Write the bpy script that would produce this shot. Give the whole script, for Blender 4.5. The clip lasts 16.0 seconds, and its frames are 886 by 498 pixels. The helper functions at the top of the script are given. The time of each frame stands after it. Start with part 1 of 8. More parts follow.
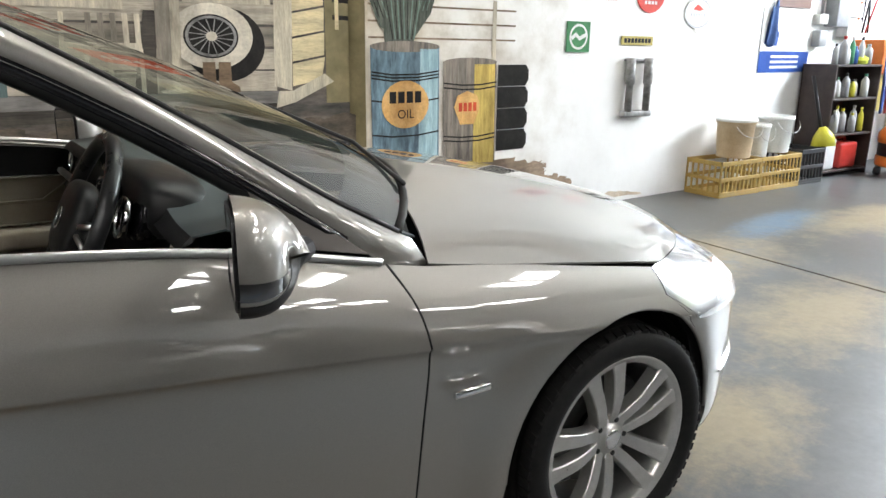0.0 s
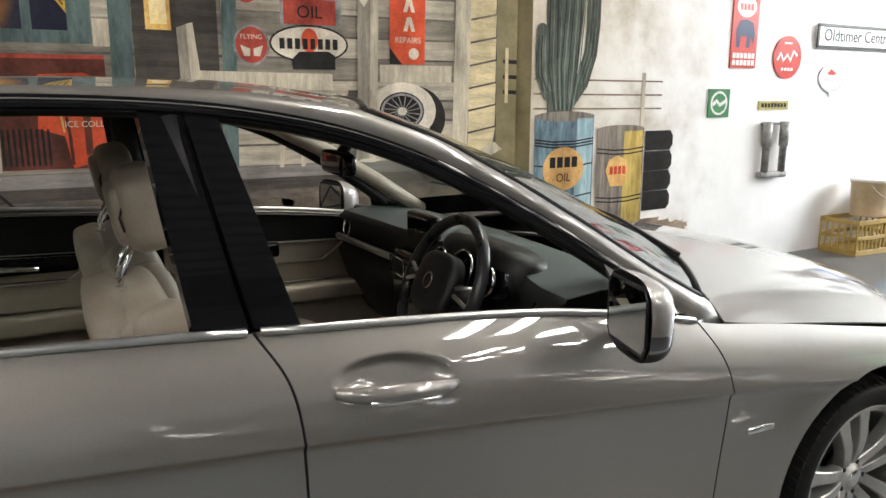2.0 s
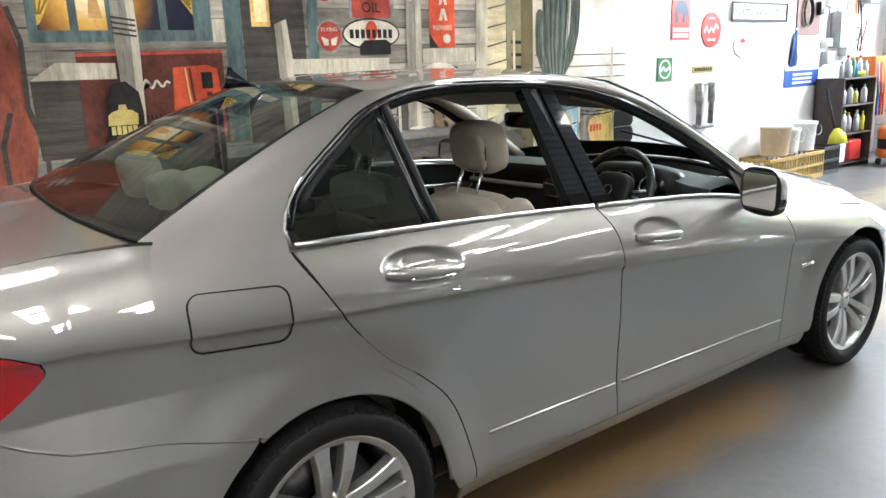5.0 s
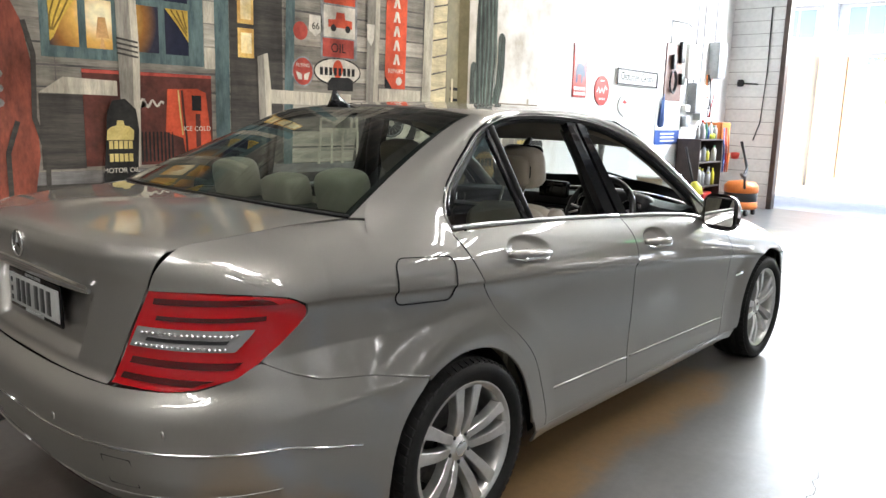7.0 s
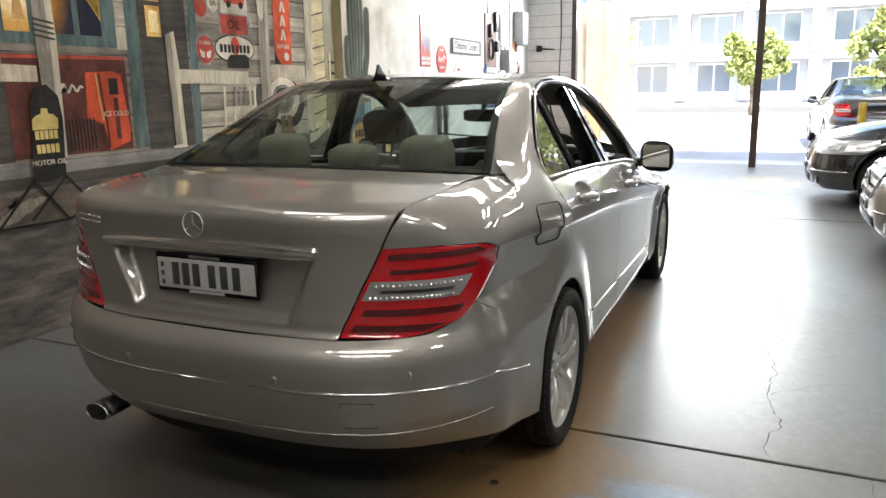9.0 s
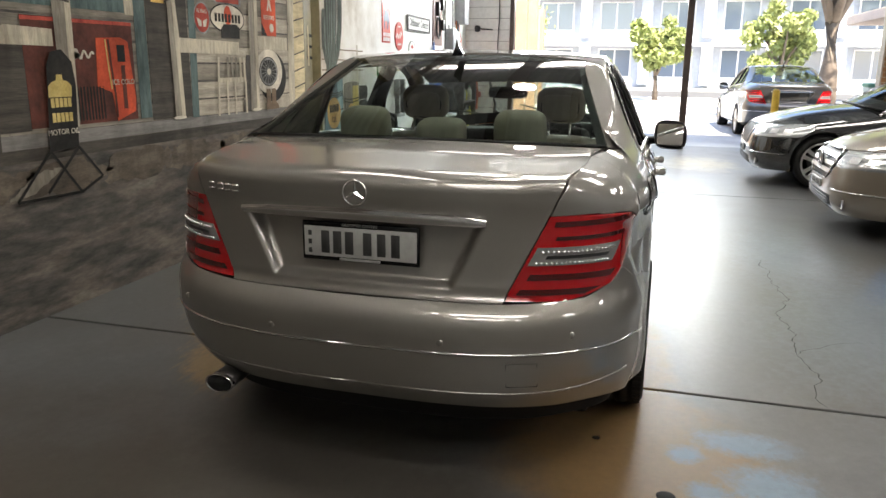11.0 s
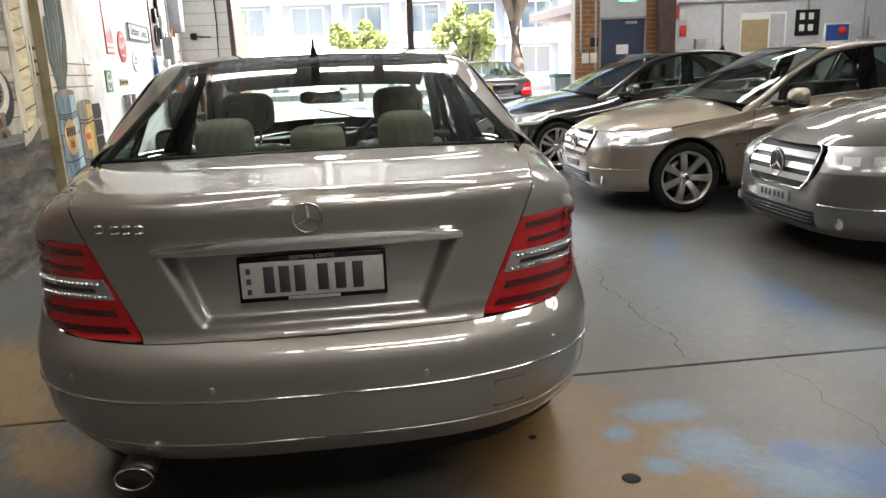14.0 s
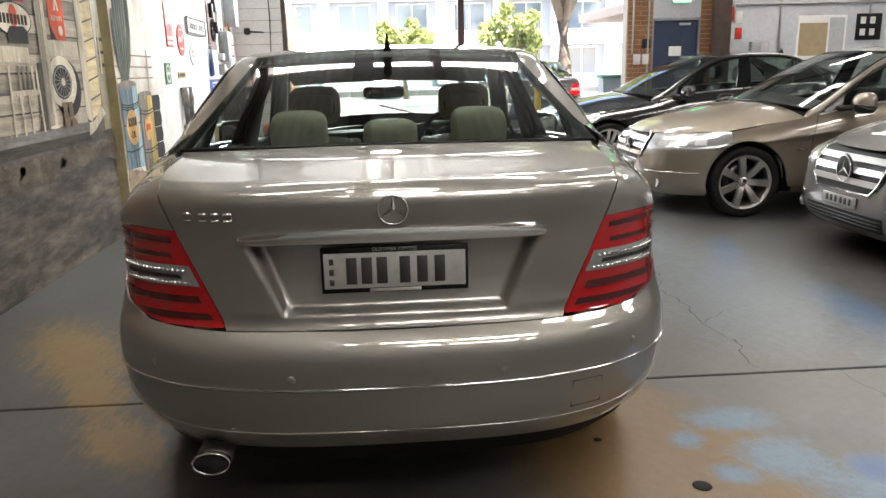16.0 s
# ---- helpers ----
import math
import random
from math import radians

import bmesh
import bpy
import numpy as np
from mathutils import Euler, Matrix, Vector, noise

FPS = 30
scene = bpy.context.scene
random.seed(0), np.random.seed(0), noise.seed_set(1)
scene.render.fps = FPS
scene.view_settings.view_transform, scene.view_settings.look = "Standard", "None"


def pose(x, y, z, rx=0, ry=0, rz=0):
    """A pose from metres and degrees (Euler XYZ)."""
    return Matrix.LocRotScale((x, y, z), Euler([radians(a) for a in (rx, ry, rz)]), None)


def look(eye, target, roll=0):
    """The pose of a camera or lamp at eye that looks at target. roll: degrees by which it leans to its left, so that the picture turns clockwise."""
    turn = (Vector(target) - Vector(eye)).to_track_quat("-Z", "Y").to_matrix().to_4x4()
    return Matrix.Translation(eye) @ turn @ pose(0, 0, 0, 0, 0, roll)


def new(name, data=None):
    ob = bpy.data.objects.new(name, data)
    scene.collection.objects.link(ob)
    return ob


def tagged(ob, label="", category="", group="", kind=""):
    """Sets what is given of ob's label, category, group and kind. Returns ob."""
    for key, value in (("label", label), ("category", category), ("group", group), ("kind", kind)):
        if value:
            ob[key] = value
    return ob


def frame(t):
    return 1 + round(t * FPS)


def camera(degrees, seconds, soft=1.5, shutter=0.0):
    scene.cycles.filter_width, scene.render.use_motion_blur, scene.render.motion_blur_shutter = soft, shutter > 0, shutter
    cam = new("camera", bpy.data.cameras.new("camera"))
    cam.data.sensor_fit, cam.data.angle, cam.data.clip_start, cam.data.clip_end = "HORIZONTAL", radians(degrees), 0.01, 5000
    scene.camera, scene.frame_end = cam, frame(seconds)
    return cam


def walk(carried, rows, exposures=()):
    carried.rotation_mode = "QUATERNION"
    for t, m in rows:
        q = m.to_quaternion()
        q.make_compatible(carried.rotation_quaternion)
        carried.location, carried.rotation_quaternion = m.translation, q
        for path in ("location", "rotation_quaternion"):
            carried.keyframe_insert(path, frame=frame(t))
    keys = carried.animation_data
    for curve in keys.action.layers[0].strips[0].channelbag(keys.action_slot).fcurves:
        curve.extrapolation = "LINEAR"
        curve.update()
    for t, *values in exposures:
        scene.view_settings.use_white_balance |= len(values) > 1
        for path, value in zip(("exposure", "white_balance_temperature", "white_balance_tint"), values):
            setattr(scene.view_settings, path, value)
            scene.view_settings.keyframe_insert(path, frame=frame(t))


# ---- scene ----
cam = camera(61.4, 16.0)
PATH = [
    (0, (1.437, -2.052, 1.3), (2.491, -0.439, 0.764), 0.8),
    (0.3, (1.367, -2.042, 1.328), (2.408, -0.408, 0.834), 1.2),
    (0.5, (1.355, -2.033, 1.35), (2.382, -0.377, 0.899), 1.8),
    (1, (1.191, -2.041, 1.377), (2.108, -0.329, 0.901), 2.1),
    (1.5, (1.013, -2.087, 1.386), (1.861, -0.314, 1.013), 5.7),
    (2, (0.758, -2.089, 1.424), (1.649, -0.346, 1.015), 0.1),
    (2.5, (0.555, -2.177, 1.44), (1.398, -0.401, 1.07), 1.2),
    (3, (0.3, -2.355, 1.46), (1.191, -0.631, 0.978), 1.6),
    (3.5, (0.08, -2.385, 1.456), (1.011, -0.656, 1.077), 3.7),
    (4, (-0.228, -2.343, 1.441), (0.751, -0.632, 1.1), -1.4),
    (4.5, (-0.485, -2.352, 1.451), (0.536, -0.658, 1.152), 1.1),
    (5, (-0.786, -2.45, 1.474), (0.358, -0.881, 0.994), -2.1),
    (5.2, (-0.872, -2.454, 1.466), (0.284, -0.9, 0.967), -0.3),
    (7.3, (-1.934, -2.269, 1.415), (-0.422, -1.013, 1.042), 0.0),
    (7.5, (-2.015, -2.186, 1.427), (-0.483, -0.965, 1.025), -1.5),
    (8, (-2.208, -1.965, 1.428), (-0.617, -0.82, 1.033), -4.7),
    (8.5, (-2.433, -1.837, 1.414), (-0.783, -0.784, 1.002), -2.9),
    (8.7, (-2.566, -1.722, 1.407), (-0.831, -0.815, 1.0), -1.3),
    (10.8, (-3.053, -0.924, 1.386), (-1.191, -0.363, 0.918), -0.1),
    (11, (-3.091, -0.857, 1.389), (-1.222, -0.332, 0.907), 0.6),
    (11.5, (-3.064, -0.674, 1.365), (-1.167, -0.259, 0.886), 0.9),
    (12, (-2.981, -0.46, 1.375), (-1.048, -0.212, 0.924), -1.1),
    (12.5, (-2.947, -0.261, 1.365), (-0.995, -0.314, 0.931), -4.2),
    (13, (-2.934, -0.135, 1.377), (-1.008, -0.328, 0.875), -3.8),
    (13.5, (-2.923, -0.126, 1.368), (-0.995, -0.343, 0.883), -1.6),
    (14, (-2.921, -0.123, 1.371), (-0.992, -0.348, 0.894), -2.3),
    (14.5, (-2.92, -0.124, 1.37), (-0.992, -0.365, 0.897), -1.7),
    (15, (-2.921, -0.12, 1.372), (-0.995, -0.361, 0.889), -1.1),
    (15.5, (-2.922, -0.097, 1.373), (-0.99, -0.311, 0.901), -1.3),
    (16, (-2.897, -0.004, 1.361), (-0.959, -0.13, 0.885), -1.3),
]
EXPOSURES = [(0, 2.85, 6500, 10), (0.5, 2.75, 6500, 10), (1.5, 2.8, 6750, 11), (2.5, 2.85, 6600, 11), (4, 3.2, 6250, 10), (5, 3.35, 6250, 10),
             (8, 2.95, 6650, 11), (11, 2.5, 6950, 11), (12, 2.5, 6700, 10), (12.5, 2.6, 6600, 10), (13, 2.65, 6800, 11), (14, 2.72, 6900, 12), (16, 2.83, 6900, 12)]
walk(cam, [(t, look(eye, target, roll)) for t, eye, target, roll in PATH], EXPOSURES)

# ---- light ----
world = bpy.data.worlds.new("sky")
scene.world = world
world.use_nodes = True
_wn = world.node_tree.nodes
_sky = _wn.new("ShaderNodeTexSky")
_sky.sky_type = "NISHITA"
_sky.sun_disc = False
_sky.sun_elevation, _sky.sun_rotation = radians(57), radians(243)
world.node_tree.links.new(_sky.outputs[0], _wn["Background"].inputs[0])
_wn["Background"].inputs[1].default_value = 0.15

_sun = bpy.data.lights.new("sun", "SUN")
_sun.energy, _sun.angle, _sun.color = 5.0, radians(0.6), (1.0, 0.95, 0.88)
sun = new("sun", _sun)
sun.matrix_world = look((-8, -12, 34), (12, -2, 0))


def area(name, m, sx, sy, watts, colour=(1, 1, 1)):
    """A rectangular lamp that shines along its own -z."""
    d = bpy.data.lights.new(name, "AREA")
    d.shape, d.size, d.size_y, d.energy, d.color = "RECTANGLE", sx, sy, watts, colour
    ob = new(name, d)
    ob.matrix_world = m
    return ob


# daylight through the roller door opening
area("door_daylight", look((11.25, -0.2, 3.0), (3.0, -0.7, 0.6)), 3.6, 1.1, 100, (0.90, 0.96, 1.0))

# ---- materials ----
def mat(name, colour=(0.5, 0.5, 0.5), rough=0.5, metal=0.0, coat=0.0, **more):
    m = bpy.data.materials.new(name)
    m.use_nodes = True
    b = m.node_tree.nodes["Principled BSDF"]
    b.inputs["Base Color"].default_value = (*colour, 1)
    b.inputs["Roughness"].default_value = rough
    b.inputs["Metallic"].default_value = metal
    b.inputs["Coat Weight"].default_value = coat
    b.inputs["Coat Roughness"].default_value = more.get("coat_rough", 0.04)
    b.inputs["Transmission Weight"].default_value = more.get("trans", 0.0)
    b.inputs["IOR"].default_value = more.get("ior", 1.45)
    b.inputs["Alpha"].default_value = more.get("alpha", 1.0)
    if more.get("emit"):
        b.inputs["Emission Color"].default_value = (*more.get("emit_colour", colour), 1)
        b.inputs["Emission Strength"].default_value = more["emit"]
    return m


def node(m, kind, **inputs):
    n = m.node_tree.nodes.new(kind)
    for k, v in inputs.items():
        n.inputs[k.replace("_", " ")].default_value = v
    return n


def wire(m, a, b):
    m.node_tree.links.new(a, b)


def coords(m):
    g = m.node_tree.nodes.new("ShaderNodeNewGeometry")
    return g.outputs["Position"]


def noise_tex(m, scale, detail=6.0, rough=0.6, vec=None, stretch=None):
    n = node(m, "ShaderNodeTexNoise", Scale=scale, Detail=detail, Roughness=rough)
    v = vec if vec is not None else coords(m)
    if stretch:
        mp = m.node_tree.nodes.new("ShaderNodeMapping")
        mp.inputs["Scale"].default_value = stretch
        wire(m, v, mp.inputs["Vector"])
        v = mp.outputs[0]
    wire(m, v, n.inputs["Vector"])
    return n.outputs["Fac"]


def ramp(m, fac, stops):
    r = m.node_tree.nodes.new("ShaderNodeValToRGB")
    e = r.color_ramp.elements
    while len(e) < len(stops):
        e.new(0.5)
    for el, (p, c) in zip(e, stops):
        el.position = p
        el.color = (*c, 1) if len(c) == 3 else c
    wire(m, fac, r.inputs[0])
    return r.outputs[0]


def blend(m, fac, a, b, mode="MIX"):
    x = m.node_tree.nodes.new("ShaderNodeMix")
    x.data_type, x.blend_type = "RGBA", mode
    for sock, v in ((x.inputs[0], fac), (x.inputs[6], a), (x.inputs[7], b)):
        if isinstance(v, (int, float)):
            sock.default_value = v
        elif isinstance(v, tuple):
            sock.default_value = (*v, 1) if len(v) == 3 else v
        else:
            wire(m, v, sock)
    return x.outputs[2]


def bsdf(m):
    return m.node_tree.nodes["Principled BSDF"]


def set_colour(m, sock):
    wire(m, sock, bsdf(m).inputs["Base Color"])


def set_bump(m, fac, strength=0.3, dist=0.01):
    b = node(m, "ShaderNodeBump", Strength=strength, Distance=dist)
    wire(m, fac, b.inputs["Height"])
    wire(m, b.outputs[0], bsdf(m).inputs["Normal"])


def set_rough(m, fac, lo, hi):
    r = node(m, "ShaderNodeMapRange")
    r.inputs["To Min"].default_value, r.inputs["To Max"].default_value = lo, hi
    wire(m, fac, r.inputs["Value"])
    wire(m, r.outputs[0], bsdf(m).inputs["Roughness"])


def mottled(name, c0, c1, scale, rough=0.6, bump=0.2, metal=0.0, fine=None, lo=0.35, hi=0.65):
    """A surface whose colour wanders between two tones, with a finer grain over it."""
    m = mat(name, c0, rough, metal)
    n = noise_tex(m, scale)
    f = noise_tex(m, fine or scale * 12, 4)
    c = ramp(m, n, [(lo, c0), (hi, c1)])
    g = ramp(m, f, [(0.3, (0.86, 0.86, 0.86)), (0.7, (1, 1, 1))])
    set_colour(m, blend(m, 1.0, c, g, "MULTIPLY"))
    set_bump(m, f, bump, 0.004)
    set_rough(m, n, max(rough - 0.1, 0.02), min(rough + 0.1, 1))
    return m


def paint(name, c, rough=0.46, metal=0.75):
    """Metallic car paint: fine flake under a hard, clear coat."""
    m = mat(name, c, rough, metal, 1.0, coat_rough=0.006)
    bsdf(m).inputs["Coat IOR"].default_value = 2.0
    f = noise_tex(m, 900, 2)
    k = tuple(v * 0.82 for v in c)
    set_colour(m, ramp(m, f, [(0.35, k), (0.65, c)]))
    set_rough(m, noise_tex(m, 1.6, 4), rough - 0.05, rough + 0.05)
    return m


PAINT = paint("warm_grey_metallic_paint", (0.275, 0.260, 0.236))
PAINT_TAN = paint("champagne_metallic_paint", (0.28, 0.238, 0.187))
PAINT_BLACK = paint("black_car_paint", (0.008, 0.008, 0.009), 0.25, 0.0)
PAINT_GREY = paint("graphite_metallic_paint", (0.125, 0.12, 0.113))
PAINT_BRONZE = paint("dark_bronze_paint", (0.03, 0.028, 0.027), 0.4, 0.3)
CHROME = mat("chrome", (0.86, 0.86, 0.86), 0.06, 1.0)
ALLOY = mottled("silver_alloy", (0.58, 0.57, 0.55), (0.66, 0.65, 0.63), 30, 0.32, 0.02, 0.85)
GLOSS_BLACK = mat("gloss_black_trim", (0.005, 0.005, 0.006), 0.03, 0, 0.0)
GLOSS_BLACK.node_tree.nodes["Principled BSDF"].inputs["Specular IOR Level"].default_value = 0.5
RUBBER = mottled("black_rubber", (0.008, 0.008, 0.008), (0.014, 0.0135, 0.013), 40, 0.62, 0.1)
bsdf(RUBBER).inputs["Specular IOR Level"].default_value = 0.2
SEAL = mat("matt_black_seal", (0.006, 0.006, 0.006), 0.5)
bsdf(SEAL).inputs["Specular IOR Level"].default_value = 0.25
SATIN = mat("satin_bright_trim", (0.56, 0.56, 0.55), 0.3, 1.0)
CORNER_TRIM = mat("brown_grey_corner_trim", (0.085, 0.075, 0.068), 0.25)
DASH_TOP = mottled("teal_grey_dash_vinyl", (0.055, 0.068, 0.07), (0.07, 0.084, 0.087), 9, 0.55, 0.15, fine=260)
GAP = mat("dark_panel_gap", (0.004, 0.004, 0.004), 0.9)
DARK = mottled("dark_plastic", (0.008, 0.008, 0.009), (0.013, 0.013, 0.014), 50, 0.45, 0.1)
LEATHER = mottled("cream_leather", (0.36, 0.31, 0.245), (0.42, 0.365, 0.295), 9, 0.45, 0.15, fine=260)
LINING_GREY = mottled("grey_headlining", (0.16, 0.155, 0.145), (0.20, 0.195, 0.18), 12, 0.8, 0.1)
WHEEL_HIDE = mottled("smooth_black_leather", (0.018, 0.018, 0.019), (0.028, 0.028, 0.03), 9, 0.28, 0.05, fine=260)
LEATHER_DARK = mottled("grey_leather", (0.014, 0.0145, 0.015), (0.021, 0.021, 0.022), 9, 0.5, 0.15, fine=260)


bsdf(LEATHER_DARK).inputs["Specular IOR Level"].default_value = 0.2


def pane_glass(name, tint, ior=1.5):
    """A thin pane: it lets light through tinted, and mirrors at a slant."""
    m = bpy.data.materials.new(name)
    m.use_nodes = True
    nt = m.node_tree
    nt.nodes.remove(nt.nodes["Principled BSDF"])
    clear, gloss = nt.nodes.new("ShaderNodeBsdfTransparent"), nt.nodes.new("ShaderNodeBsdfGlossy")
    clear.inputs[0].default_value = (*tint, 1)
    gloss.inputs["Roughness"].default_value = 0.0
    lw, mx = nt.nodes.new("ShaderNodeLayerWeight"), nt.nodes.new("ShaderNodeMixShader")
    lw.inputs[0].default_value = 0.5
    pw, fr = nt.nodes.new("ShaderNodeMath"), nt.nodes.new("ShaderNodeMath")
    pw.operation, fr.operation = "POWER", "MULTIPLY_ADD"
    pw.inputs[1].default_value = 4.6
    fr.inputs[1].default_value, fr.inputs[2].default_value = 0.90, 2 * ((ior - 1) / (ior + 1)) ** 2
    nt.links.new(lw.outputs["Facing"], pw.inputs[0])
    nt.links.new(pw.outputs[0], fr.inputs[0])
    for a, b in ((fr.outputs[0], mx.inputs[0]), (clear.outputs[0], mx.inputs[1]), (gloss.outputs[0], mx.inputs[2]), (mx.outputs[0], nt.nodes["Material Output"].inputs[0])):
        nt.links.new(a, b)
    return m


GLASS = pane_glass("clear_glass", (0.88, 0.93, 0.90))
TINT = pane_glass("tinted_glass", (0.55, 0.64, 0.59), 1.75)
TINT_DARK = pane_glass("dark_tinted_glass", (0.22, 0.26, 0.25), 1.6)
MIRROR = mat("mirror_glass", (0.8, 0.82, 0.82), 0.01, 1.0)
RED_LENS = mat("red_lamp_lens", (0.32, 0.004, 0.007), 0.10, 0, 1.0)
RED_DARK = mat("dark_red_lamp_lens", (0.06, 0.002, 0.003), 0.08, 0, 1.0)
CLEAR_LENS = mat("clear_lamp_lens", (0.34, 0.33, 0.33), 0.16, 0.6, 1.0)
INDICATOR = mat("indicator_lens", (0.10, 0.10, 0.105), 0.05, 0.8, 1.0)
DISC = mottled("cast_steel", (0.10, 0.10, 0.10), (0.16, 0.15, 0.15), 60, 0.4, 0.1, 0.9)

# ---- building tools ----
def part(name, bm, material, parent=None, label="", smooth=True):
    """Link a bmesh as one mesh object, under a thing or a part."""
    me = bpy.data.meshes.new(name)
    bm.to_mesh(me)
    bm.free()
    for mm in (material if isinstance(material, (list, tuple)) else [material]):
        me.materials.append(mm)
    if smooth:
        me.polygons.foreach_set("use_smooth", [True] * len(me.polygons))
    ob = new(name, me)
    if parent is not None:
        ob.parent = parent
        ob.matrix_parent_inverse = Matrix.Translation(-total_offset(parent))
    if label:
        ob["label"] = label
    return ob


def total_offset(ob):
    """The world place of an unturned parent."""
    p = Vector((0, 0, 0))
    while ob is not None:
        p += ob.location
        ob = ob.parent
        if ob is not None:
            break
    return p


def thing(name, label, category, group="", kind="", at=(0, 0, 0)):
    ob = new(name)
    ob.location = at
    ob.empty_display_size = 0.1
    return tagged(ob, label, category, group, kind)


def box(bm, lo, hi, bevel=0.0, seg=2, m=None):
    """Add a box from corner lo to corner hi, with bevelled edges."""
    lo, hi = Vector(lo), Vector(hi)
    r = bmesh.ops.create_cube(bm, size=1.0)
    vs = r["verts"]
    for v in vs:
        v.co = Vector([(lo[i] + hi[i]) / 2 + v.co[i] * (hi[i] - lo[i]) for i in range(3)])
    if bevel:
        es = list({e for v in vs for e in v.link_edges})
        out = bmesh.ops.bevel(bm, geom=es, offset=bevel, segments=seg, affect="EDGES", profile=0.5)
        vs = list({v for f in out["faces"] for v in f.verts} | {v for v in vs if v.is_valid})
    if m is not None:
        bmesh.ops.transform(bm, matrix=m, verts=vs)
    return vs


def boxm(lo, hi, bevel=0.0, seg=2):
    bm = bmesh.new()
    box(bm, lo, hi, bevel, seg)
    return bm


def tube(bm, pts, r, n=8, cap=True, radii=None):
    """Add a round bar along a line of points."""
    P = [Vector([float(c) for c in p]) for p in pts]
    rings = []
    up = Vector((0, 0, 1))
    for i, p in enumerate(P):
        d = (P[min(i + 1, len(P) - 1)] - P[max(i - 1, 0)]).normalized()
        a = d.cross(up)
        if a.length < 0.05:
            a = d.cross(Vector((1, 0, 0)))
        a.normalize()
        b = a.cross(d)
        rr = float(radii[i] if radii else r)
        rings.append([bm.verts.new(p + rr * (math.cos(2 * math.pi * k / n) * a + math.sin(2 * math.pi * k / n) * b)) for k in range(n)])
    for A, B in zip(rings, rings[1:]):
        for k in range(n):
            bm.faces.new((A[k], A[(k + 1) % n], B[(k + 1) % n], B[k]))
    if cap:
        bm.faces.new(rings[0][::-1])
        bm.faces.new(rings[-1])
    return bm


def tubem(pts, r, n=8, cap=True, radii=None):
    return tube(bmesh.new(), pts, r, n, cap, radii)


def lathe(bm, prof, n=32, m=None, close=False):
    """Add a turned form: prof is (radius, height) pairs, about z."""
    rings = [[bm.verts.new((r * math.cos(2 * math.pi * k / n), r * math.sin(2 * math.pi * k / n), z)) for k in range(n)] for r, z in prof]
    pairs = list(zip(rings, rings[1:])) + ([(rings[-1], rings[0])] if close else [])
    for A, B in pairs:
        for k in range(n):
            bm.faces.new((A[k], A[(k + 1) % n], B[(k + 1) % n], B[k]))
    if not close:
        if prof[0][0] > 1e-5:
            bm.faces.new(rings[0][::-1])
        if prof[-1][0] > 1e-5:
            bm.faces.new(rings[-1])
    vs = [v for R in rings for v in R]
    if m is not None:
        bmesh.ops.transform(bm, matrix=m, verts=vs)
    return bm


def lathem(prof, n=32, m=None, close=False):
    bm = lathe(bmesh.new(), prof, n, m, close)
    bmesh.ops.remove_doubles(bm, verts=bm.verts, dist=1e-5)
    return bm


def spline(pts, n, smooth=True):
    """n points evenly along a line through pts (Catmull-Rom where smooth)."""
    P = np.array(pts, float)
    if smooth and len(P) > 2:
        Q = np.vstack([2 * P[0] - P[1], P, 2 * P[-1] - P[-2]])
        out = []
        for i in range(1, len(Q) - 2):
            t = np.linspace(0, 1, 12, endpoint=False)[:, None]
            a, b, c, d = Q[i - 1], Q[i], Q[i + 1], Q[i + 2]
            out.append(0.5 * (2 * b + (c - a) * t + (2 * a - 5 * b + 4 * c - d) * t ** 2 + (3 * b - a - 3 * c + d) * t ** 3))
        P = np.vstack(out + [P[-1:]])
    s = np.concatenate([[0], np.cumsum(np.linalg.norm(np.diff(P, axis=0), axis=1))])
    u = np.linspace(0, s[-1], n)
    return np.stack([np.interp(u, s, P[:, k]) for k in range(P.shape[1])], 1)


def coons(bottom, top, left, right, nu, nv, smooth=True):
    """A grid of points inside four border lines (bottom and top run left to right, left and right run upwards)."""
    B, T, L, R = spline(bottom, nu, smooth), spline(top, nu, smooth), spline(left, nv, smooth), spline(right, nv, smooth)
    u, v = np.linspace(0, 1, nu)[:, None, None], np.linspace(0, 1, nv)[None, :, None]
    c = (1 - u) * (1 - v) * B[0] + u * (1 - v) * B[-1] + (1 - u) * v * T[0] + u * v * T[-1]
    return (1 - v) * B[:, None] + v * T[:, None] + (1 - u) * L[None] + u * R[None] - c


def grid_bm(G, outward=None, bm=None):
    """A bmesh from a grid of points; faces turned away from the point `outward`."""
    bm = bm or bmesh.new()
    nu, nv = G.shape[:2]
    V = [[bm.verts.new(G[i, j]) for j in range(nv)] for i in range(nu)]
    F = [bm.faces.new((V[i][j], V[i + 1][j], V[i + 1][j + 1], V[i][j + 1])) for i in range(nu - 1) for j in range(nv - 1)]
    if outward is not None:
        s = 0.0
        for f in F:
            f.normal_update()
            s += f.normal.dot(f.calc_center_median() - Vector(outward)) * f.calc_area()
        if s < 0:
            bmesh.ops.reverse_faces(bm, faces=F)
    return bm


def solid(ob, thick, offset=-1.0):
    md = ob.modifiers.new("thickness", "SOLIDIFY")
    md.thickness, md.offset = thick, offset
    return ob


def setting(name, bm, material, label="", category="", smooth=False):
    return tagged(part(name, bm, material, None, "", smooth), label, category, "", "structure")

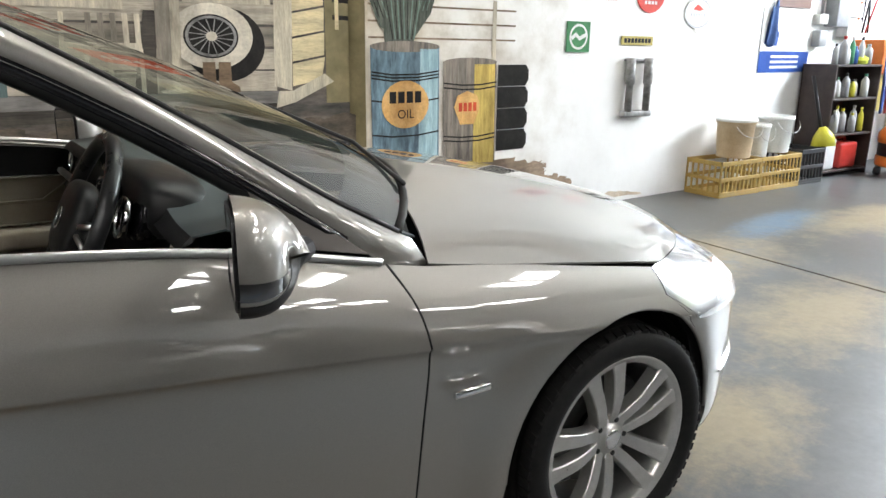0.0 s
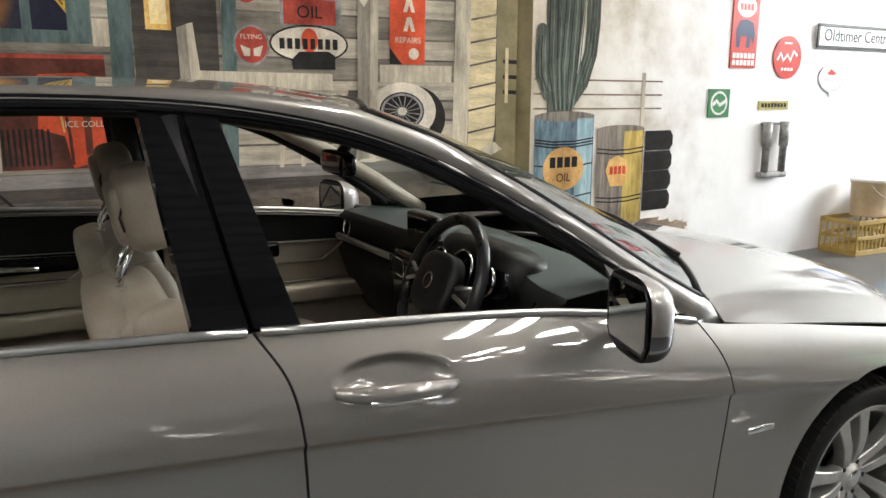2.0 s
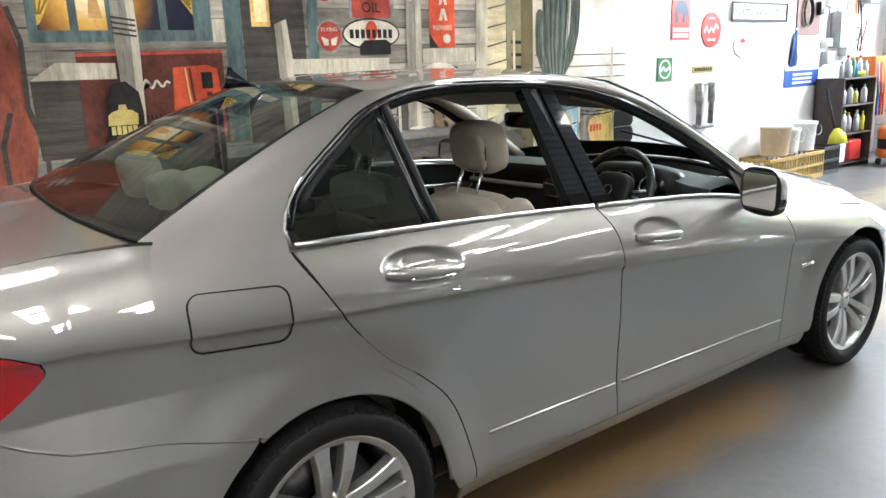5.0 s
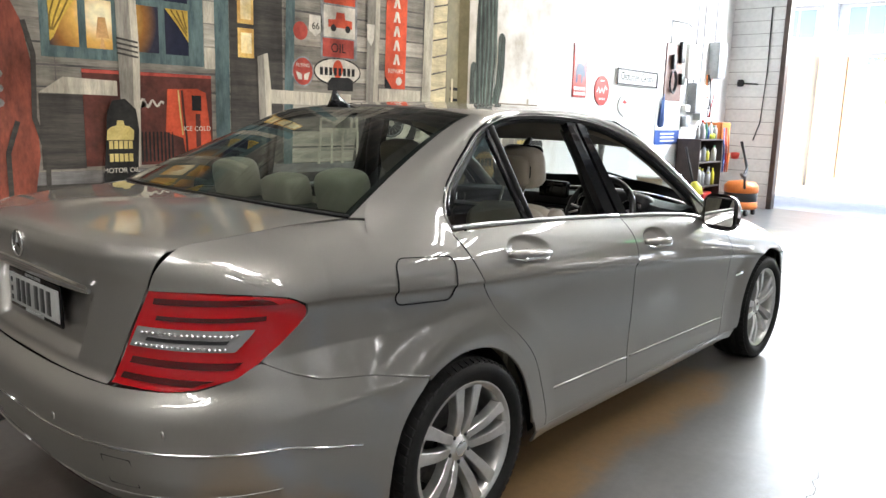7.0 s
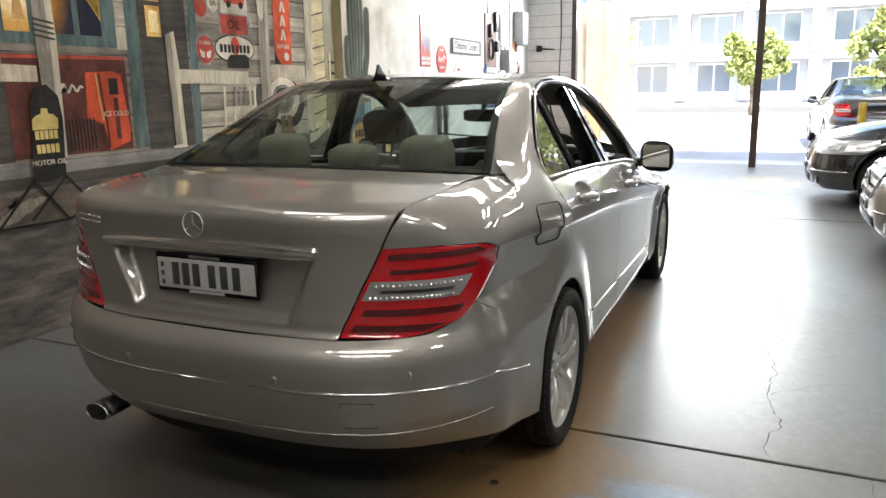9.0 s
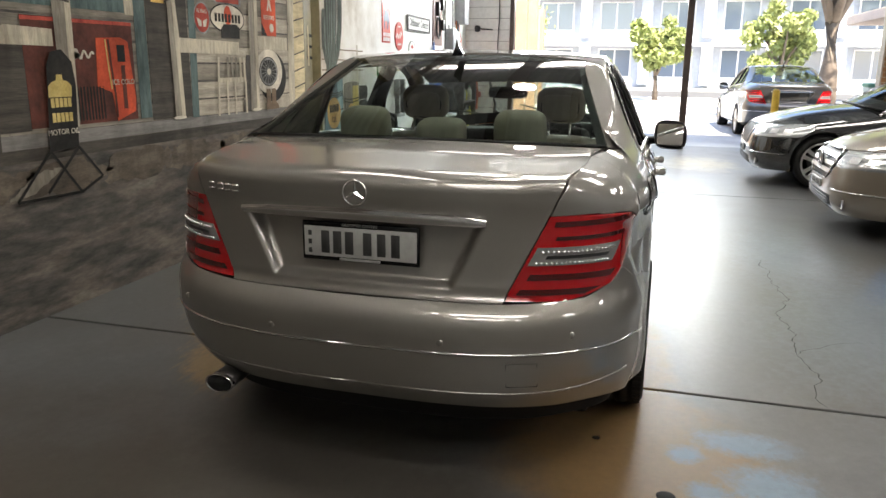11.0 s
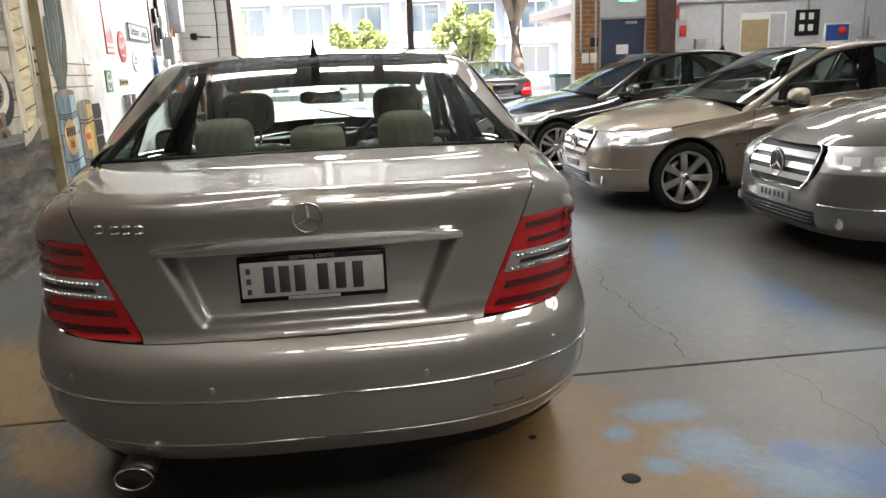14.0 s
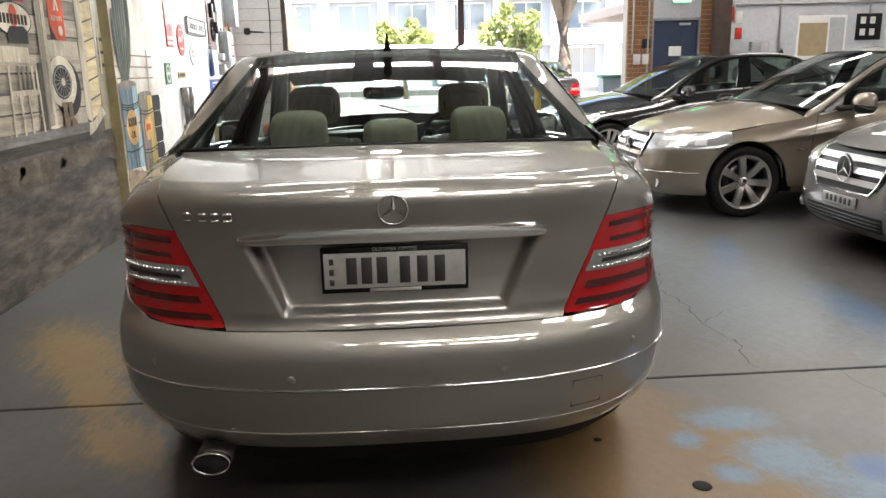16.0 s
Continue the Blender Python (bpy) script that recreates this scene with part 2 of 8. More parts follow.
# ---- cars ----
def knots(x, xs, ys):
    """A smooth line through knots."""
    x = np.asarray(x, float)
    i = np.clip(np.searchsorted(xs, x) - 1, 0, len(xs) - 2)
    xs, ys = np.asarray(xs, float), np.asarray(ys, float)
    d = np.gradient(ys, xs)
    h = xs[i + 1] - xs[i]
    t = np.clip((x - xs[i]) / h, 0, 1)
    return (2 * t**3 - 3 * t**2 + 1) * ys[i] + (t**3 - 2 * t**2 + t) * h * d[i] + (3 * t**2 - 2 * t**3) * ys[i + 1] + (t**3 - t**2) * h * d[i + 1]


def belt(x):
    """Height of the shoulder of the body, under the windows."""
    return knots(x, [-1.05, -0.6, -0.05, 0.35, 1.04, 1.85, 2.1, 2.22, 2.64, 2.94, 3.2, 3.6], [1.045, 1.055, 1.056, 1.044, 1.006, 0.932, 0.880, 0.856, 0.795, 0.752, 0.705, 0.62])


def crease(x):
    return knots(x, [-0.7, 0.1, 0.8, 2.0, 2.6, 3.3], [0.925, 0.879, 0.831, 0.722, 0.66, 0.60])


def half_width(x, z):
    """Half the width of the body at x, z."""
    x, z = np.asarray(x, float), np.asarray(z, float)
    zb, zc = belt(x), crease(x)
    up = np.clip((z - zc) / np.maximum(zb - zc, 0.02), 0, 1)
    dn = np.clip((zc - z) / 0.55, 0, 1)
    y_up = 0.884 - 0.020 * up - 0.062 * up ** 2.6
    y_dn = 0.884 - 0.013 * (1 - np.exp(-np.clip(zc - z, 0, 1) / 0.008)) - 0.008 * (1 - np.exp(-np.clip(zc - z, 0, 1) / 0.05)) - 0.008 * dn + 0.012 * np.clip((dn - 0.75) / 0.25, 0, 1)
    y = np.where(z >= zc, y_up, y_dn)
    y = np.where(z > zb, 0.802 - np.clip((z - zb) / 0.045, 0, 1.2) ** 1.3 * 0.145, y)
    k = np.clip((0.10 - x) / 0.35, 0, 1)
    k = k * k * (3 - 2 * k)
    q = np.clip((z - zc) / (np.interp(x, [-0.87, -0.8, -0.6, -0.37], [1.064, 1.076, 1.094, 1.108]) - zc), 0, 1)
    y = np.where(z >= zc, y * (1 - k) + k * (0.655 + 0.229 * (1 - q ** 2.2) ** 0.625), y)
    y = y - 0.05 * np.clip((0.30 - z) / 0.12, 0, 1) ** 2
    y = y * (1 - 0.075 * np.clip((0.05 - x) / 0.65, 0, 1) ** 1.6 * np.clip((z - 0.62) / 0.16, 0, 1))
    y = y - 0.055 * np.clip((0.48 - z) / 0.20, 0, 1) ** 1.5 * np.clip((-0.30 - x) / 0.30, 0, 1)
    # flared lips round the wheels
    for xc in (0.0, 2.76):
        r = np.hypot(x - xc, z - 0.31)
        k = np.clip((0.54 - r) / 0.17, 0, 1)
        y = y + 0.017 * k * k * (3 - 2 * k) * np.clip((zc + 0.06 - z) / 0.10, 0, 1)
    return y


XR, XF = -0.55, 2.92


def tail(z):
    return knots(z, [0.2, 0.30, 0.38, 0.46, 0.55, 0.61, 0.64, 0.662, 0.680, 0.697, 0.74, 0.85, 0.95, 1.01, 1.04, 1.06, 1.10], [-0.90, -0.955, -1.022, -1.054, -1.070, -1.074, -1.070, -1.058, -1.039, -1.016, -1.007, -1.006, -1.012, -1.025, -1.025, -1.010, -0.93])


def nose(z):
    return knots(z, [0.15, 0.25, 0.35, 0.5, 0.6, 0.68, 0.75, 0.85], [3.42, 3.52, 3.545, 3.54, 3.52, 3.47, 3.40, 3.25])


def tail_half(z):
    """Half the width to which the tail's curve is drawn."""
    return np.interp(z, [0.28, 0.36, 0.45, 0.56, 0.7, 0.95, 1.06], [0.735, 0.795, 0.845, 0.868, 0.862, 0.825, 0.80])


def shell(p, z, off=0.0):
    """A point of the body's skin: p runs along it (x on the flank; past XR and XF round the corners to the middle)."""
    p, z = np.asarray(p, float), np.asarray(z, float)
    qr = np.clip((XR - p) / 0.95, 0, 1)
    qf = np.clip((p - XF) / 1.05, 0, 1)
    ph_r, ph_f = (1 - qr) * np.pi / 2, (1 - qf) * np.pi / 2
    x = np.where(p < XR, XR + (tail(z) - XR) * np.cos(ph_r), np.where(p > XF, XF + (nose(z) - XF) * np.cos(ph_f), p))
    w = half_width(np.clip(x, XR, 3.3), z)
    k = np.clip(qr * 2.2, 0, 1)
    w = np.where(p < XR, w + (tail_half(z) - w) * k * k * (3 - 2 * k), w)
    y = np.where(p < XR, w * np.sin(ph_r) ** (2 / 3.2), np.where(p > XF, w * np.sin(ph_f) ** (2 / 4.2), w))
    P = np.stack([x, -y, z], -1)
    if off:
        n = np.stack([np.where(p < XR, -np.cos(ph_r), np.where(p > XF, np.cos(ph_f), 0)), -np.where(p < XR, np.sin(ph_r), np.where(p > XF, np.sin(ph_f), 1)), 0 * x], -1)
        P = P + off * n
    return P


def lid_half(z):
    return float(np.interp(z, [0.69, 0.72, 0.945, 1.056], [0.452, 0.462, 0.570, 0.6175]))


def at_tail(y, z):
    """p of the tail's skin at half width y."""
    q = math.asin(min(1, (y / float(tail_half(z))) ** 1.6)) / (math.pi / 2)
    return XR - 0.95 * (1 - q)


def at_nose(y, z):
    q = math.asin(min(1, (y / float(half_width(3.2, z))) ** 2.1)) / (math.pi / 2)
    return XF + 1.05 * (1 - q)


def cab_y(x, z):
    return 0.802 - (z - belt(x)) * 0.5


def arc(xc, zc, r, a0, a1, n=14):
    return [(xc + r * math.cos(radians(a)), zc + r * math.sin(radians(a))) for a in np.linspace(a0, a1, n)]


def rim(bm, G, c, thick):
    """Turn the border of a panel inwards, with an edge of its own."""
    N = np.cross(np.gradient(G, axis=0), np.gradient(G, axis=1))
    N /= np.maximum(np.linalg.norm(N, axis=2, keepdims=True), 1e-9)
    if np.sum(N * (G - c)) < 0:
        N = -N
    idx = [(i, 0) for i in range(G.shape[0])] + [(G.shape[0] - 1, j) for j in range(1, G.shape[1])]
    idx += [(i, G.shape[1] - 1) for i in range(G.shape[0] - 2, -1, -1)] + [(0, j) for j in range(G.shape[1] - 2, 0, -1)]
    A = [bm.verts.new(G[k]) for k in idx]
    C = [bm.verts.new(G[k] - thick * N[k]) for k in idx]
    n = len(idx)
    for i in range(n):
        j = (i + 1) % n
        if (A[i].co - A[j].co).length > 1e-6:
            bm.faces.new((A[i], A[j], C[j], C[i]))


def nothing(P):
    return P


class Body:
    """Shapes one car: a root, a warp of the plan and its paint."""

    def __init__(self, root, coat, warp=nothing):
        self.root, self.coat, self.warp = root, coat, warp

    def add(self, name, G, material, parent=None, thick=0.004, label="", mirror=1, centre=(1.2, 0, 0.6)):
        G = np.array(G, float)
        if mirror < 0:
            G[..., 1] *= -1
        G = self.warp(G)
        c = self.warp(np.array([[centre]], float))[0, 0]
        bm = grid_bm(G, c)
        if thick:
            rim(bm, G, c, thick)
        return part(name, bm, material, parent or self.root, label)

    def mesh(self, name, bm, material, parent=None, label="", smooth=True, mirror=1):
        if mirror < 0:
            bmesh.ops.scale(bm, vec=(1, -1, 1), verts=bm.verts)
            bmesh.ops.reverse_faces(bm, faces=bm.faces)
        co = self.warp(np.array([[v.co[:] for v in bm.verts]], float))[0]
        for v, c in zip(bm.verts, co):
            v.co = c
        return part(name, bm, material, parent or self.root, label, smooth)

    def strip(self, name, line, r, material, parent=None, label="", mirror=1, n=6):
        """A thin bar along points of the skin."""
        return self.mesh(name, tubem(line, r, n), material, parent, label, True, mirror)


REAR_SEAM = [(0.458, 0.262), (0.452, 0.324), (0.413, 0.465), (0.36, 0.565), (0.273, 0.651), (0.159, 0.741), (0.04, 0.891), (-0.045, 1.043)]
MID_SEAM = [(1.100, 0.262), (1.100, 0.455), (1.109, 0.64), (1.101, 0.81), (1.083, 0.92), (1.036, 1.004)]
FRONT_SEAM = [(2.150, 0.262), (2.160, 0.376), (2.173, 0.525), (2.183, 0.652), (2.174, 0.729), (2.154, 0.80), (2.118, 0.872)]
DLO = [(2.085, 0.895), (1.96, 0.985), (1.84, 1.068), (1.68, 1.168), (1.48, 1.275), (1.28, 1.348), (1.08, 1.388), (0.89, 1.406), (0.66, 1.412), (0.476, 1.403), (0.356, 1.382), (0.253, 1.345), (0.18, 1.30), (0.07, 1.228), (-0.005, 1.170), (-0.043, 1.115), (-0.052, 1.075), (-0.046, 1.058)]
RAIL = [(2.20, -0.765, 0.905), (2.03, -0.745, 1.0), (1.85, -0.705, 1.118), (1.68, -0.665, 1.224), (1.50, -0.625, 1.326), (1.32, -0.592, 1.393), (1.12, -0.570, 1.424), (0.92, -0.562, 1.436), (0.68, -0.560, 1.438), (0.50, -0.558, 1.430), (0.36, -0.545, 1.414), (0.27, -0.545, 1.385), (0.14, -0.567, 1.335), (-0.02, -0.604, 1.268), (-0.15, -0.638, 1.211), (-0.27, -0.671, 1.155), (-0.34, -0.690, 1.122), (-0.37, -0.697, 1.106)]


def to_edge(G, line, power=2.2):
    """Lead the upper border of a patch to a line in space."""
    T = spline(line, G.shape[0])
    v = np.linspace(0, 1, G.shape[1])[None, :, None] ** power
    return G + v * (T - G[:, -1])[:, None]


DECK_EDGE = [(-0.872, -0.6205, 1.061), (-0.85, -0.626, 1.068), (-0.8, -0.637, 1.074), (-0.7, -0.650, 1.083), (-0.55, -0.6585, 1.0945)]
PILLAR_FOOT = [(-0.55, -0.6585, 1.0945), (-0.45, -0.675, 1.101), (-0.37, -0.697, 1.106), (-0.289, -0.7355, 1.0982), (-0.208, -0.7665, 1.088), (-0.127, -0.787, 1.0742), (-0.05, -0.8005, 1.058)]


DECK_P = XR - 0.95 * (1 - math.asin(min(1, ((0.6173 + 0.0056) / 0.80) ** 1.6)) / (math.pi / 2))
_edge = spline(DECK_EDGE + PILLAR_FOOT[1:], 80)
_edge_p = np.where(_edge[:, 0] < XR, DECK_P + (_edge[:, 0] + 0.872) * (XR - DECK_P) / (XR + 0.872), _edge[:, 0])


def deck_z(p):
    """Height of the edge where the flank meets deck, window and pillar."""
    return np.interp(p, _edge_p, _edge[:, 2])


def shoulder(G):
    """The rear flank, led smoothly to the deck's edge."""
    p, z = G[..., 0], G[..., 1]
    E = np.stack([np.interp(p, _edge_p, _edge[:, c]) for c in range(3)], -1)
    zt = deck_z(p)
    z0 = np.interp(p, [DECK_P, -0.80, -0.45], [0.985, 0.93, 0.90])
    f = np.clip((z - z0) / (zt - z0), 0, 1) ** 3 * np.clip((0.05 - p) / 0.09, 0, 1)
    return shell(p, z) + f[..., None] * (E - shell(p, zt))


def seam_shift(line, d):
    return [(x + d, z) for x, z in line]


def body_shell(B, doors_glass=False):
    g = 0.0028
    for s in (1, -1):
        def skin(G, off=0.0):
            return shell(G[..., 0], G[..., 1], off)
        # doors
        for nm, seam0, seam1 in (("rear_door", REAR_SEAM, MID_SEAM), ("front_door", MID_SEAM, FRONT_SEAM)):
            L, R = seam_shift(seam0, g), seam_shift(seam1, -g)
            x0, x1 = L[-1][0], R[-1][0]
            top = [(x, float(belt(x)) - 0.004) for x in np.linspace(x0, x1, 9)]
            bot = [(L[0][0], 0.262), (R[0][0], 0.262)]
            hx, hz = ((0.305, 0.955) if nm == "rear_door" else (1.288, 0.890))
            G = coons(bot, top, L, R, *((96, 160) if B.coat is PAINT else (26, 40)))
            S = skin(G)
            e = np.hypot((G[..., 0] - hx) / 0.122, (G[..., 1] - hz + 0.09 * (G[..., 0] - hx) - 0.004) / 0.043)
            S[..., 1] += 0.026 * np.clip(1.25 * (1 - e ** 2.4), 0, 1)
            door = B.add(nm, S, B.coat, None, 0.012, "", s)
            # chrome strip at the foot of the window and at the foot of the door
            B.strip("window_trim", [shell(x, float(belt(x)) + 0.001, 0.0065) for x in np.linspace(x0 + 0.01, x1 - 0.01, 14)], 0.0085, SATIN, door, "satin bright window trim", s)
            xb = np.linspace(max(L[0][0], 0.50) + 0.02, R[0][0] - 0.01, 10)
            B.strip("sill_strip", [shell(x, 0.392 - 0.028 * (x - 0.5) / 1.6, 0.001) for x in xb], 0.0055, B.coat, door, "", s)
            handle(B, door, hx, hz, s, nm == "front_door")
            seam = spline(seam1, 40)
            B.strip("door_gap", [shell(x, z, -0.0032) for x, z in seam], 0.0035, GAP, door, "", s, 6)
            if nm == "rear_door":
                B.strip("door_gap", [shell(x, z, -0.0032) for x, z in spline(seam0, 40)], 0.0035, GAP, door, "", s, 6)
        # sill
        bot = [(0.40, 0.205), (2.34, 0.205)]
        B.add("sill", skin(coons(bot, [(0.40, 0.259), (2.34, 0.259)], [(0.40, 0.205), (0.40, 0.259)], [(2.34, 0.205), (2.34, 0.259)], 30, 5)), B.coat, None, 0.01, "", s)
        # rear quarter
        a = arc(0, 0.305, 0.362, 119, 2, 16)
        bot = [(-0.813, 0.776), (-0.70, 0.733), (-0.6, 0.704), (-0.4, 0.674)] + a + [(0.386, 0.262), (0.458 - g, 0.262)]
        top = [(p, float(deck_z(p))) for p in np.linspace(-0.55, -0.045 - g, 40)]
        corner = [(-0.635, 0.911), (-0.59, 0.99), (-0.55, float(deck_z(-0.55)))]
        left = [(-0.813, 0.776), (-0.730, 0.817), (-0.662, 0.856), (-0.629, 0.879), (-0.626, 0.893)] + corner
        Q = shoulder(coons(bot, top, spline(left, 90, False), spline(seam_shift(REAR_SEAM, -g), 90), *((90, 110) if B.coat is PAINT else (50, 50)), False))
        quarter = B.add("rear_quarter", Q, B.coat, None, 0.010, "", s)
        low = spline([(at_tail(0.5755, 0.956), 0.956), (-1.0, 0.957), (-0.90, 0.954), (-0.745, 0.943), (-0.688, 0.931), (-0.635, 0.911)], 24)
        side = [(at_tail(lid_half(z) + 2 * g, z), z) for z in np.linspace(0.956, 1.056, 9)]
        up = [side[-1]] + [(p, float(deck_z(p))) for p in np.linspace(side[-1][0], -0.55, 40)[1:]]
        B.strip("bumper_joint", [shell(x, z, -0.0042) for x, z in spline([(-0.80, 0.770), (-0.70, 0.7327), (-0.6, 0.7037), (-0.4, 0.6737), (-0.20, 0.622)], 50, False)], 0.0045, B.coat, quarter, "", s, 8)
        B.add("rear_quarter_top", shoulder(coons(low, up, side, corner, 40, 30, False)), B.coat, quarter, 0.010, "", s)
        # front wing
        a = arc(2.76, 0.305, 0.372, 178, 50, 22)
        bot = [(2.150 + g, 0.262), (2.375, 0.262)] + a
        top = [(2.118 + g, 0.868), (2.22, 0.85), (2.42, 0.824), (2.64, 0.79), (2.885, 0.753)]
        right = [a[-1], (2.945, 0.648), (2.885, 0.692), (2.880, 0.753)]
        wing = B.add("front_wing", skin(coons(bot, top, spline(seam_shift(FRONT_SEAM, g), 40), right, *((80, 70) if B.coat is PAINT else (50, 36)), False)), B.coat, None, 0.004, "", s)
        # wheel arch lips
        for xc, a0, a1, rr in ((0.0, 122, 0, 0.362), (2.76, 178, 2, 0.372)):
            B.strip("arch_lip", [shell(x, z, -0.007) for x, z in arc(xc, 0.305, rr, a0, a1, 30)], 0.007, B.coat, wing if xc > 1 else quarter, "", s)
        # wheel arch liners
        for xc in (0.0, 2.76):
            A = np.array(arc(xc, 0.305, 0.362, 200, -20, 24))
            G = np.stack([np.stack([A[:, 0], np.full(24, -yy), A[:, 1]], 1) for yy in (0.80, 0.70, 0.58)], 1)
            B.add("wheel_arch_liner", G, SEAL, None, 0, "", s)
            G = np.stack([np.stack([xc + (A[:, 0] - xc) * k, np.full(24, -0.58), 0.305 + (A[:, 1] - 0.305) * k], 1) for k in (1, 0.05)], 1)
            B.add("wheel_arch_liner", G, SEAL, None, 0, "", s)
        # pillars and roof rail
        din = spline([(x, -float(cab_y(x, z)), z) for x, z in DLO], 60)
        # the outer line is led with the inner one
        dn = np.stack([np.interp(np.linspace(0, 1, 60), np.concatenate([[0], np.cumsum(np.linalg.norm(np.diff(np.array(DLO), axis=0), axis=1))]) / np.sum(np.linalg.norm(np.diff(np.array(DLO), axis=0), axis=1)), np.array(RAIL)[:, c]) for c in range(3)], 1)
        G = []
        for v in np.linspace(0, 1, 7):
            row = din * (1 - v) + dn * v
            row[:, 1] -= 0.018 * math.sin(math.pi * v)
            row[:, 2] += 0.006 * math.sin(math.pi * v)
            G.append(row)
        G = np.stack(G, 1)
        # the foot of the pillar runs down to the wing
        foot = np.array([shell(x, float(belt(x)) - 0.006) + np.array([0, 0.006 + 0.03 * v, -0.001]) for v, x in zip(np.linspace(0, 1, 7), np.linspace(2.112, 2.238, 7))])
        G = np.concatenate([foot[None], (foot * 0.5 + G[0] * 0.5)[None], G])
        B.add("roof_rail", G, B.coat, None, 0.012, "", s)
        # the foot of the rear pillar runs into the quarter without a joint
        A0, A1, F = (spline(G[k], 28) for k in (-4, -3, -1))
        px = np.minimum(F[:, 0], -0.052)
        C0, C1 = (shoulder(np.stack([px, deck_z(px) - d], -1)) for d in (0.050, 0.066))
        chord = np.linalg.norm(C0 - A1, axis=1, keepdims=True)
        Ta, Tc = ((b - a) / np.linalg.norm(b - a, axis=1, keepdims=True) * chord for a, b in ((A0, A1), (C0, C1)))
        fillet = []
        for v in np.linspace(0, 1, 14):
            h = (2 * v**3 - 3 * v**2 + 1) * A1 + (v**3 - 2 * v**2 + v) * Ta + (3 * v**2 - 2 * v**3) * C0 + (v**3 - v**2) * Tc
            fillet.append(h + np.array([0, -0.0012, 0.0008]))
        B.add("pillar_foot", np.stack(fillet, 1), B.coat, quarter, 0, "", s)
        C = G[-22:] + np.array([0.020, 0.026, -0.012])
        B.add("pillar_lining", C, LEATHER, None, 0, "", s)
        # black seal inside the window opening and its chrome-lit outer edge
        c = np.array([1.0, -0.74, 1.16])
        B.strip("window_seal", [p * 0.986 + c * 0.014 + np.array([0, 0.006, 0]) for p in din[1:-1]], 0.016, GLOSS_BLACK, None, "", s, 8)
        B.strip("window_seal", [p * 0.955 + c * 0.045 + np.array([0, 0.016, 0]) for p in din[3:-2]], 0.017, SEAL, None, "", s, 8)
        B.strip("window_trim", [p + np.array([0, -0.006, 0.002]) for p in din[2:]], 0.0040, B.coat if B.coat is PAINT else SEAL, None, "", s, 6)
        # B pillar: two gloss black covers, and the quarter light's bar
        for x0, x1, xt0, xt1 in ((0.935, 1.032, 0.888, 0.962), (1.038, 1.125, 0.968, 1.030)):
            G = np.array([[(a_ * (1 - v) + b_ * v, -float(cab_y(1.0, 1.012 + (1.392 - 1.012) * v)) - 0.002, (1.012 - 0.012 * u) + (1.392 - 1.012) * v) for v in np.linspace(0, 1, 12)] for u, (a_, b_) in enumerate(((x0, xt0), (x1, xt1)))])
            B.add("centre_pillar_cover", G, GLOSS_BLACK, None, 0.03, "", s)
        B.strip("quarter_light_bar", [(0.372 - 0.058 * v, -float(cab_y(0.35, 1.045 + 0.31 * v)) + 0.004, 1.045 + 0.315 * v) for v in np.linspace(0, 1, 8)], 0.013, GLOSS_BLACK, None, "", s)
        B.strip("quarter_light_bar", [(0.402 - 0.058 * v, -float(cab_y(0.35, 1.045 + 0.31 * v)) + 0.004, 1.045 + 0.325 * v) for v in np.linspace(0, 1, 8)], 0.013, SEAL, None, "", s)
        q = coons([(-0.03, 1.055), (0.36, 1.045)], [(0.02, 1.18), (0.22, 1.31), (0.31, 1.35)], [(-0.03, 1.055), (-0.035, 1.11), (0.02, 1.18)], [(0.36, 1.045), (0.31, 1.35)], 10, 8)
        G = np.stack([q[..., 0], -(0.795 - (q[..., 1] - 1.05) * 0.5), q[..., 1]], -1)
        B.add("quarter_light", G, TINT_DARK, None, 0.003, "tinted fixed quarter window", s)
        # mirror triangle at the front corner of the window
        q = coons([(1.90, 0.935), (2.08, 0.90)], [(1.86, 1.045), (1.99, 0.965)], [(1.90, 0.935), (1.86, 1.045)], [(2.08, 0.90), (1.99, 0.965)], 5, 5)
        G = np.stack([q[..., 0], -(0.795 - (q[..., 1] - 0.93) * 0.42), q[..., 1]], -1)
        B.add("mirror_triangle", G, CORNER_TRIM, None, 0.008, "", s)
        door_mirror(B, s)
        if s == 1:
            # fuel flap
            r = 0.030
            x0, x1, z0, z1 = -0.322, -0.088, 0.852, 0.990
            pts = []
            for cx, cz, a0 in ((x1 - r, z1 - r, 90), (x1 - r, z0 + r, 0), (x0 + r, z0 + r, -90), (x0 + r, z1 - r, -180)):
                pts += [(cx + r * math.cos(radians(a0 - d)), cz + r * math.sin(radians(a0 - d)) + 0.016 * (0.5 - (cx - x0) / (x1 - x0))) for d in (0, 22, 45, 67, 90)]
            line = [shell(x, z, 0.0030) for x, z in spline(pts + pts[:1], 120, False)]
            B.strip("fuel_flap", line, 0.0026, GAP, quarter, "flush round-cornered fuel flap", s, 5)
        # badge on the wing
        B.mesh("wing_badge", boxm((2.232, -0.892, 0.583), (2.325, -0.880, 0.600), 0.003), CHROME, wing, "small chrome badge", True, s)
    # bumper gaps are backed by a dark inner shell
    P = np.linspace(XR - 0.95, XF + 1.05, 90)
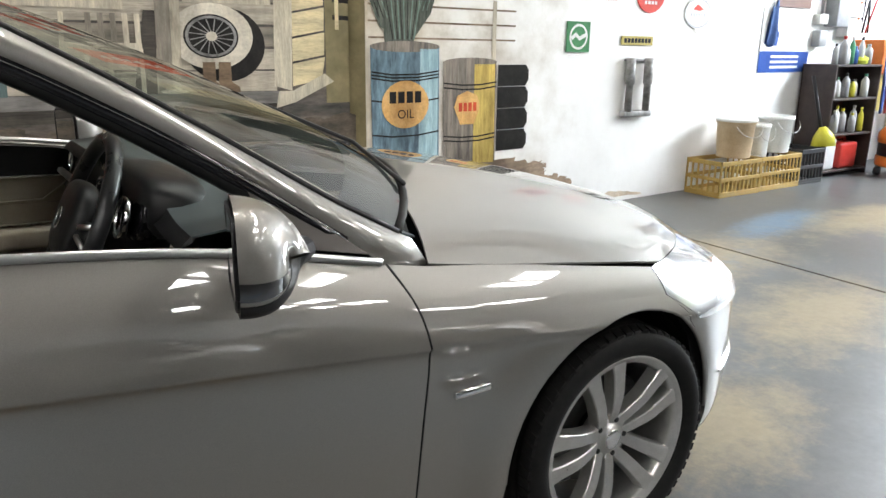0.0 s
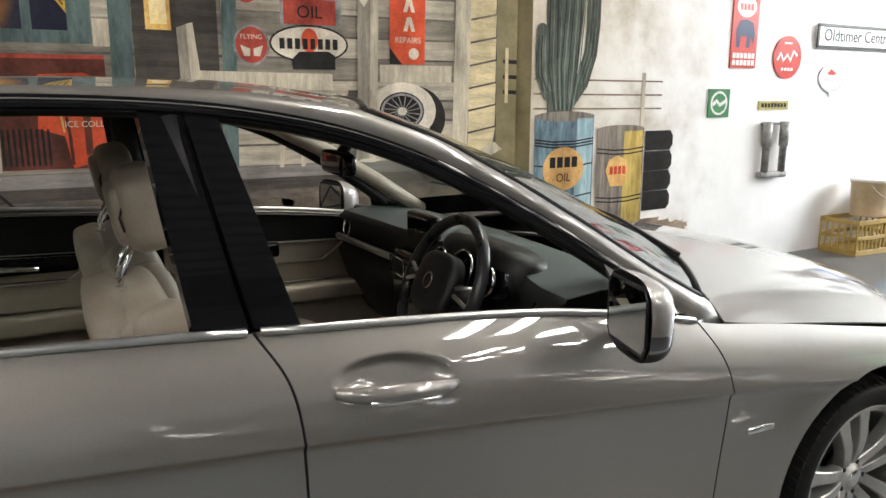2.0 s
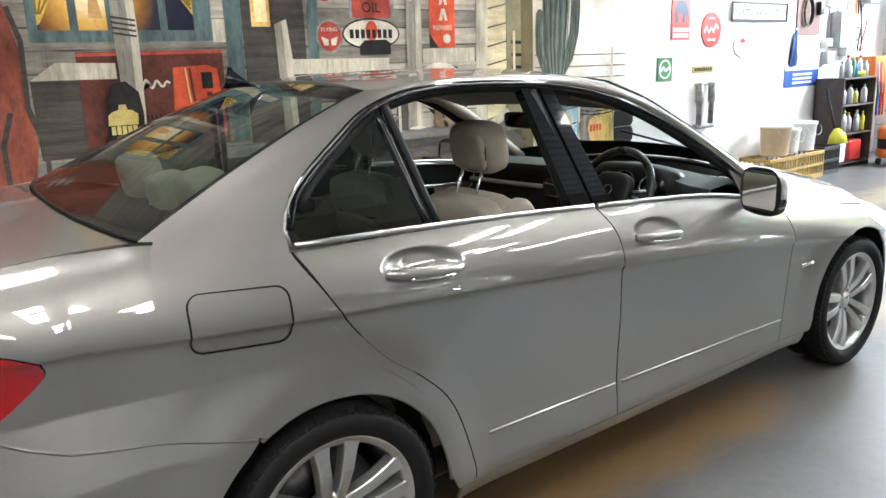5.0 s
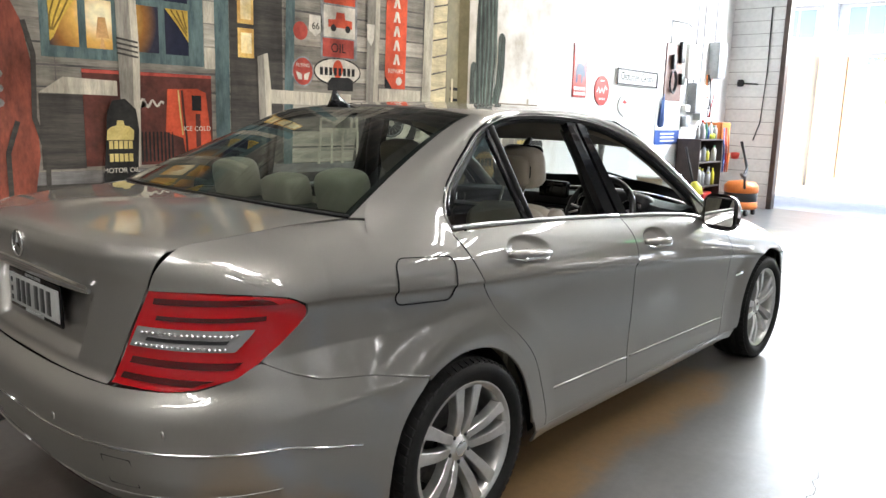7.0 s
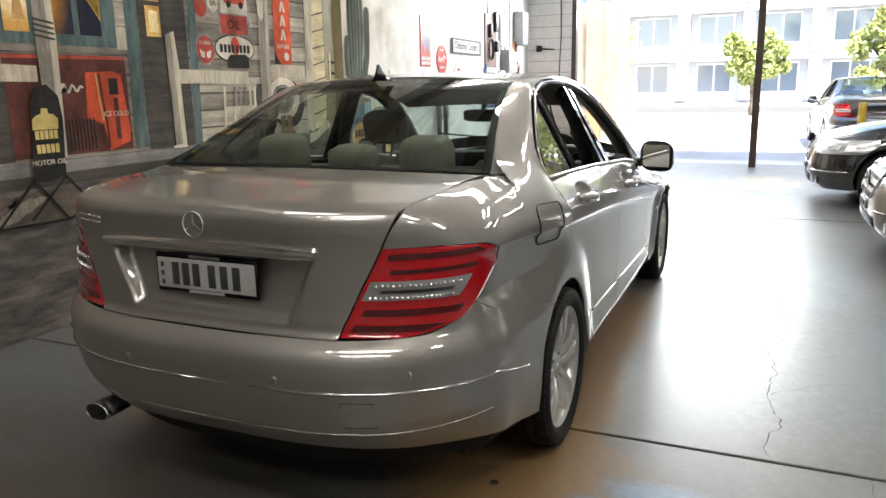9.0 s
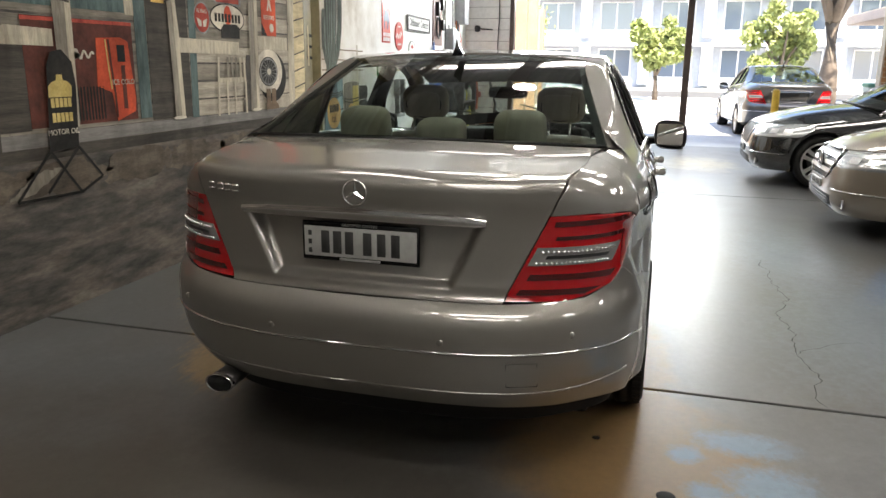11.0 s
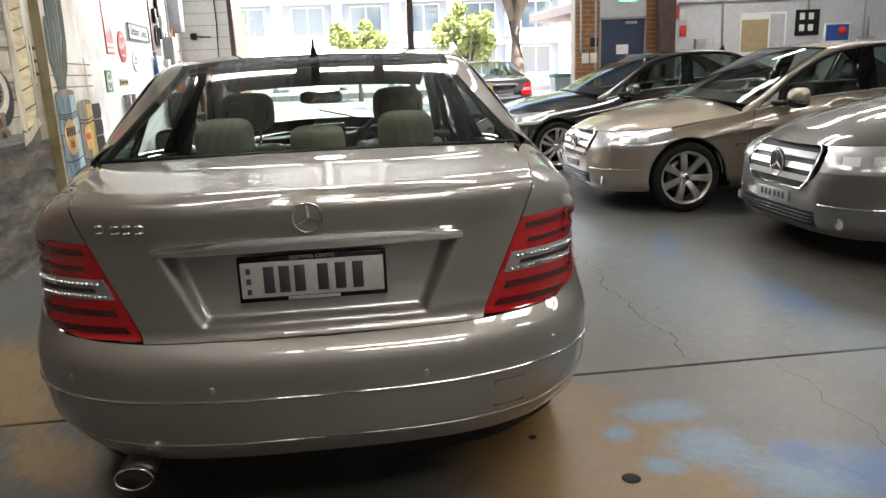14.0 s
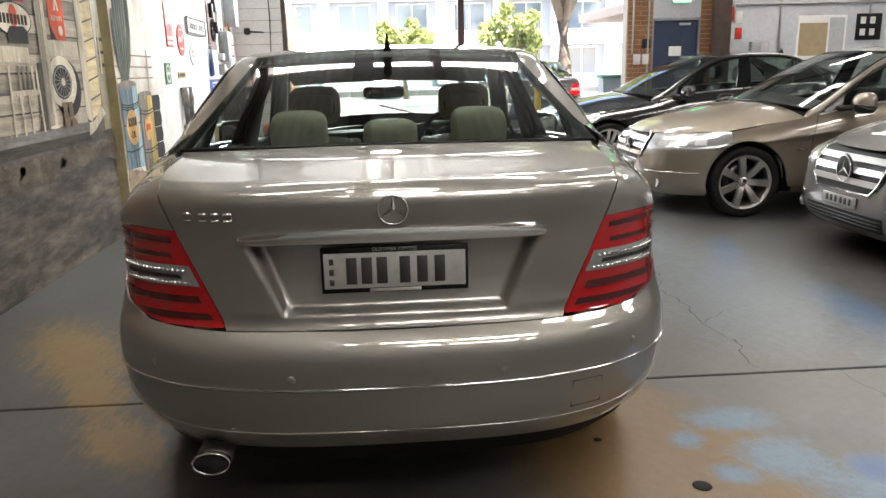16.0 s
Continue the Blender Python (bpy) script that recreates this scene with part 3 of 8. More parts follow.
    for s in (1, -1):
        rows = []
        for p in P:
            col = []
            for v in np.linspace(0, 1, 8):
                zl = 0.24
                for xc in (0.0, 2.76):
                    if abs(p - xc) < 0.372:
                        zl = max(zl, 0.305 + math.sqrt(0.372 ** 2 - (p - xc) ** 2))
                zt = float(belt(min(max(p, -0.95), 3.2))) - 0.02 if p < XF else 0.66
                if p < XR - 0.1:
                    zt = 0.64
                zt = max(zt, zl + 0.01)
                col.append(shell(p, zl + (zt - zl) * v, -0.040))
            rows.append(col)
        B.add("inner_shell", np.array(rows), GAP, None, 0, "", s)
    # roof, windscreen, rear window
    def across(x_edge, y_edge, z_edge, x_mid, z_mid, n=21):
        t = np.linspace(-1, 1, n)
        k = 1 - np.abs(t) ** 2.4
        return np.stack([x_edge + (x_mid - x_edge) * k, y_edge * t, z_edge + (z_mid - z_edge) * k], 1)
    R = np.array(RAIL)
    order = np.argsort(R[:, 0])
    def edge(x):
        return np.interp(x, R[order, 0], -R[order, 1]), np.interp(x, R[order, 0], R[order, 2])
    rows = []
    for u in np.linspace(0, 1, 24):
        xm = 0.345 + (1.43 - 0.345) * u
        xe = 0.345 + (1.33 - 0.345) * u
        ye, ze = edge(xe)
        zm = knots(xm, [0.30, 0.6, 0.9, 1.2, 1.46], [1.436, 1.458, 1.462, 1.448, 1.412])
        rows.append(across(xe, ye, ze, xm, float(zm)))
    roof = B.add("roof", np.array(rows), B.coat, None, 0.01)
    rows = []
    for u in np.linspace(0, 1, 14):
        xe = 1.335 + (2.17 - 1.335) * u
        ye, ze = edge(xe)
        xm = 1.435 + (2.42 - 1.435) * u
        zm = 1.410 + (0.985 - 1.410) * u + 0.03 * math.sin(math.pi * u)
        rows.append(across(xe, ye - 0.004, ze, xm, zm))
    screen = B.add("windscreen", np.array(rows), GLASS, None, 0.004, "clear curved windscreen")
    B.strip("screen_seal", [tuple(p) for p in rows[0]], 0.010, SEAL, screen)
    B.strip("screen_seal", [tuple(p) for p in rows[-1]], 0.010, SEAL, screen)
    B.add("screen_band", np.array(rows)[-3:] - np.array([0.003, 0, 0.006]), SEAL, screen, 0, "black printed border")
    if B.coat is PAINT:
        for k0, k1 in ((3, 11), (10, 18)):
            base, tip = np.array(rows[-1][k0]), np.array(rows[-4][k1])
            B.strip("wiper", [tuple(base + (np.array(rows[-2][(k0 + k1) // 2]) - base) * f * 2 + np.array([0.004, 0, 0.014])) if f < 0.5 else tuple(np.array(rows[-2][(k0 + k1) // 2]) + (tip - np.array(rows[-2][(k0 + k1) // 2])) * (f * 2 - 1) + np.array([0.004, 0, 0.014])) for f in np.linspace(0, 1, 9)], 0.006, DARK, screen, "black wiper arm")
    B.strip("screen_seal", [tuple(r[0]) for r in rows], 0.009, SEAL, screen)
    B.strip("screen_seal", [tuple(r[-1]) for r in rows], 0.009, SEAL, screen)
    rows = []
    for u in np.linspace(0, 1, 14):
        xe = 0.340 + (-0.37 - 0.340) * u
        ye, ze = edge(xe)
        xm = 0.325 + (-0.435 - 0.325) * u
        zm = 1.431 + (1.116 - 1.431) * u + 0.030 * math.sin(math.pi * u)
        rows.append(across(xe, ye - 0.004, ze + 0.002, xm, zm))
    rw = B.add("rear_window", np.array(rows), TINT, None, 0.004, "large tinted rear window")
    W = np.array(rows) + np.array([0.004, 0, -0.006])
    for G in (np.stack([W[:, 0], 0.55 * W[:, 0] + 0.45 * W[:, 1]], 1), np.stack([0.55 * W[:, -1] + 0.45 * W[:, -2], W[:, -1]], 1), np.stack([0.6 * W[-1] + 0.4 * W[-2], W[-1]]), np.stack([W[0], 0.4 * W[0] + 0.6 * W[1]])):
        B.add("rear_window_band", G, SEAL, rw, 0, "black printed border")
    B.strip("rear_window_seal", [tuple(p) for p in rows[-1]], 0.006, SEAL, rw)
    # fin aerial
    bm = bmesh.new()
    prof = [(0.245, 0.0), (0.20, 0.016), (0.165, 0.045), (0.148, 0.066), (0.135, 0.068), (0.128, 0.04), (0.115, 0.0)]
    base = 1.405
    vs0 = [bm.verts.new((x, (0.003 + 0.014 * (1 - h / 0.07) ** 2), base + h)) for x, h in prof]
    vs1 = [bm.verts.new((x, -(0.003 + 0.014 * (1 - h / 0.07) ** 2), base + h)) for x, h in prof]
    bm.faces.new(vs0), bm.faces.new(vs1[::-1])
    for i in range(len(prof)):
        j = (i + 1) % len(prof)
        bm.faces.new((vs0[i], vs1[i], vs1[j], vs0[j]))
    bmesh.ops.translate(bm, vec=(0.015, 0, 0.018), verts=bm.verts)
    B.mesh("fin_aerial", bm, GLOSS_BLACK, roof, "black fin aerial")
    # bonnet
    rows = []
    for u in np.linspace(0, 1, 22):
        xe = 2.222 + (2.93 - 2.222) * u
        ye = float(half_width(xe, float(belt(xe)))) - 0.006
        ze = float(belt(xe)) + 0.001
        xm = 2.345 + (3.47 - 2.345) * u
        zm = float(knots(xm, [2.3, 2.6, 2.9, 3.2, 3.42, 3.5], [0.985, 0.955, 0.905, 0.832, 0.752, 0.70]))
        t = np.linspace(-1, 1, 29)
        k = 1 - np.abs(t) ** 2.6
        ex = 1 - np.abs(t) ** 2.9
        rows.append(np.stack([xe + (xm - xe) * ex, ye * t, ze + (zm - ze) * k], 1))
    bonnet = B.add("bonnet", np.array(rows), B.coat, None, 0.005)
    # black cowl under the screen
    rows = [across(2.165, 0.75, 0.885, 2.40, 0.965), across(2.20, 0.77, 0.872, 2.37, 0.955)]
    B.add("cowl", np.array(rows), SEAL, None, 0.01)
    # floor pan
    B.mesh("floor_pan", boxm((-0.62, -0.70, 0.19), (3.2, 0.70, 0.24), 0.02), SEAL)
    for xs, xe in ((0.36, 2.40),):
        B.mesh("cabin_floor", boxm((xs, -0.78, 0.25), (xe, 0.78, 0.33), 0.02), DARK)
    return bonnet


def handle(B, door, x, z, s, lock):
    """Door handle: a shaded cup with a bar across it."""
    pts, rad = [], []
    for u in np.linspace(-1, 1, 15):
        px = x + u * 0.122
        pz = z - 0.012 - 0.09 * (px - x)
        q = shell(px, pz, 0.002 + 0.026 * (1 - abs(u) ** 3.0))
        pts.append(tuple(q))
        rad.append(0.011 + 0.009 * (1 - u * u))
    hd = B.mesh("door_handle", tubem(pts, 0.014, 12, True, rad), B.coat, door, "", True, s)
    B.mesh("grip_trim", tubem([(p[0], p[1] - 0.012, p[2] - 0.012) for p in pts[3:-3]], 0.006, 8), CHROME, hd, "", True, s)
    if lock:
        q = shell(x - 0.112, z - 0.004, 0.008)
        B.mesh("lock", lathem([(0.0, 0.006), (0.008, 0.006), (0.010, 0.0)], 14, Matrix.Translation(q) @ pose(0, 0, 0, 90, 0, 0)), CHROME, hd, "", True, s)


def door_mirror(B, s):
    """Door mirror: a rounded shell, its glass and the foot."""
    turn = Matrix.Translation((1.815, -0.955, 0.010)) @ pose(0, 0, 0, 0, 0, -14) @ Matrix.Translation((-1.815, 0.955, 0))

    def spun(bm):
        bmesh.ops.transform(bm, matrix=turn, verts=bm.verts)
        return bm

    ob = None
    full = np.linspace(0, 2 * math.pi, 61)
    U = np.sin(np.linspace(0, 1, 20) * math.pi / 2)

    def loft(angles, off, k0=0.0):
        G = []
        for a in angles:
            c, sn = math.cos(a), math.sin(a)
            y, z = (0.099 + off) * math.copysign(abs(c) ** 0.62, c), (0.088 + off) * math.copysign(abs(sn) ** 0.66, sn)
            row = []
            for u in U[int(k0 * 20):]:
                k = (1 - min(u, 0.9999) ** 2.3) ** (1 / 2.3)
                out = 0.5 - 0.5 * c
                row.append((1.772 + (0.118 + off - 0.035 * out) * u, -0.955 + y * k, 0.964 + z * k - 0.010 * u + 0.006 * (1 - out)))
            G.append(row)
        return np.array([[(turn @ Vector(q))[:] for q in row] for row in G])

    mid = (1.80, -0.955, 0.96)
    ob = B.add("door_mirror", loft(full, 0.0), B.coat, None, 0, "", s, mid)
    B.add("indicator", loft(np.linspace(1.02 * math.pi, 1.11 * math.pi, 10), 0.0018), INDICATOR, ob, 0.002, "clear indicator strip", s, mid)
    B.add("under_cover", loft(np.linspace(1.15 * math.pi, 1.85 * math.pi, 30), 0.0015), DARK, ob, 0.002, "black lower cover", s, mid)
    G = np.array([[(1.7672, -0.955 + 0.080 * u, 0.968 + 0.064 * v) for v in np.linspace(-1, 1, 6)] for u in np.linspace(-1, 1, 8)])
    G = np.array([[(turn @ Vector(q))[:] for q in row] for row in G])
    B.add("mirror_glass", G, MIRROR, ob, 0, "", s)
    B.mesh("mirror_frame", spun(tubem([(1.7695, -0.955 + 0.084 * a, 0.968 + 0.068 * b) for a, b in ((-1, -0.7), (-0.85, -1), (0.85, -1), (1, -0.7), (1, 0.7), (0.85, 1), (-0.85, 1), (-1, 0.7), (-1, -0.7))], 0.004, 6)), DARK, ob, "", True, s)
    B.mesh("foot", tubem([(1.95, -0.79, 0.925), (1.90, -0.84, 0.928), (1.845, -0.90, 0.94)], 0.026, 10), DARK, ob, "", True, s)


def road_wheel(B, xc, s, turn=0.0, single=False):
    """Tyre, five pairs of spokes or seven single ones, brake disc."""
    m = Matrix.Translation((xc, -0.772, 0.312)) @ pose(0, 0, 0, 90, 0, 0)
    R = 0.312
    tyre_prof = [(0.236, -0.100), (0.256, -0.112), (0.285, -0.112), (0.303, -0.100), (R - 0.001, -0.085)]
    for gx in (-0.055, 0.0, 0.055):
        tyre_prof += [(R, gx - 0.010), (R - 0.007, gx - 0.006), (R - 0.007, gx + 0.006), (R, gx + 0.010)]
    tyre_prof += [(R - 0.001, 0.085), (0.303, 0.100), (0.285, 0.112), (0.268, 0.113), (0.256, 0.110), (0.236, 0.096)]
    if B.coat is PAINT:
        tyre_prof = [(r - 0.006 if abs(z) in (0.085,) else r, z) for r, z in tyre_prof]
    wheel = B.mesh("wheel", lathem([(0.242, 0.090), (0.239, 0.097), (0.232, 0.097), (0.229, 0.091), (0.218, 0.089), (0.213, 0.078), (0.210, 0.03), (0.211, -0.09), (0.218, -0.09), (0.225, 0.0)], 48, m, True), ALLOY, None, "seven-spoke silver alloy wheel" if single else "five twin-spoke silver alloy wheel", True, s)
    B.mesh("tyre", lathem(tyre_prof, 64, m, True), RUBBER, wheel, "worn black road tyre", True, s)
    if B.coat is PAINT:
        bm = bmesh.new()
        for k in range(66):
            a0, a1 = 2 * math.pi * k / 66, 2 * math.pi * (k + 0.70) / 66
            for zs in ((0.070, 0.103), (-0.103, -0.070)):
                ring = [(r * math.cos(a + d), r * math.sin(a + d), z) for r in (R - 0.012, R - 0.0005) for z, d in ((zs[0], 0.0), (zs[1], 0.03 if zs[0] > 0 else -0.03)) for a in (a0, a1)]
                ring = [(x * 0.985, y * 0.985, z) if abs(z) > 0.1 else (x, y, z) for x, y, z in ring]
                V = [bm.verts.new(q) for q in ring]
                for f in ((4, 5, 7, 6), (0, 1, 5, 4), (2, 6, 7, 3), (0, 4, 6, 2), (1, 3, 7, 5)):
                    bm.faces.new([V[i] for i in f])
        bmesh.ops.recalc_face_normals(bm, faces=bm.faces)
        bmesh.ops.transform(bm, matrix=m, verts=bm.verts)
        tread = B.mesh("tread", bm, RUBBER, wheel, "", False, s)
        tread["kind"] = "stuff"
    count = 7 if single else 5
    for k in range(count):
        for d in ((0,) if single else (-1, 1)):
            bm = bmesh.new()
            a0 = math.radians(360 / count * k + turn)
            n = 9
            rows = []
            for i in range(n):
                f = i / (n - 1)
                r = 0.040 + (0.226 - 0.040) * f
                off = d * (0.0185 + 0.0285 * f)
                w = (0.0235 if single else 0.0150) + 0.006 * f + 0.006 * max(0, f - 0.8) / 0.2
                z1 = 0.062 + 0.024 * min(1, f / 0.45) ** 0.8 + 0.004 * f
                row = []
                for ww, zz in ((-w * 1.12, z1 - 0.036), (-w, z1 - 0.003), (-w * 0.86, z1), (w * 0.86, z1), (w, z1 - 0.003), (w * 1.12, z1 - 0.036)):
                    px, py = r, off + ww
                    row.append(bm.verts.new((px * math.cos(a0) - py * math.sin(a0), px * math.sin(a0) + py * math.cos(a0), zz)))
                rows.append(row)
            for A, C in zip(rows, rows[1:]):
                for i in range(5):
                    bm.faces.new((A[i], A[i + 1], C[i + 1], C[i]))
            bmesh.ops.transform(bm, matrix=m, verts=bm.verts)
            bmesh.ops.recalc_face_normals(bm, faces=bm.faces)
            B.mesh("spoke", bm, ALLOY, wheel, "", False, s)
    B.mesh("hub", lathem([(0.0, 0.074), (0.030, 0.074), (0.034, 0.070), (0.040, 0.064), (0.062, 0.060), (0.066, 0.050), (0.066, 0.02), (0.0, 0.02)], 30, m), ALLOY, wheel, "", True, s)
    B.mesh("hub_cap", lathem([(0.0, 0.0775), (0.024, 0.0765), (0.030, 0.073)], 24, m), CHROME, wheel, "", True, s)
    for k in range(5):
        a = math.radians(72 * k + 36 + turn)
        mb = m @ Matrix.Translation((0.050 * math.cos(a), 0.050 * math.sin(a), 0.050))
        B.mesh("wheel_bolt", lathem([(0.0, 0.016), (0.007, 0.016), (0.009, 0.010), (0.009, 0.0)], 8, mb), DARK, wheel, "", True, s)
    B.mesh("brake_disc", lathem([(0.06, 0.0), (0.150, 0.0), (0.150, -0.024), (0.06, -0.024)], 40, m, True), DISC, wheel, "", True, s)
    B.mesh("inner_barrel", lathem([(0.21, -0.09), (0.0, -0.075)], 40, m), SEAL, wheel, "", True, s)
    bm = bmesh.new()
    ring = []
    for i in range(8):
        a = math.radians(10 + 10 * i)
        ring.append([bm.verts.new((r * math.cos(a), r * math.sin(a), z)) for r, z in ((0.095, -0.035), (0.165, -0.035), (0.165, 0.018), (0.095, 0.022))])
    for A, C in zip(ring, ring[1:]):
        for i in range(4):
            bm.faces.new((A[i], A[(i + 1) % 4], C[(i + 1) % 4], C[i]))
    bm.faces.new(ring[0]), bm.faces.new(ring[-1][::-1])
    bmesh.ops.recalc_face_normals(bm, faces=bm.faces)
    bmesh.ops.transform(bm, matrix=m, verts=bm.verts)
    B.mesh("brake_caliper", bm, DISC, wheel, "", True, s)


def tail_end(B, exhaust=True):
    """Boot lid, lamps, bumper, plate and badges."""
    def skin(G, off=0.0):
        return shell(G[..., 0], G[..., 1], off)
    g = 0.0028

    rows = []
    ys = np.linspace(-1, 1, 121)
    zs = np.concatenate([np.linspace(0.692, 0.92, 46), np.linspace(0.9245, 0.9315, 3), np.linspace(0.94, 1.058, 14)])
    for z in zs:
        y = ys * float(lid_half(z))
        hw = float(tail_half(z))
        ph = np.arcsin(np.clip((np.abs(y) / hw) ** 1.6, 0, 1))
        x = XR + (float(tail(z)) - XR) * np.cos(ph)
        # number plate recess
        top, bot = 0.926, 0.722
        yb = np.interp(z, [bot, top], [0.300, 0.392])
        d_side = (yb - np.abs(y)) / 0.034
        d_bot = (z - bot + 0.002) / 0.028
        f = np.clip(np.minimum(d_side, d_bot), 0, 1)
        f = f * f * (3 - 2 * f)
        f = f * (z <= top)
        x = x + 0.054 * f * np.interp(z, [bot, 0.80, top], [0.5, 0.75, 1.0])
        rows.append(np.stack([x, y, np.full_like(y, z)], 1))
    # roll over the lip into the deck
    deck = []
    for u in np.linspace(0, 1, 24):
        ue = u ** 0.8
        xm = -1.011 + (-0.445 + 1.011) * ue
        zm = float(knots(xm, [-1.011, -1.004, -0.985, -0.9, -0.7, -0.44], [1.064, 1.0695, 1.0735, 1.082, 1.104, 1.116]))
        ye = 0.617 + 0.036 * min(1, 3.2 * u) ** 0.65 + 0.030 * u ** 5
        xe = -0.868 + (-0.385 + 0.868) * ue
        ze = float(knots(xe, [-0.87, -0.85, -0.8, -0.6, -0.37], [1.060, 1.068, 1.074, 1.092, 1.104]))
        k = 1 - np.abs(ys) ** 2.6
        deck.append(np.stack([xe + (xm - xe) * k, ye * ys, ze + (zm - ze) * (1 - np.abs(ys) ** 2)], 1))
    lid = B.add("boot_lid", np.array(rows + deck), B.coat, None, 0.004, "", 1, (0.3, 0, 0.5))
    # lamps
    for s in (1, -1):
        def lamp_patch(z0, z1, u0, u1, off, nu=24, nv=8):
            def inner(z):
                return at_tail(float(lid_half(z)) + 2 * g, z)
            def outer(z):
                return float(np.interp(z, [0.698, 0.706, 0.725, 0.738, 0.773, 0.814, 0.853, 0.877, 0.892, 0.907, 0.928, 0.940, 0.951, 0.955], [-1.10, -1.03, -0.957, -0.897, -0.817, -0.734, -0.666, -0.634, -0.630, -0.642, -0.690, -0.745, -0.90, -1.0]))
            u, v = np.meshgrid(np.linspace(u0, u1, nu), np.linspace(0, 1, nv), indexing="ij")
            zb = z0 + (z1 - z0) * v
            top_drop = 0.0
            A = np.vectorize(inner)(zb)
            C = np.vectorize(outer)(zb)
            return skin(np.stack([A + (C - A) * u, zb], -1), off)
        lamp = B.add("tail_lamp", lamp_patch(0.697, 0.955, 0, 1, -0.003, 44, 44), RED_LENS, None, 0.02, "red rear lamp with a clear band and darker stripes", s)
        for z0, z1, u0, u1 in ((0.715, 0.733, 0.07, 0.86), (0.760, 0.779, 0.07, 0.84), (0.881, 0.893, 0.10, 0.72), (0.922, 0.938, 0.06, 0.86)):
            B.add("lamp_stripe", lamp_patch(z0, z1, u0, u1, 0.0012, 24, 3), RED_DARK, lamp, 0.002, "", s)
        B.add("reversing_lamp", lamp_patch(0.806, 0.861, 0.02, 0.69, 0.0012, 30, 5), CLEAR_LENS, lamp, 0.002, "", s)
        for u in (np.linspace(0.06, 0.60, 18) if B.coat is PAINT else ()):
            for zz in (0.814, 0.848):
                q = lamp_patch(zz, zz + 0.001, u, u + 0.001, 0.004, 2, 2)[0, 0]
                bm = bmesh.new()
                bmesh.ops.create_icosphere(bm, subdivisions=1, radius=0.0052, matrix=Matrix.Translation(q))
                B.mesh("lens_bead", bm, CHROME, lamp, "", True, s)
        B.add("lamp_bar", lamp_patch(0.826, 0.836, 0.10, 0.58, 0.003, 24, 3), DARK, lamp, 0.003, "", s)
    # bumper
    for s in (1, -1):
        pc = XR - 0.95
        a = arc(0, 0.305, 0.362, 122, 176, 10)
        top = [(pc, 0.688)] + [(at_tail(y, 0.695), 0.690) for y in (0.25, 0.44)] + [(-1.15, 0.695), (-1.03, 0.702), (-0.957, 0.722), (-0.897, 0.738), (-0.814, 0.7752), (-0.70, 0.7325), (-0.6, 0.7035), (-0.4, 0.6735), (-0.19, 0.620)]
        bot = [(pc, 0.335), (at_tail(0.3, 0.34), 0.335), (at_tail(0.55, 0.34), 0.33), (-0.75, 0.31), (-0.5, 0.29), (-0.36, 0.275)]
        left = [(pc, 0.335), (pc, 0.688)]
        right = [(-0.362, 0.275), (-0.362, 0.32)] + a[::-1][1:-1] + [(-0.2, 0.618)]
        G = coons(bot, top, left, right, 56, 30, False)
        if s == 1:
            H = skin(G)
            bump = B.add("rear_bumper", np.concatenate([(H * np.array([1, -1, 1]))[:0:-1], H]), B.coat, None, 0.010, "", 1, (0.5, 0, 0.5))
        B.strip("bumper_strip", [shell(p, z, 0.001) for p, z in zip(np.linspace(pc, -0.46, 40), np.interp(np.linspace(0, 1, 40), [0, 0.45, 0.75, 1], [0.540, 0.548, 0.545, 0.482]))], 0.0036, CHROME, bump, "thin chrome bumper strip", s)
        B.strip("bumper_groove", [shell(p, 0.400 + 0.03 * ((p - pc) / 0.8) ** 3, 0.001) for p in np.linspace(pc, -0.74, 24)], 0.0025, B.coat, bump, "", s)
        for y, z in ((0.28, 0.575), (0.66, 0.60)):
            q = shell(at_tail(y, z), z, 0.0)
            B.mesh("parking_sensor", lathem([(0.0, 0.002), (0.010, 0.002), (0.0115, 0.0)], 16, Matrix.Translation(q) @ pose(0, 0, 0, 0, -90, 0)), B.coat, bump, "", True, s)
        B.add("valance", np.array([[shell(p, 0.345, -0.008) * np.array([1, k, 1]) + np.array([dx, 0, dz]) for k, dx, dz in ((0.975, 0.012, 0.0), (0.91, 0.08, -0.04), (0.83, 0.25, -0.07))] for p in np.linspace(pc, -0.8, 24)]), DARK, None, 0.004, "", s)
        if s == 1:
            pts = [(at_tail(y, z), z) for y, z in ((0.475, 0.43), (0.565, 0.43), (0.565, 0.515), (0.475, 0.515), (0.475, 0.43))]
            B.strip("tow_flap", [shell(p, z, 0.0005) for p, z in pts], 0.0016, GAP, bump, "", s, 5)
    # chrome bar, plate, badges
    B.add("chrome_bar", np.array([[(XR + (float(tail(0.94)) - XR) * math.cos(math.asin((abs(y) / 0.87) ** 1.6)) - 0.004 - 0.013 * math.sin(math.pi * (0.10 + 0.62 * v)), y, 0.924 + 0.036 * v * (1 - 0.35 * (abs(y) / 0.4) ** 3) - 0.004 * abs(y)) for v in np.linspace(0, 1, 7)] for y in np.linspace(-0.40, 0.40, 31)]), CHROME, lid, 0.012, "broad chrome bar over the number plate", 1, (0.3, 0, 0.9))
    return lid


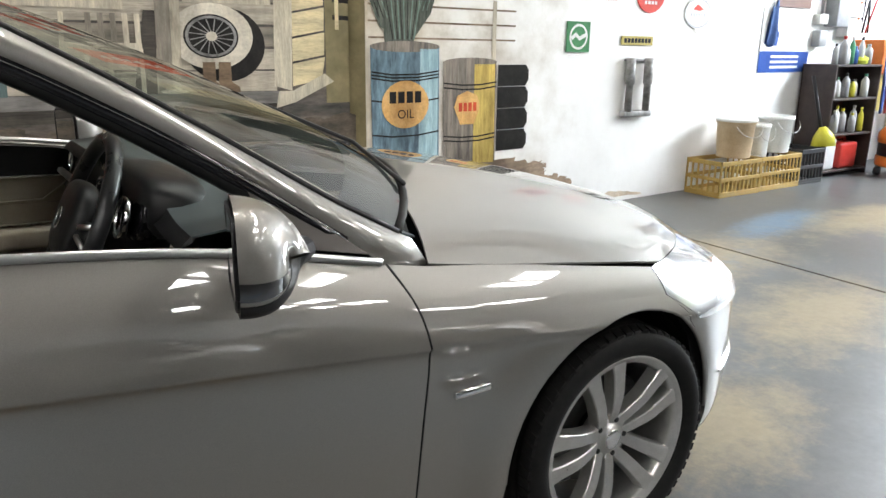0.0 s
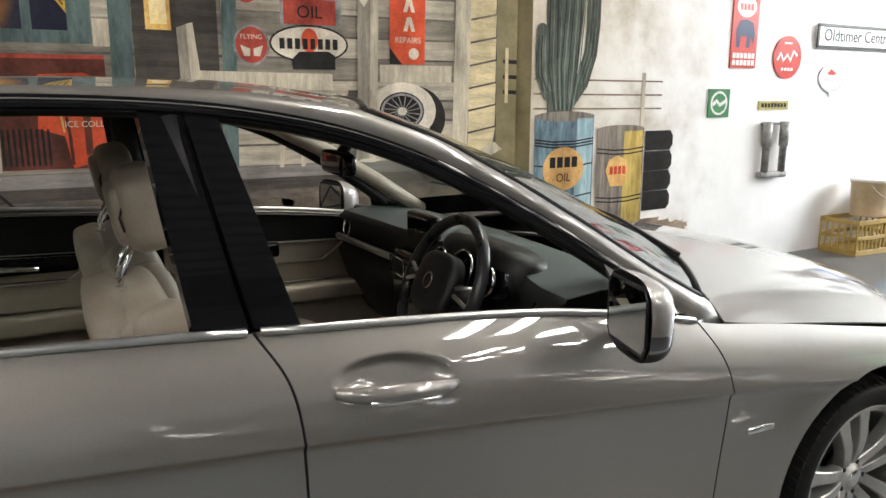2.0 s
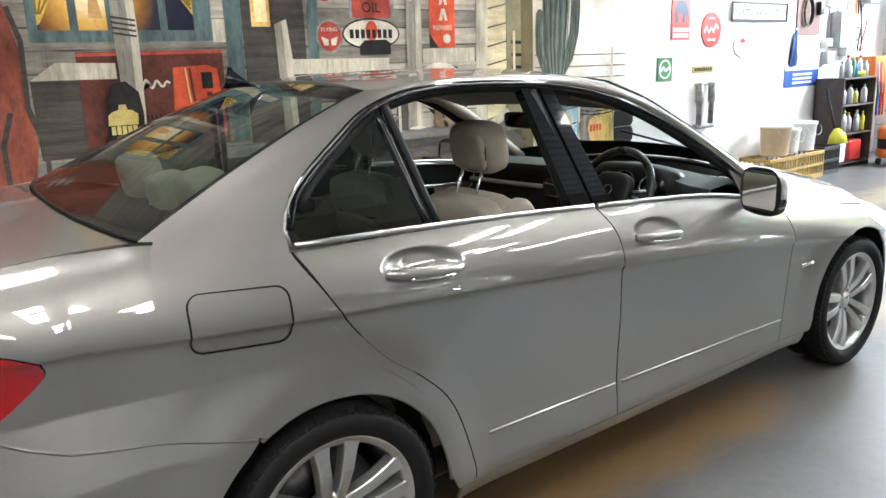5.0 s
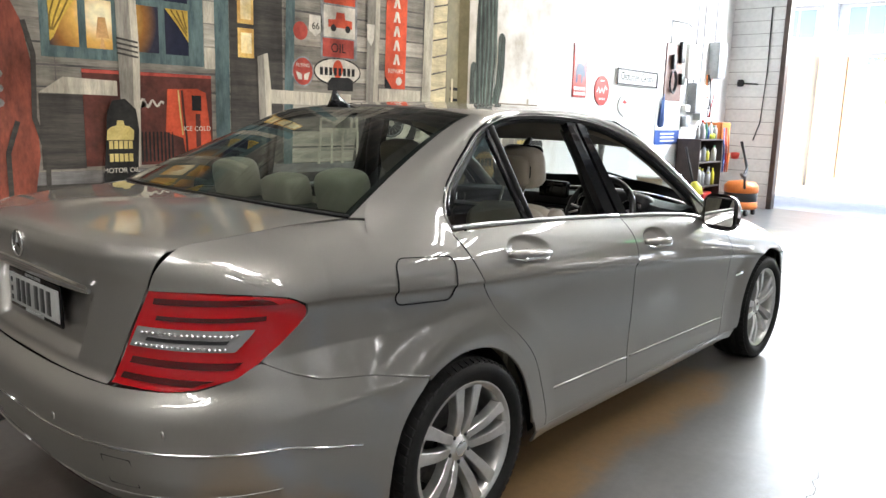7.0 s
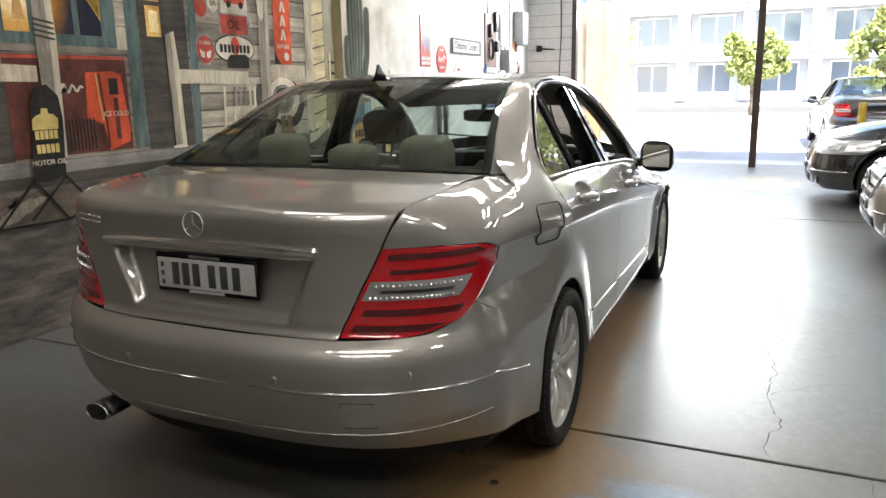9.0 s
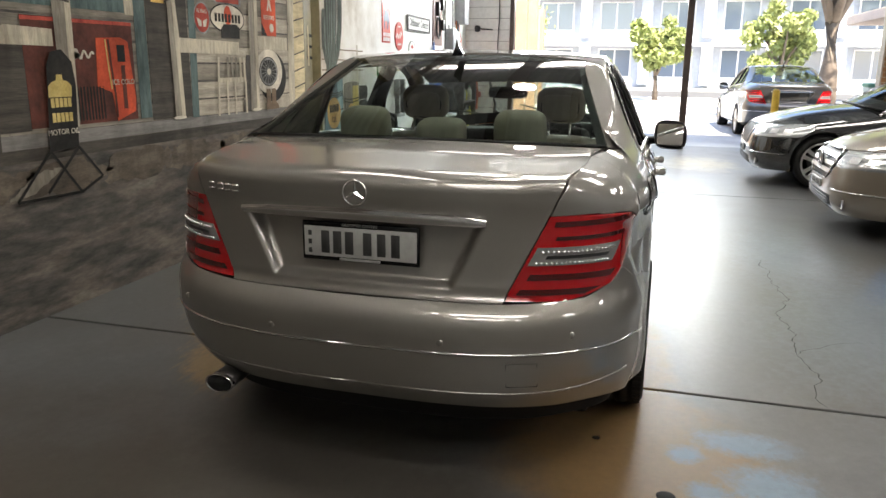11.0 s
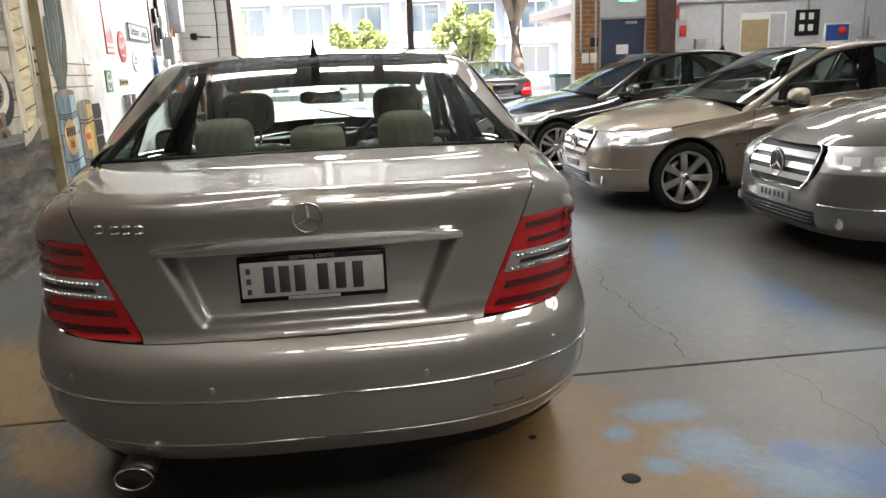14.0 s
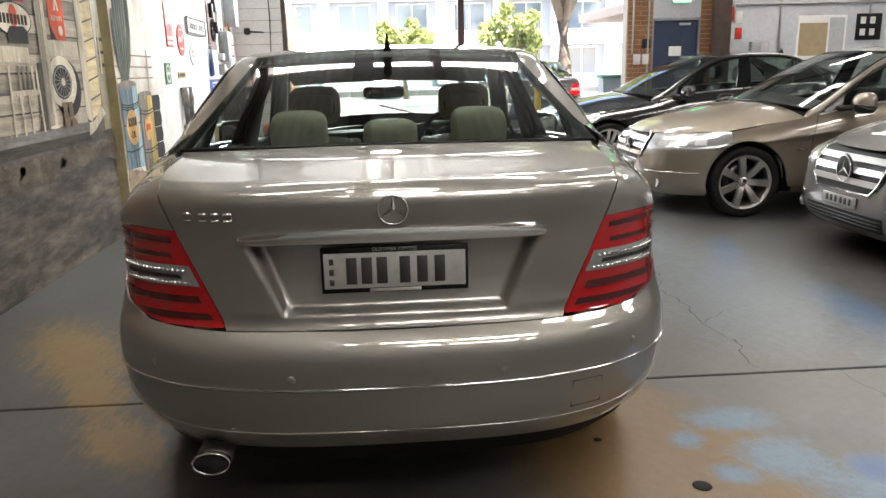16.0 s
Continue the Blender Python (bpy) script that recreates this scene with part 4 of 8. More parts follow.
def plate_frame(B, lid):
    x = -0.990
    plate = B.mesh("number_plate", boxm((x - 0.006, -0.194, 0.783), (x + 0.004, 0.194, 0.908), 0.004), GLOSS_BLACK, lid, "white number plate in a black frame")
    B.mesh("plate_face", boxm((x - 0.0085, -0.186, 0.797), (x - 0.004, 0.186, 0.892), 0.001), PLATE_WHITE, plate)
    # the plate's writing, as plain bars
    for y0 in (0.128, 0.088, 0.048, -0.012, -0.058, -0.104):
        bm = bmesh.new()
        box(bm, (x - 0.0105, y0 - 0.028, 0.808), (x - 0.007, y0, 0.880), 0.001, 1)
        B.mesh("plate_mark", bm, PLATE_INK, plate)
    for z0 in (0.868, 0.840, 0.812):
        B.mesh("plate_mark", boxm((x - 0.0105, 0.160, z0 - 0.006), (x - 0.007, 0.172, z0 + 0.010), 0.001, 1), PLATE_INK, plate)
    letters("frame_writing", "OLDTIMER CENTRE", 0.0135, Matrix.Translation((x - 0.0068, 0.0, 0.9003)) @ pose(0, 0, 0, 90, 0, -90), PLATE_WHITE, plate, 0.0006)
    B.mesh("frame_mark", boxm((x - 0.0085, -0.068, 0.786), (x - 0.005, 0.068, 0.7945), 0.001, 1), PLATE_WHITE, plate)


PLATE_WHITE = mottled("plate_white", (0.33, 0.33, 0.32), (0.38, 0.38, 0.365), 40, 0.4, 0.05)
PLATE_INK = mat("plate_ink", (0.03, 0.03, 0.03), 0.5)


def ring_badge(B, parent, x, y, z, r, facing=-1):
    """A round chrome badge with three bars."""
    m = Matrix.Translation((x, y, z)) @ pose(0, 0, 0, 0, 90 * facing, 0)
    bd = B.mesh("round_badge", lathem([(r * 0.90, -0.002), (r, 0.0), (r * 1.0, 0.005), (r * 0.94, 0.008), (r * 0.88, 0.005)], 36, m, True), CHROME, parent, "round chrome badge")
    for k in range(3):
        a = math.radians(120 * k)
        bm = bmesh.new()
        # tapering bar from the middle outwards; one points up
        d, e = Vector((0, math.sin(a), math.cos(a))), Vector((0, math.cos(a), -math.sin(a)))
        o = Vector((x + facing * 0.004, y, z))
        ridge = Vector((facing * 0.005, 0, 0))
        t = [bm.verts.new(o + e * r * 0.16), bm.verts.new(o - e * r * 0.16), bm.verts.new(o + d * r * 0.93), bm.verts.new(o + ridge)]
        for tri in ((0, 3, 2), (3, 1, 2), (1, 0, 2), (0, 1, 3)):
            bm.faces.new([t[i] for i in tri])
        bmesh.ops.recalc_face_normals(bm, faces=bm.faces)
        B.mesh("badge_bar", bm, CHROME, bd, "", False)
    return bd


def letters(name, text, size, m, material, parent=None, depth=0.002, label="", warp=None, align="CENTER"):
    """Raised writing in the built-in font, as a mesh."""
    cu = bpy.data.curves.new(name, "FONT")
    cu.body, cu.size, cu.extrude, cu.align_x, cu.align_y = text, size, depth, align, "CENTER"
    cu.resolution_u = 3
    tmp = bpy.data.objects.new(name, cu)
    scene.collection.objects.link(tmp)
    dg = bpy.context.evaluated_depsgraph_get()
    me = bpy.data.meshes.new_from_object(tmp.evaluated_get(dg))
    bpy.data.objects.remove(tmp)
    bpy.data.curves.remove(cu)
    bm = bmesh.new()
    bm.from_mesh(me)
    bpy.data.meshes.remove(me)
    bmesh.ops.transform(bm, matrix=m, verts=bm.verts)
    return part(name, bm, material, parent, label, False)


def bonnet_lip(t):
    """The front edge of the bonnet, just under its skin."""
    xe, ye, ze = 2.93, float(half_width(2.93, float(belt(2.93)))) - 0.006, float(belt(2.93)) + 0.001
    return np.stack([xe + (3.47 - xe) * (1 - t ** 2.9), -ye * t, ze + (BONNET_Z - ze) * (1 - t ** 2.6) - 0.004], 1)


BONNET_Z = float(knots(3.47, [2.3, 2.6, 2.9, 3.2, 3.42, 3.5], [0.985, 0.955, 0.905, 0.832, 0.752, 0.70]))


def front_end(B, barred=True):
    """Headlamps, grille, bumper and plate carrier."""
    def skin(G, off=0.0):
        return shell(G[..., 0], G[..., 1], off)
    pf = XF + 1.05
    h0, h1 = at_nose(0.43, 0.585), at_nose(0.40, 0.70)
    low = [(2.888, 0.692), (2.98, 0.640), (3.10, 0.600), (h0, 0.585)]
    for s in (1, -1):
        G = coons(low, [(2.885, 0.750), (3.05, 0.742), (h1, 0.722)], [(2.888, 0.692), (2.885, 0.750)], [(h0, 0.585), (h1, 0.722)], 24, 10)
        H = to_edge(skin(G, 0.001), [tuple(shell(2.885, 0.752))] + [tuple(q) for q in bonnet_lip(np.linspace(0.975, 0.46, 12))], 1.4)
        lamp = B.add("headlamp", H, HEADLAMP, None, 0.03, "clear headlamp with bright reflectors", s)
        for i0 in (7, 12, 17):
            B.add("reflector", H[i0:i0 + 4, 3:7] + np.array([0.0012, -0.0012, 0.0]), REFLECTOR, lamp, 0.002, "", s)
    left = [(3.118, 0.215)] + arc(2.76, 0.305, 0.373, 0, 50, 14) + [(2.947, 0.648), (2.888, 0.690)]
    top = low + [(at_nose(0.36, 0.50), 0.50), (at_nose(0.2, 0.47), 0.470), (pf, 0.465)]
    bot = [(3.118, 0.215), (3.16, 0.20), (at_nose(0.5, 0.2), 0.195), (pf, 0.19)]
    H = skin(coons(bot, top, left, [(pf, 0.19), (pf, 0.465)], 60, 22, False))
    bump = B.add("front_bumper", np.concatenate([H, (H * np.array([1, -1, 1]))[-2::-1]]), B.coat, None, 0.012, "", 1, (2, 0, 0.4))
    def grid(y0, y1, z0, z1, off, n=20):
        ys = np.linspace(y0, y1, n)
        return np.array([[shell(at_nose(abs(y), z), z, off) * np.array([1, -math.copysign(1, y) if y else 1, 1]) for z in np.linspace(z0, z1, 6)] for y in ys])
    B.add("lower_intake", grid(-0.44, 0.44, 0.245, 0.345, 0.003), SEAL, bump, 0.004, "", 1, (2, 0, 0.4))
    for z in (0.27, 0.295, 0.32):
        B.strip("intake_bar", [tuple(g[0]) for g in grid(-0.43, 0.43, z, z + 0.01, 0.008)], 0.005, DARK, bump)
    for s in (1, -1):
        q = shell(at_nose(0.62, 0.30), 0.295, 0.004)
        B.mesh("fog_lamp", lathem([(0.0, 0.003), (0.024, 0.004), (0.030, 0.006), (0.038, 0.005), (0.042, 0.0)], 24, look(q, (q[0] - 1, q[1] * 0.8, q[2]))), CLEAR_LENS, bump, "", True, s)
        B.strip("bumper_trim", [shell(p, 0.40, 0.003) for p in np.linspace(at_nose(0.47, 0.4), 3.20, 14)], 0.006, CHROME, bump, "", s)
    # grille
    gr = B.add("grille", grid(-0.375, 0.375, 0.475, 0.715, -0.012, 24), SEAL, None, 0.006, "dark grille with bright cross bars", 1, (2, 0, 0.5))
    edge = [shell(at_nose(abs(y), z), z, 0.008) * np.array([1, -math.copysign(1, y), 1]) for y, z in [(-0.30, 0.475), (-0.36, 0.53), (-0.39, 0.62), (-0.38, 0.70), (-0.34, 0.728), (0.34, 0.728), (0.38, 0.70), (0.39, 0.62), (0.36, 0.53), (0.30, 0.475), (-0.30, 0.475)]]
    B.strip("grille_frame", edge, 0.007, CHROME, gr)
    if barred:
        for z in (0.535, 0.60, 0.665):
            B.add("grille_bar", grid(-0.365, 0.365, z - 0.017, z + 0.017, 0.006), SATIN, gr, 0.014, "", 1, (2, 0, 0.5))
        B.mesh("badge_plate", lathem([(0.0, 0.004), (0.080, 0.003), (0.088, -0.002)], 30, Matrix.Translation((float(nose(0.60)) + 0.014, 0, 0.60)) @ pose(0, 0, 0, 0, 90, 0)), DARK, gr)
        ring_badge(B, gr, float(nose(0.60)) + 0.022, 0.0, 0.60, 0.082, 1)
    x = float(nose(0.38)) + 0.012
    pl = B.mesh("number_plate", boxm((x - 0.01, -0.186, 0.375), (x + 0.004, 0.186, 0.445), 0.003), PLATE_WHITE, bump, "white number plate")
    for y in (-0.13, -0.08, -0.03, 0.03, 0.08, 0.13):
        B.mesh("plate_mark", boxm((x + 0.003, y - 0.016, 0.388), (x + 0.0055, y + 0.016, 0.432), 0.001, 1), PLATE_INK, pl)


HEADLAMP = mat("headlamp_lens", (0.50, 0.51, 0.52), 0.22, 0.6, 1.0)
REFLECTOR = mat("bright_reflector", (0.80, 0.80, 0.80), 0.30, 0.7, 1.0)


def cushion(c, half, e=0.5, tilt=0.0, n=20):
    """A stuffed block with rounded edges, tilted about y."""
    bm = bmesh.new()
    bmesh.ops.create_uvsphere(bm, u_segments=n, v_segments=n // 2 + 4, radius=1.0)
    for v in bm.verts:
        v.co = [math.copysign(abs(a) ** e, a) * h for a, h in zip(v.co, half)]
    bmesh.ops.transform(bm, matrix=Matrix.Translation(c) @ pose(0, 0, 0, 0, tilt, 0), verts=bm.verts)
    return bm


def front_seat(B, y, hide, full=True):
    seat = B.mesh("front_seat", cushion((0.935, y, 0.765), (0.075, 0.235, 0.270), 0.45, -17), hide, None, "beige leather front seat")
    B.mesh("cushion", cushion((1.30, y, 0.50), (0.27, 0.25, 0.09), 0.45, -6), hide, seat)
    head = B.mesh("headrest", cushion((0.905, y, 1.185), (0.052, 0.128, 0.092), 0.55, -10), hide, seat)
    if full:
        B.mesh("headrest_back", cushion((0.862, y, 1.175), (0.024, 0.092, 0.066), 0.42, -10), hide, head)
        B.strip("headrest_seam", [(0.853 + 0.02 * abs(math.sin(a)), y + 0.098 * math.cos(a), 1.175 + 0.072 * math.sin(a)) for a in np.linspace(0, 2 * math.pi, 25)], 0.003, DARK, head)
        for d in (-0.055, 0.055):
            B.mesh("headrest_post", tubem([(0.842, y + d, 1.00), (0.848, y + d, 1.04), (0.885, y + d, 1.13)], 0.0065, 8), CHROME, seat)
            B.mesh("post_collar", lathem([(0.008, -0.004), (0.020, 0.0), (0.014, 0.010), (0.008, 0.010)], 14, Matrix.Translation((0.843, y + d, 1.015)), True), hide, seat)
        B.mesh("seat_back_shell", cushion((0.880, y, 0.77), (0.052, 0.218, 0.26), 0.4, -17), hide, seat)
        B.mesh("seat_pocket", cushion((0.838, y, 0.70), (0.020, 0.17, 0.16), 0.35, -17), hide, seat)
        B.strip("pocket_hem", [(0.792 + 0.014 * k * k, y + 0.165 * k, 0.858 - 0.012 * (1 - k * k)) for k in np.linspace(-1, 1, 11)], 0.004, DARK, seat)
        for d in (-1, 1):
            B.mesh("bolster", cushion((0.965, y + d * 0.185, 0.79), (0.075, 0.048, 0.23), 0.5, -17), hide, seat)


def cabin(B, hide=None, full=True):
    """Seats, dashboard, steering wheel and door linings."""
    hide = hide or LEATHER
    for y in (-0.37, 0.37):
        front_seat(B, y, hide, full)
    back = B.mesh("rear_seat", cushion((0.10, 0, 0.80), (0.09, 0.63, 0.28), 0.3, -24, 28), hide, None, "cream leather rear bench")
    B.mesh("rear_cushion", cushion((0.42, 0, 0.50), (0.27, 0.64, 0.09), 0.3, -4, 28), hide, back)
    for y, w in ((0.335, 0.105), (-0.33, 0.105), (0.0, 0.102)):
        B.mesh("headrest", cushion((-0.08, y, 1.125 if y else 1.105), (0.065, w, 0.085 if y else 0.065), 0.5, -10), hide, back)
    B.add("parcel_shelf", np.array([[(x, y, 1.065 - 0.02 * abs(y)) for y in np.linspace(-0.66, 0.66, 9)] for x in (-0.43, -0.02)]), LEATHER_DARK, None, 0.02, "", 1, (0, 0, 0.3))
    if not full:
        return
    # dashboard
    rows = []
    for y in np.linspace(-0.745, 0.745, 31):
        hump = 0.045 * math.exp(-((y + 0.37) / 0.20) ** 4)
        rows.append([(2.22, y, 0.905), (2.05, y, 0.975 - 0.02 * abs(y)), (1.86, y, 0.995 + hump * 0.9 - 0.03 * abs(y)), (1.76, y, 0.985 + hump - 0.03 * abs(y)), (1.735, y, 0.955 + 0.4 * hump - 0.02 * abs(y)), (1.775, y, 0.90), (1.72, y, 0.82), (1.76, y, 0.70), (1.85, y, 0.55)])
    R = np.array(rows)
    dash = B.add("dashboard", R[:, 3:], LEATHER_DARK, None, 0.01, "dark padded dashboard with a grey-green top", 1, (2.2, 0, 0.7))
    B.add("dash_top", R[:, :4], DASH_TOP, dash, 0.004, "grey-green padded top", 1, (2.2, 0, 0.7))
    # hooded instruments
    hood = B.mesh("instrument_hood", cushion((1.785, -0.37, 0.965), (0.075, 0.215, 0.068), 0.55, 10), DARK, dash)
    face = B.mesh("instrument_face", cushion((1.735, -0.37, 0.950), (0.030, 0.190, 0.055), 0.5, 18), GLOSS_BLACK, dash)
    for y, r in ((-0.50, 0.042), (-0.37, 0.058), (-0.24, 0.042)):
        m = Matrix.Translation((1.700, y, 0.952)) @ pose(0, 0, 0, 0, -72, 0)
        dial = B.mesh("dial", lathem([(0.0, 0.002), (r * 0.92, 0.002), (r * 0.94, 0.010)], 24, m), GLOSS_BLACK, dash)
        B.mesh("dial_ring", lathem([(r * 0.93, 0.0), (r, 0.006), (r * 1.02, 0.016), (r * 0.96, 0.016)], 28, m, True), CHROME, dial)
        for k in range(9):
            a = math.radians(-40 + 28 * k + 90)
            B.mesh("dial_mark", tubem([m @ Vector((r * 0.72 * math.cos(a), r * 0.72 * math.sin(a), 0.004)), m @ Vector((r * 0.86 * math.cos(a), r * 0.86 * math.sin(a), 0.004))], 0.0013, 4), SATIN, dial)
    screen_box = B.mesh("centre_screen", boxm((1.74, -0.095, 0.965), (1.775, 0.095, 1.055), 0.010, 3), GLOSS_BLACK, dash)
    B.mesh("centre_stack", boxm((1.70, -0.13, 0.60), (1.78, 0.13, 0.93), 0.02, 3), GLOSS_BLACK, dash)
    for y in (-0.06, 0.06):
        B.mesh("centre_vent", boxm((1.692, y - 0.05, 0.855), (1.705, y + 0.05, 0.905), 0.006, 2), DARK, dash)
        B.strip("vent_trim", [(1.690, y - 0.052, 0.853), (1.690, y + 0.052, 0.853), (1.690, y + 0.052, 0.908), (1.690, y - 0.052, 0.908), (1.690, y - 0.052, 0.853)], 0.003, CHROME, dash)
    B.strip("dash_trim", [(1.728 - 0.02 * abs(y), y, 0.885 - 0.02 * abs(y)) for y in np.linspace(0.16, 0.70, 8)], 0.012, SATIN, dash)
    for y in (-0.68, 0.68):
        m = Matrix.Translation((1.755, y, 0.905)) @ pose(0, 0, 0, 0, -80, 0)
        B.mesh("air_vent", lathem([(0.030, 0.0), (0.040, 0.004), (0.042, 0.014), (0.034, 0.014)], 24, m, True), CHROME, dash)
    # steering wheel
    m = Matrix.Translation((1.63, -0.37, 0.925)) @ pose(0, 0, 0, 0, -66, 0)
    ring = [m @ Vector((0.185 * math.cos(a), 0.185 * math.sin(a), 0)) for a in np.linspace(0, 2 * math.pi, 41)]
    sw = B.mesh("steering_wheel", tubem(ring, 0.0165, 12, False), WHEEL_HIDE, None, "dark leather steering wheel")
    bm = cushion((0, 0, 0), (0.085, 0.10, 0.030), 0.6)
    bmesh.ops.transform(bm, matrix=m @ Matrix.Translation((0, 0, 0.012)), verts=bm.verts)
    B.mesh("wheel_boss", bm, DARK, sw)
    for a in (90, 270, 180):
        d = Vector((math.cos(radians(a)), math.sin(radians(a)), 0))
        B.mesh("wheel_spoke", tubem([m @ (d * 0.07), m @ (d * 0.178)], 0.016, 8, True, [0.026, 0.014]), DARK, sw)
    for a in (62, 118, 242, 298):
        d0, d1 = (Vector((math.cos(radians(b)), math.sin(radians(b)), 0)) for b in (a, 90 if a < 180 else 270))
        B.mesh("spoke_trim", tubem([m @ (d1 * 0.10 + d0 * 0.02 + Vector((0, 0, 0.022))), m @ (d0 * 0.05 + d1 * 0.125 + Vector((0, 0, 0.012)))], 0.006, 6), SATIN, sw)
    B.mesh("boss_badge", lathem([(0.020, 0), (0.024, 0.003), (0.020, 0.005)], 20, m @ Matrix.Translation((0, 0, 0.040)), True), CHROME, sw)
    B.mesh("column", tubem([(1.66, -0.37, 0.91), (1.85, -0.37, 0.83)], 0.045, 12), DARK, dash)
    # linings of the doors, on their inner side
    for s in (1, -1):
        for nm, x0, x1 in (("rear_door_lining", 0.36, 1.0), ("front_door_lining", 1.06, 2.05)):
            def lin(z0, z1, off, a=x0, b=x1):
                return np.array([[(x, -(0.735 - off) - 0.0 * z, z) for z in np.linspace(z0(x), z1(x), 5)] for x in np.linspace(a, b, 12)])
            L = B.add(nm, lin(lambda x: 0.30, lambda x: 0.90 - 0.03 * x, 0.0), hide, None, 0.02, "cream door lining", s, (1.2, -3 * 1, 0.7))
            B.add("upper_lining", lin(lambda x: 0.815 - 0.03 * x, lambda x: float(belt(x)) - 0.010, -0.012), LEATHER_DARK, L, 0.03, "", s, (1.2, -3, 0.7))
            xn = x0 + (x1 - x0) * 0.62
            G = np.array([[(x, -0.722, z) for z in np.linspace(0.70, 0.80 - 0.02 * x0 + 0.10 * float(np.clip((x - xn) / 0.09, 0, 1)), 4)] for x in np.linspace(x0 + 0.02, x1 - 0.02, 16)])
            B.add("lining_pad", G, hide, L, 0.02, "", s, (1.2, -3, 0.7))
            B.mesh("armrest", cushion(((x0 + x1) / 2, -0.70, 0.655), ((x1 - x0) * 0.40, 0.045, 0.035), 0.4), hide, L, "", True, s)
            B.mesh("pull_cup", boxm((x0 + 0.10, -0.728, 0.835 - 0.03 * x0), (x0 + 0.42, -0.716, 0.900 - 0.04 * x0), 0.012, 3), GLOSS_BLACK, L, "", True, s)
            B.mesh("inner_handle", tubem([(x0 + 0.15, -0.715, 0.885 - 0.04 * x0), (x0 + 0.19, -0.70, 0.865 - 0.04 * x0), (x0 + 0.30, -0.70, 0.86 - 0.04 * x0)], 0.010, 8), CHROME, L, "", True, s)
            B.strip("lining_trim", [(x, -0.722, 0.912 - 0.035 * x) for x in np.linspace(x0, x1 - 0.1, 6)], 0.004, CHROME, L, "", s)
        # inner pillars
        B.mesh("pillar_lining", tubem([(2.08, -0.70, 0.95), (1.86, -0.665, 1.09), (1.66, -0.63, 1.205), (1.45, -0.59, 1.31), (1.2, -0.555, 1.365)], 0.030, 10), LEATHER, None, "", True, s)
        B.mesh("pillar_lining", tubem([(1.03, -0.735, 0.95), (0.97, -0.655, 1.22), (0.94, -0.585, 1.37)], 0.035, 10), LEATHER_DARK, None, "", True, s)
    rows = []
    for x in np.linspace(0.36, 1.56, 16):
        e = np.interp(x, [0.3, 0.7, 1.1, 1.4, 1.56], [1.362, 1.388, 1.378, 1.318, 1.268])
        rows.append([(x, y, e + 0.018 * (1 - (y / 0.55) ** 2)) for y in np.linspace(-0.55, 0.55, 9)])
    B.add("headlining", np.array(rows), LINING_GREY, None, 0.004, "", 1, (0.9, 0, 2.5))
    mir = B.mesh("inner_mirror", cushion((1.49, 0.03, 1.222), (0.022, 0.120, 0.036), 0.45), GLOSS_BLACK)
    B.mesh("mirror_stem", tubem([(1.50, 0.03, 1.25), (1.55, 0.03, 1.30)], 0.016, 8), DARK, mir)
    B.mesh("centre_console", boxm((0.75, -0.10, 0.30), (1.75, 0.10, 0.62), 0.04, 3), DARK)


def door_glass(B):
    for s in (1, -1):
        for x0, x1, t0, t1 in ((0.40, 0.93, 0.34, 0.88), (1.12, 2.02, 1.04, 1.60)):
            q = coons([(x0, float(belt(x0)) - 0.01), (x1, float(belt(x1)) - 0.01)], [(t0, 1.39 if x0 < 1 else 1.385), ((t0 + t1) / 2, 1.405 if x0 < 1 else 1.35), (t1, 1.40 if x0 < 1 else 1.21)], [(x0, 1.04 if x0 < 1 else 0.99), (t0, 1.39)], [(x1, float(belt(x1)) - 0.01), (t1, 1.40 if x0 < 1 else 1.21)], 10, 8)
            G = np.stack([q[..., 0], -(cab_y(q[..., 0], q[..., 1]) - 0.02), q[..., 1]], -1)
            B.add("door_window", G, TINT, None, 0.004, "", s)


def exhaust(B):
    """Oval chrome tailpipe at the car's left."""
    m = Matrix.Translation((-0.945, 0.524, 0.314)) @ pose(0, 0, 0, 0, -90, 0) @ Matrix.Diagonal((0.58, 0.92, 1.0, 1.0))
    pipe = B.mesh("tailpipe", lathem([(0.050, -0.12), (0.055, 0.02), (0.0565, 0.048)], 32, m, False), DISC, None, "oval tailpipe with a chrome rim")
    B.mesh("pipe_rim", lathem([(0.0565, 0.046), (0.058, 0.064), (0.054, 0.066), (0.0525, 0.060)], 32, m, False), CHROME, pipe)
    B.mesh("pipe_bore", lathem([(0.0524, 0.061), (0.049, 0.03), (0.047, -0.10), (0.0, -0.10)], 28, m), GAP, pipe)



# ---- the workshop ----
def wall_y(x):
    """Inner face of the white wall."""
    return 2.27 + 0.055 * (x - 3.66)


MURAL_Y, FRONT_X, BACK_X, SIDE_Y, CEIL_Z = 2.32, 10.85, -7.0, -11.0, 4.6
JAMB, POST_Y, PIER_Y = 1.80, -1.28, -4.31


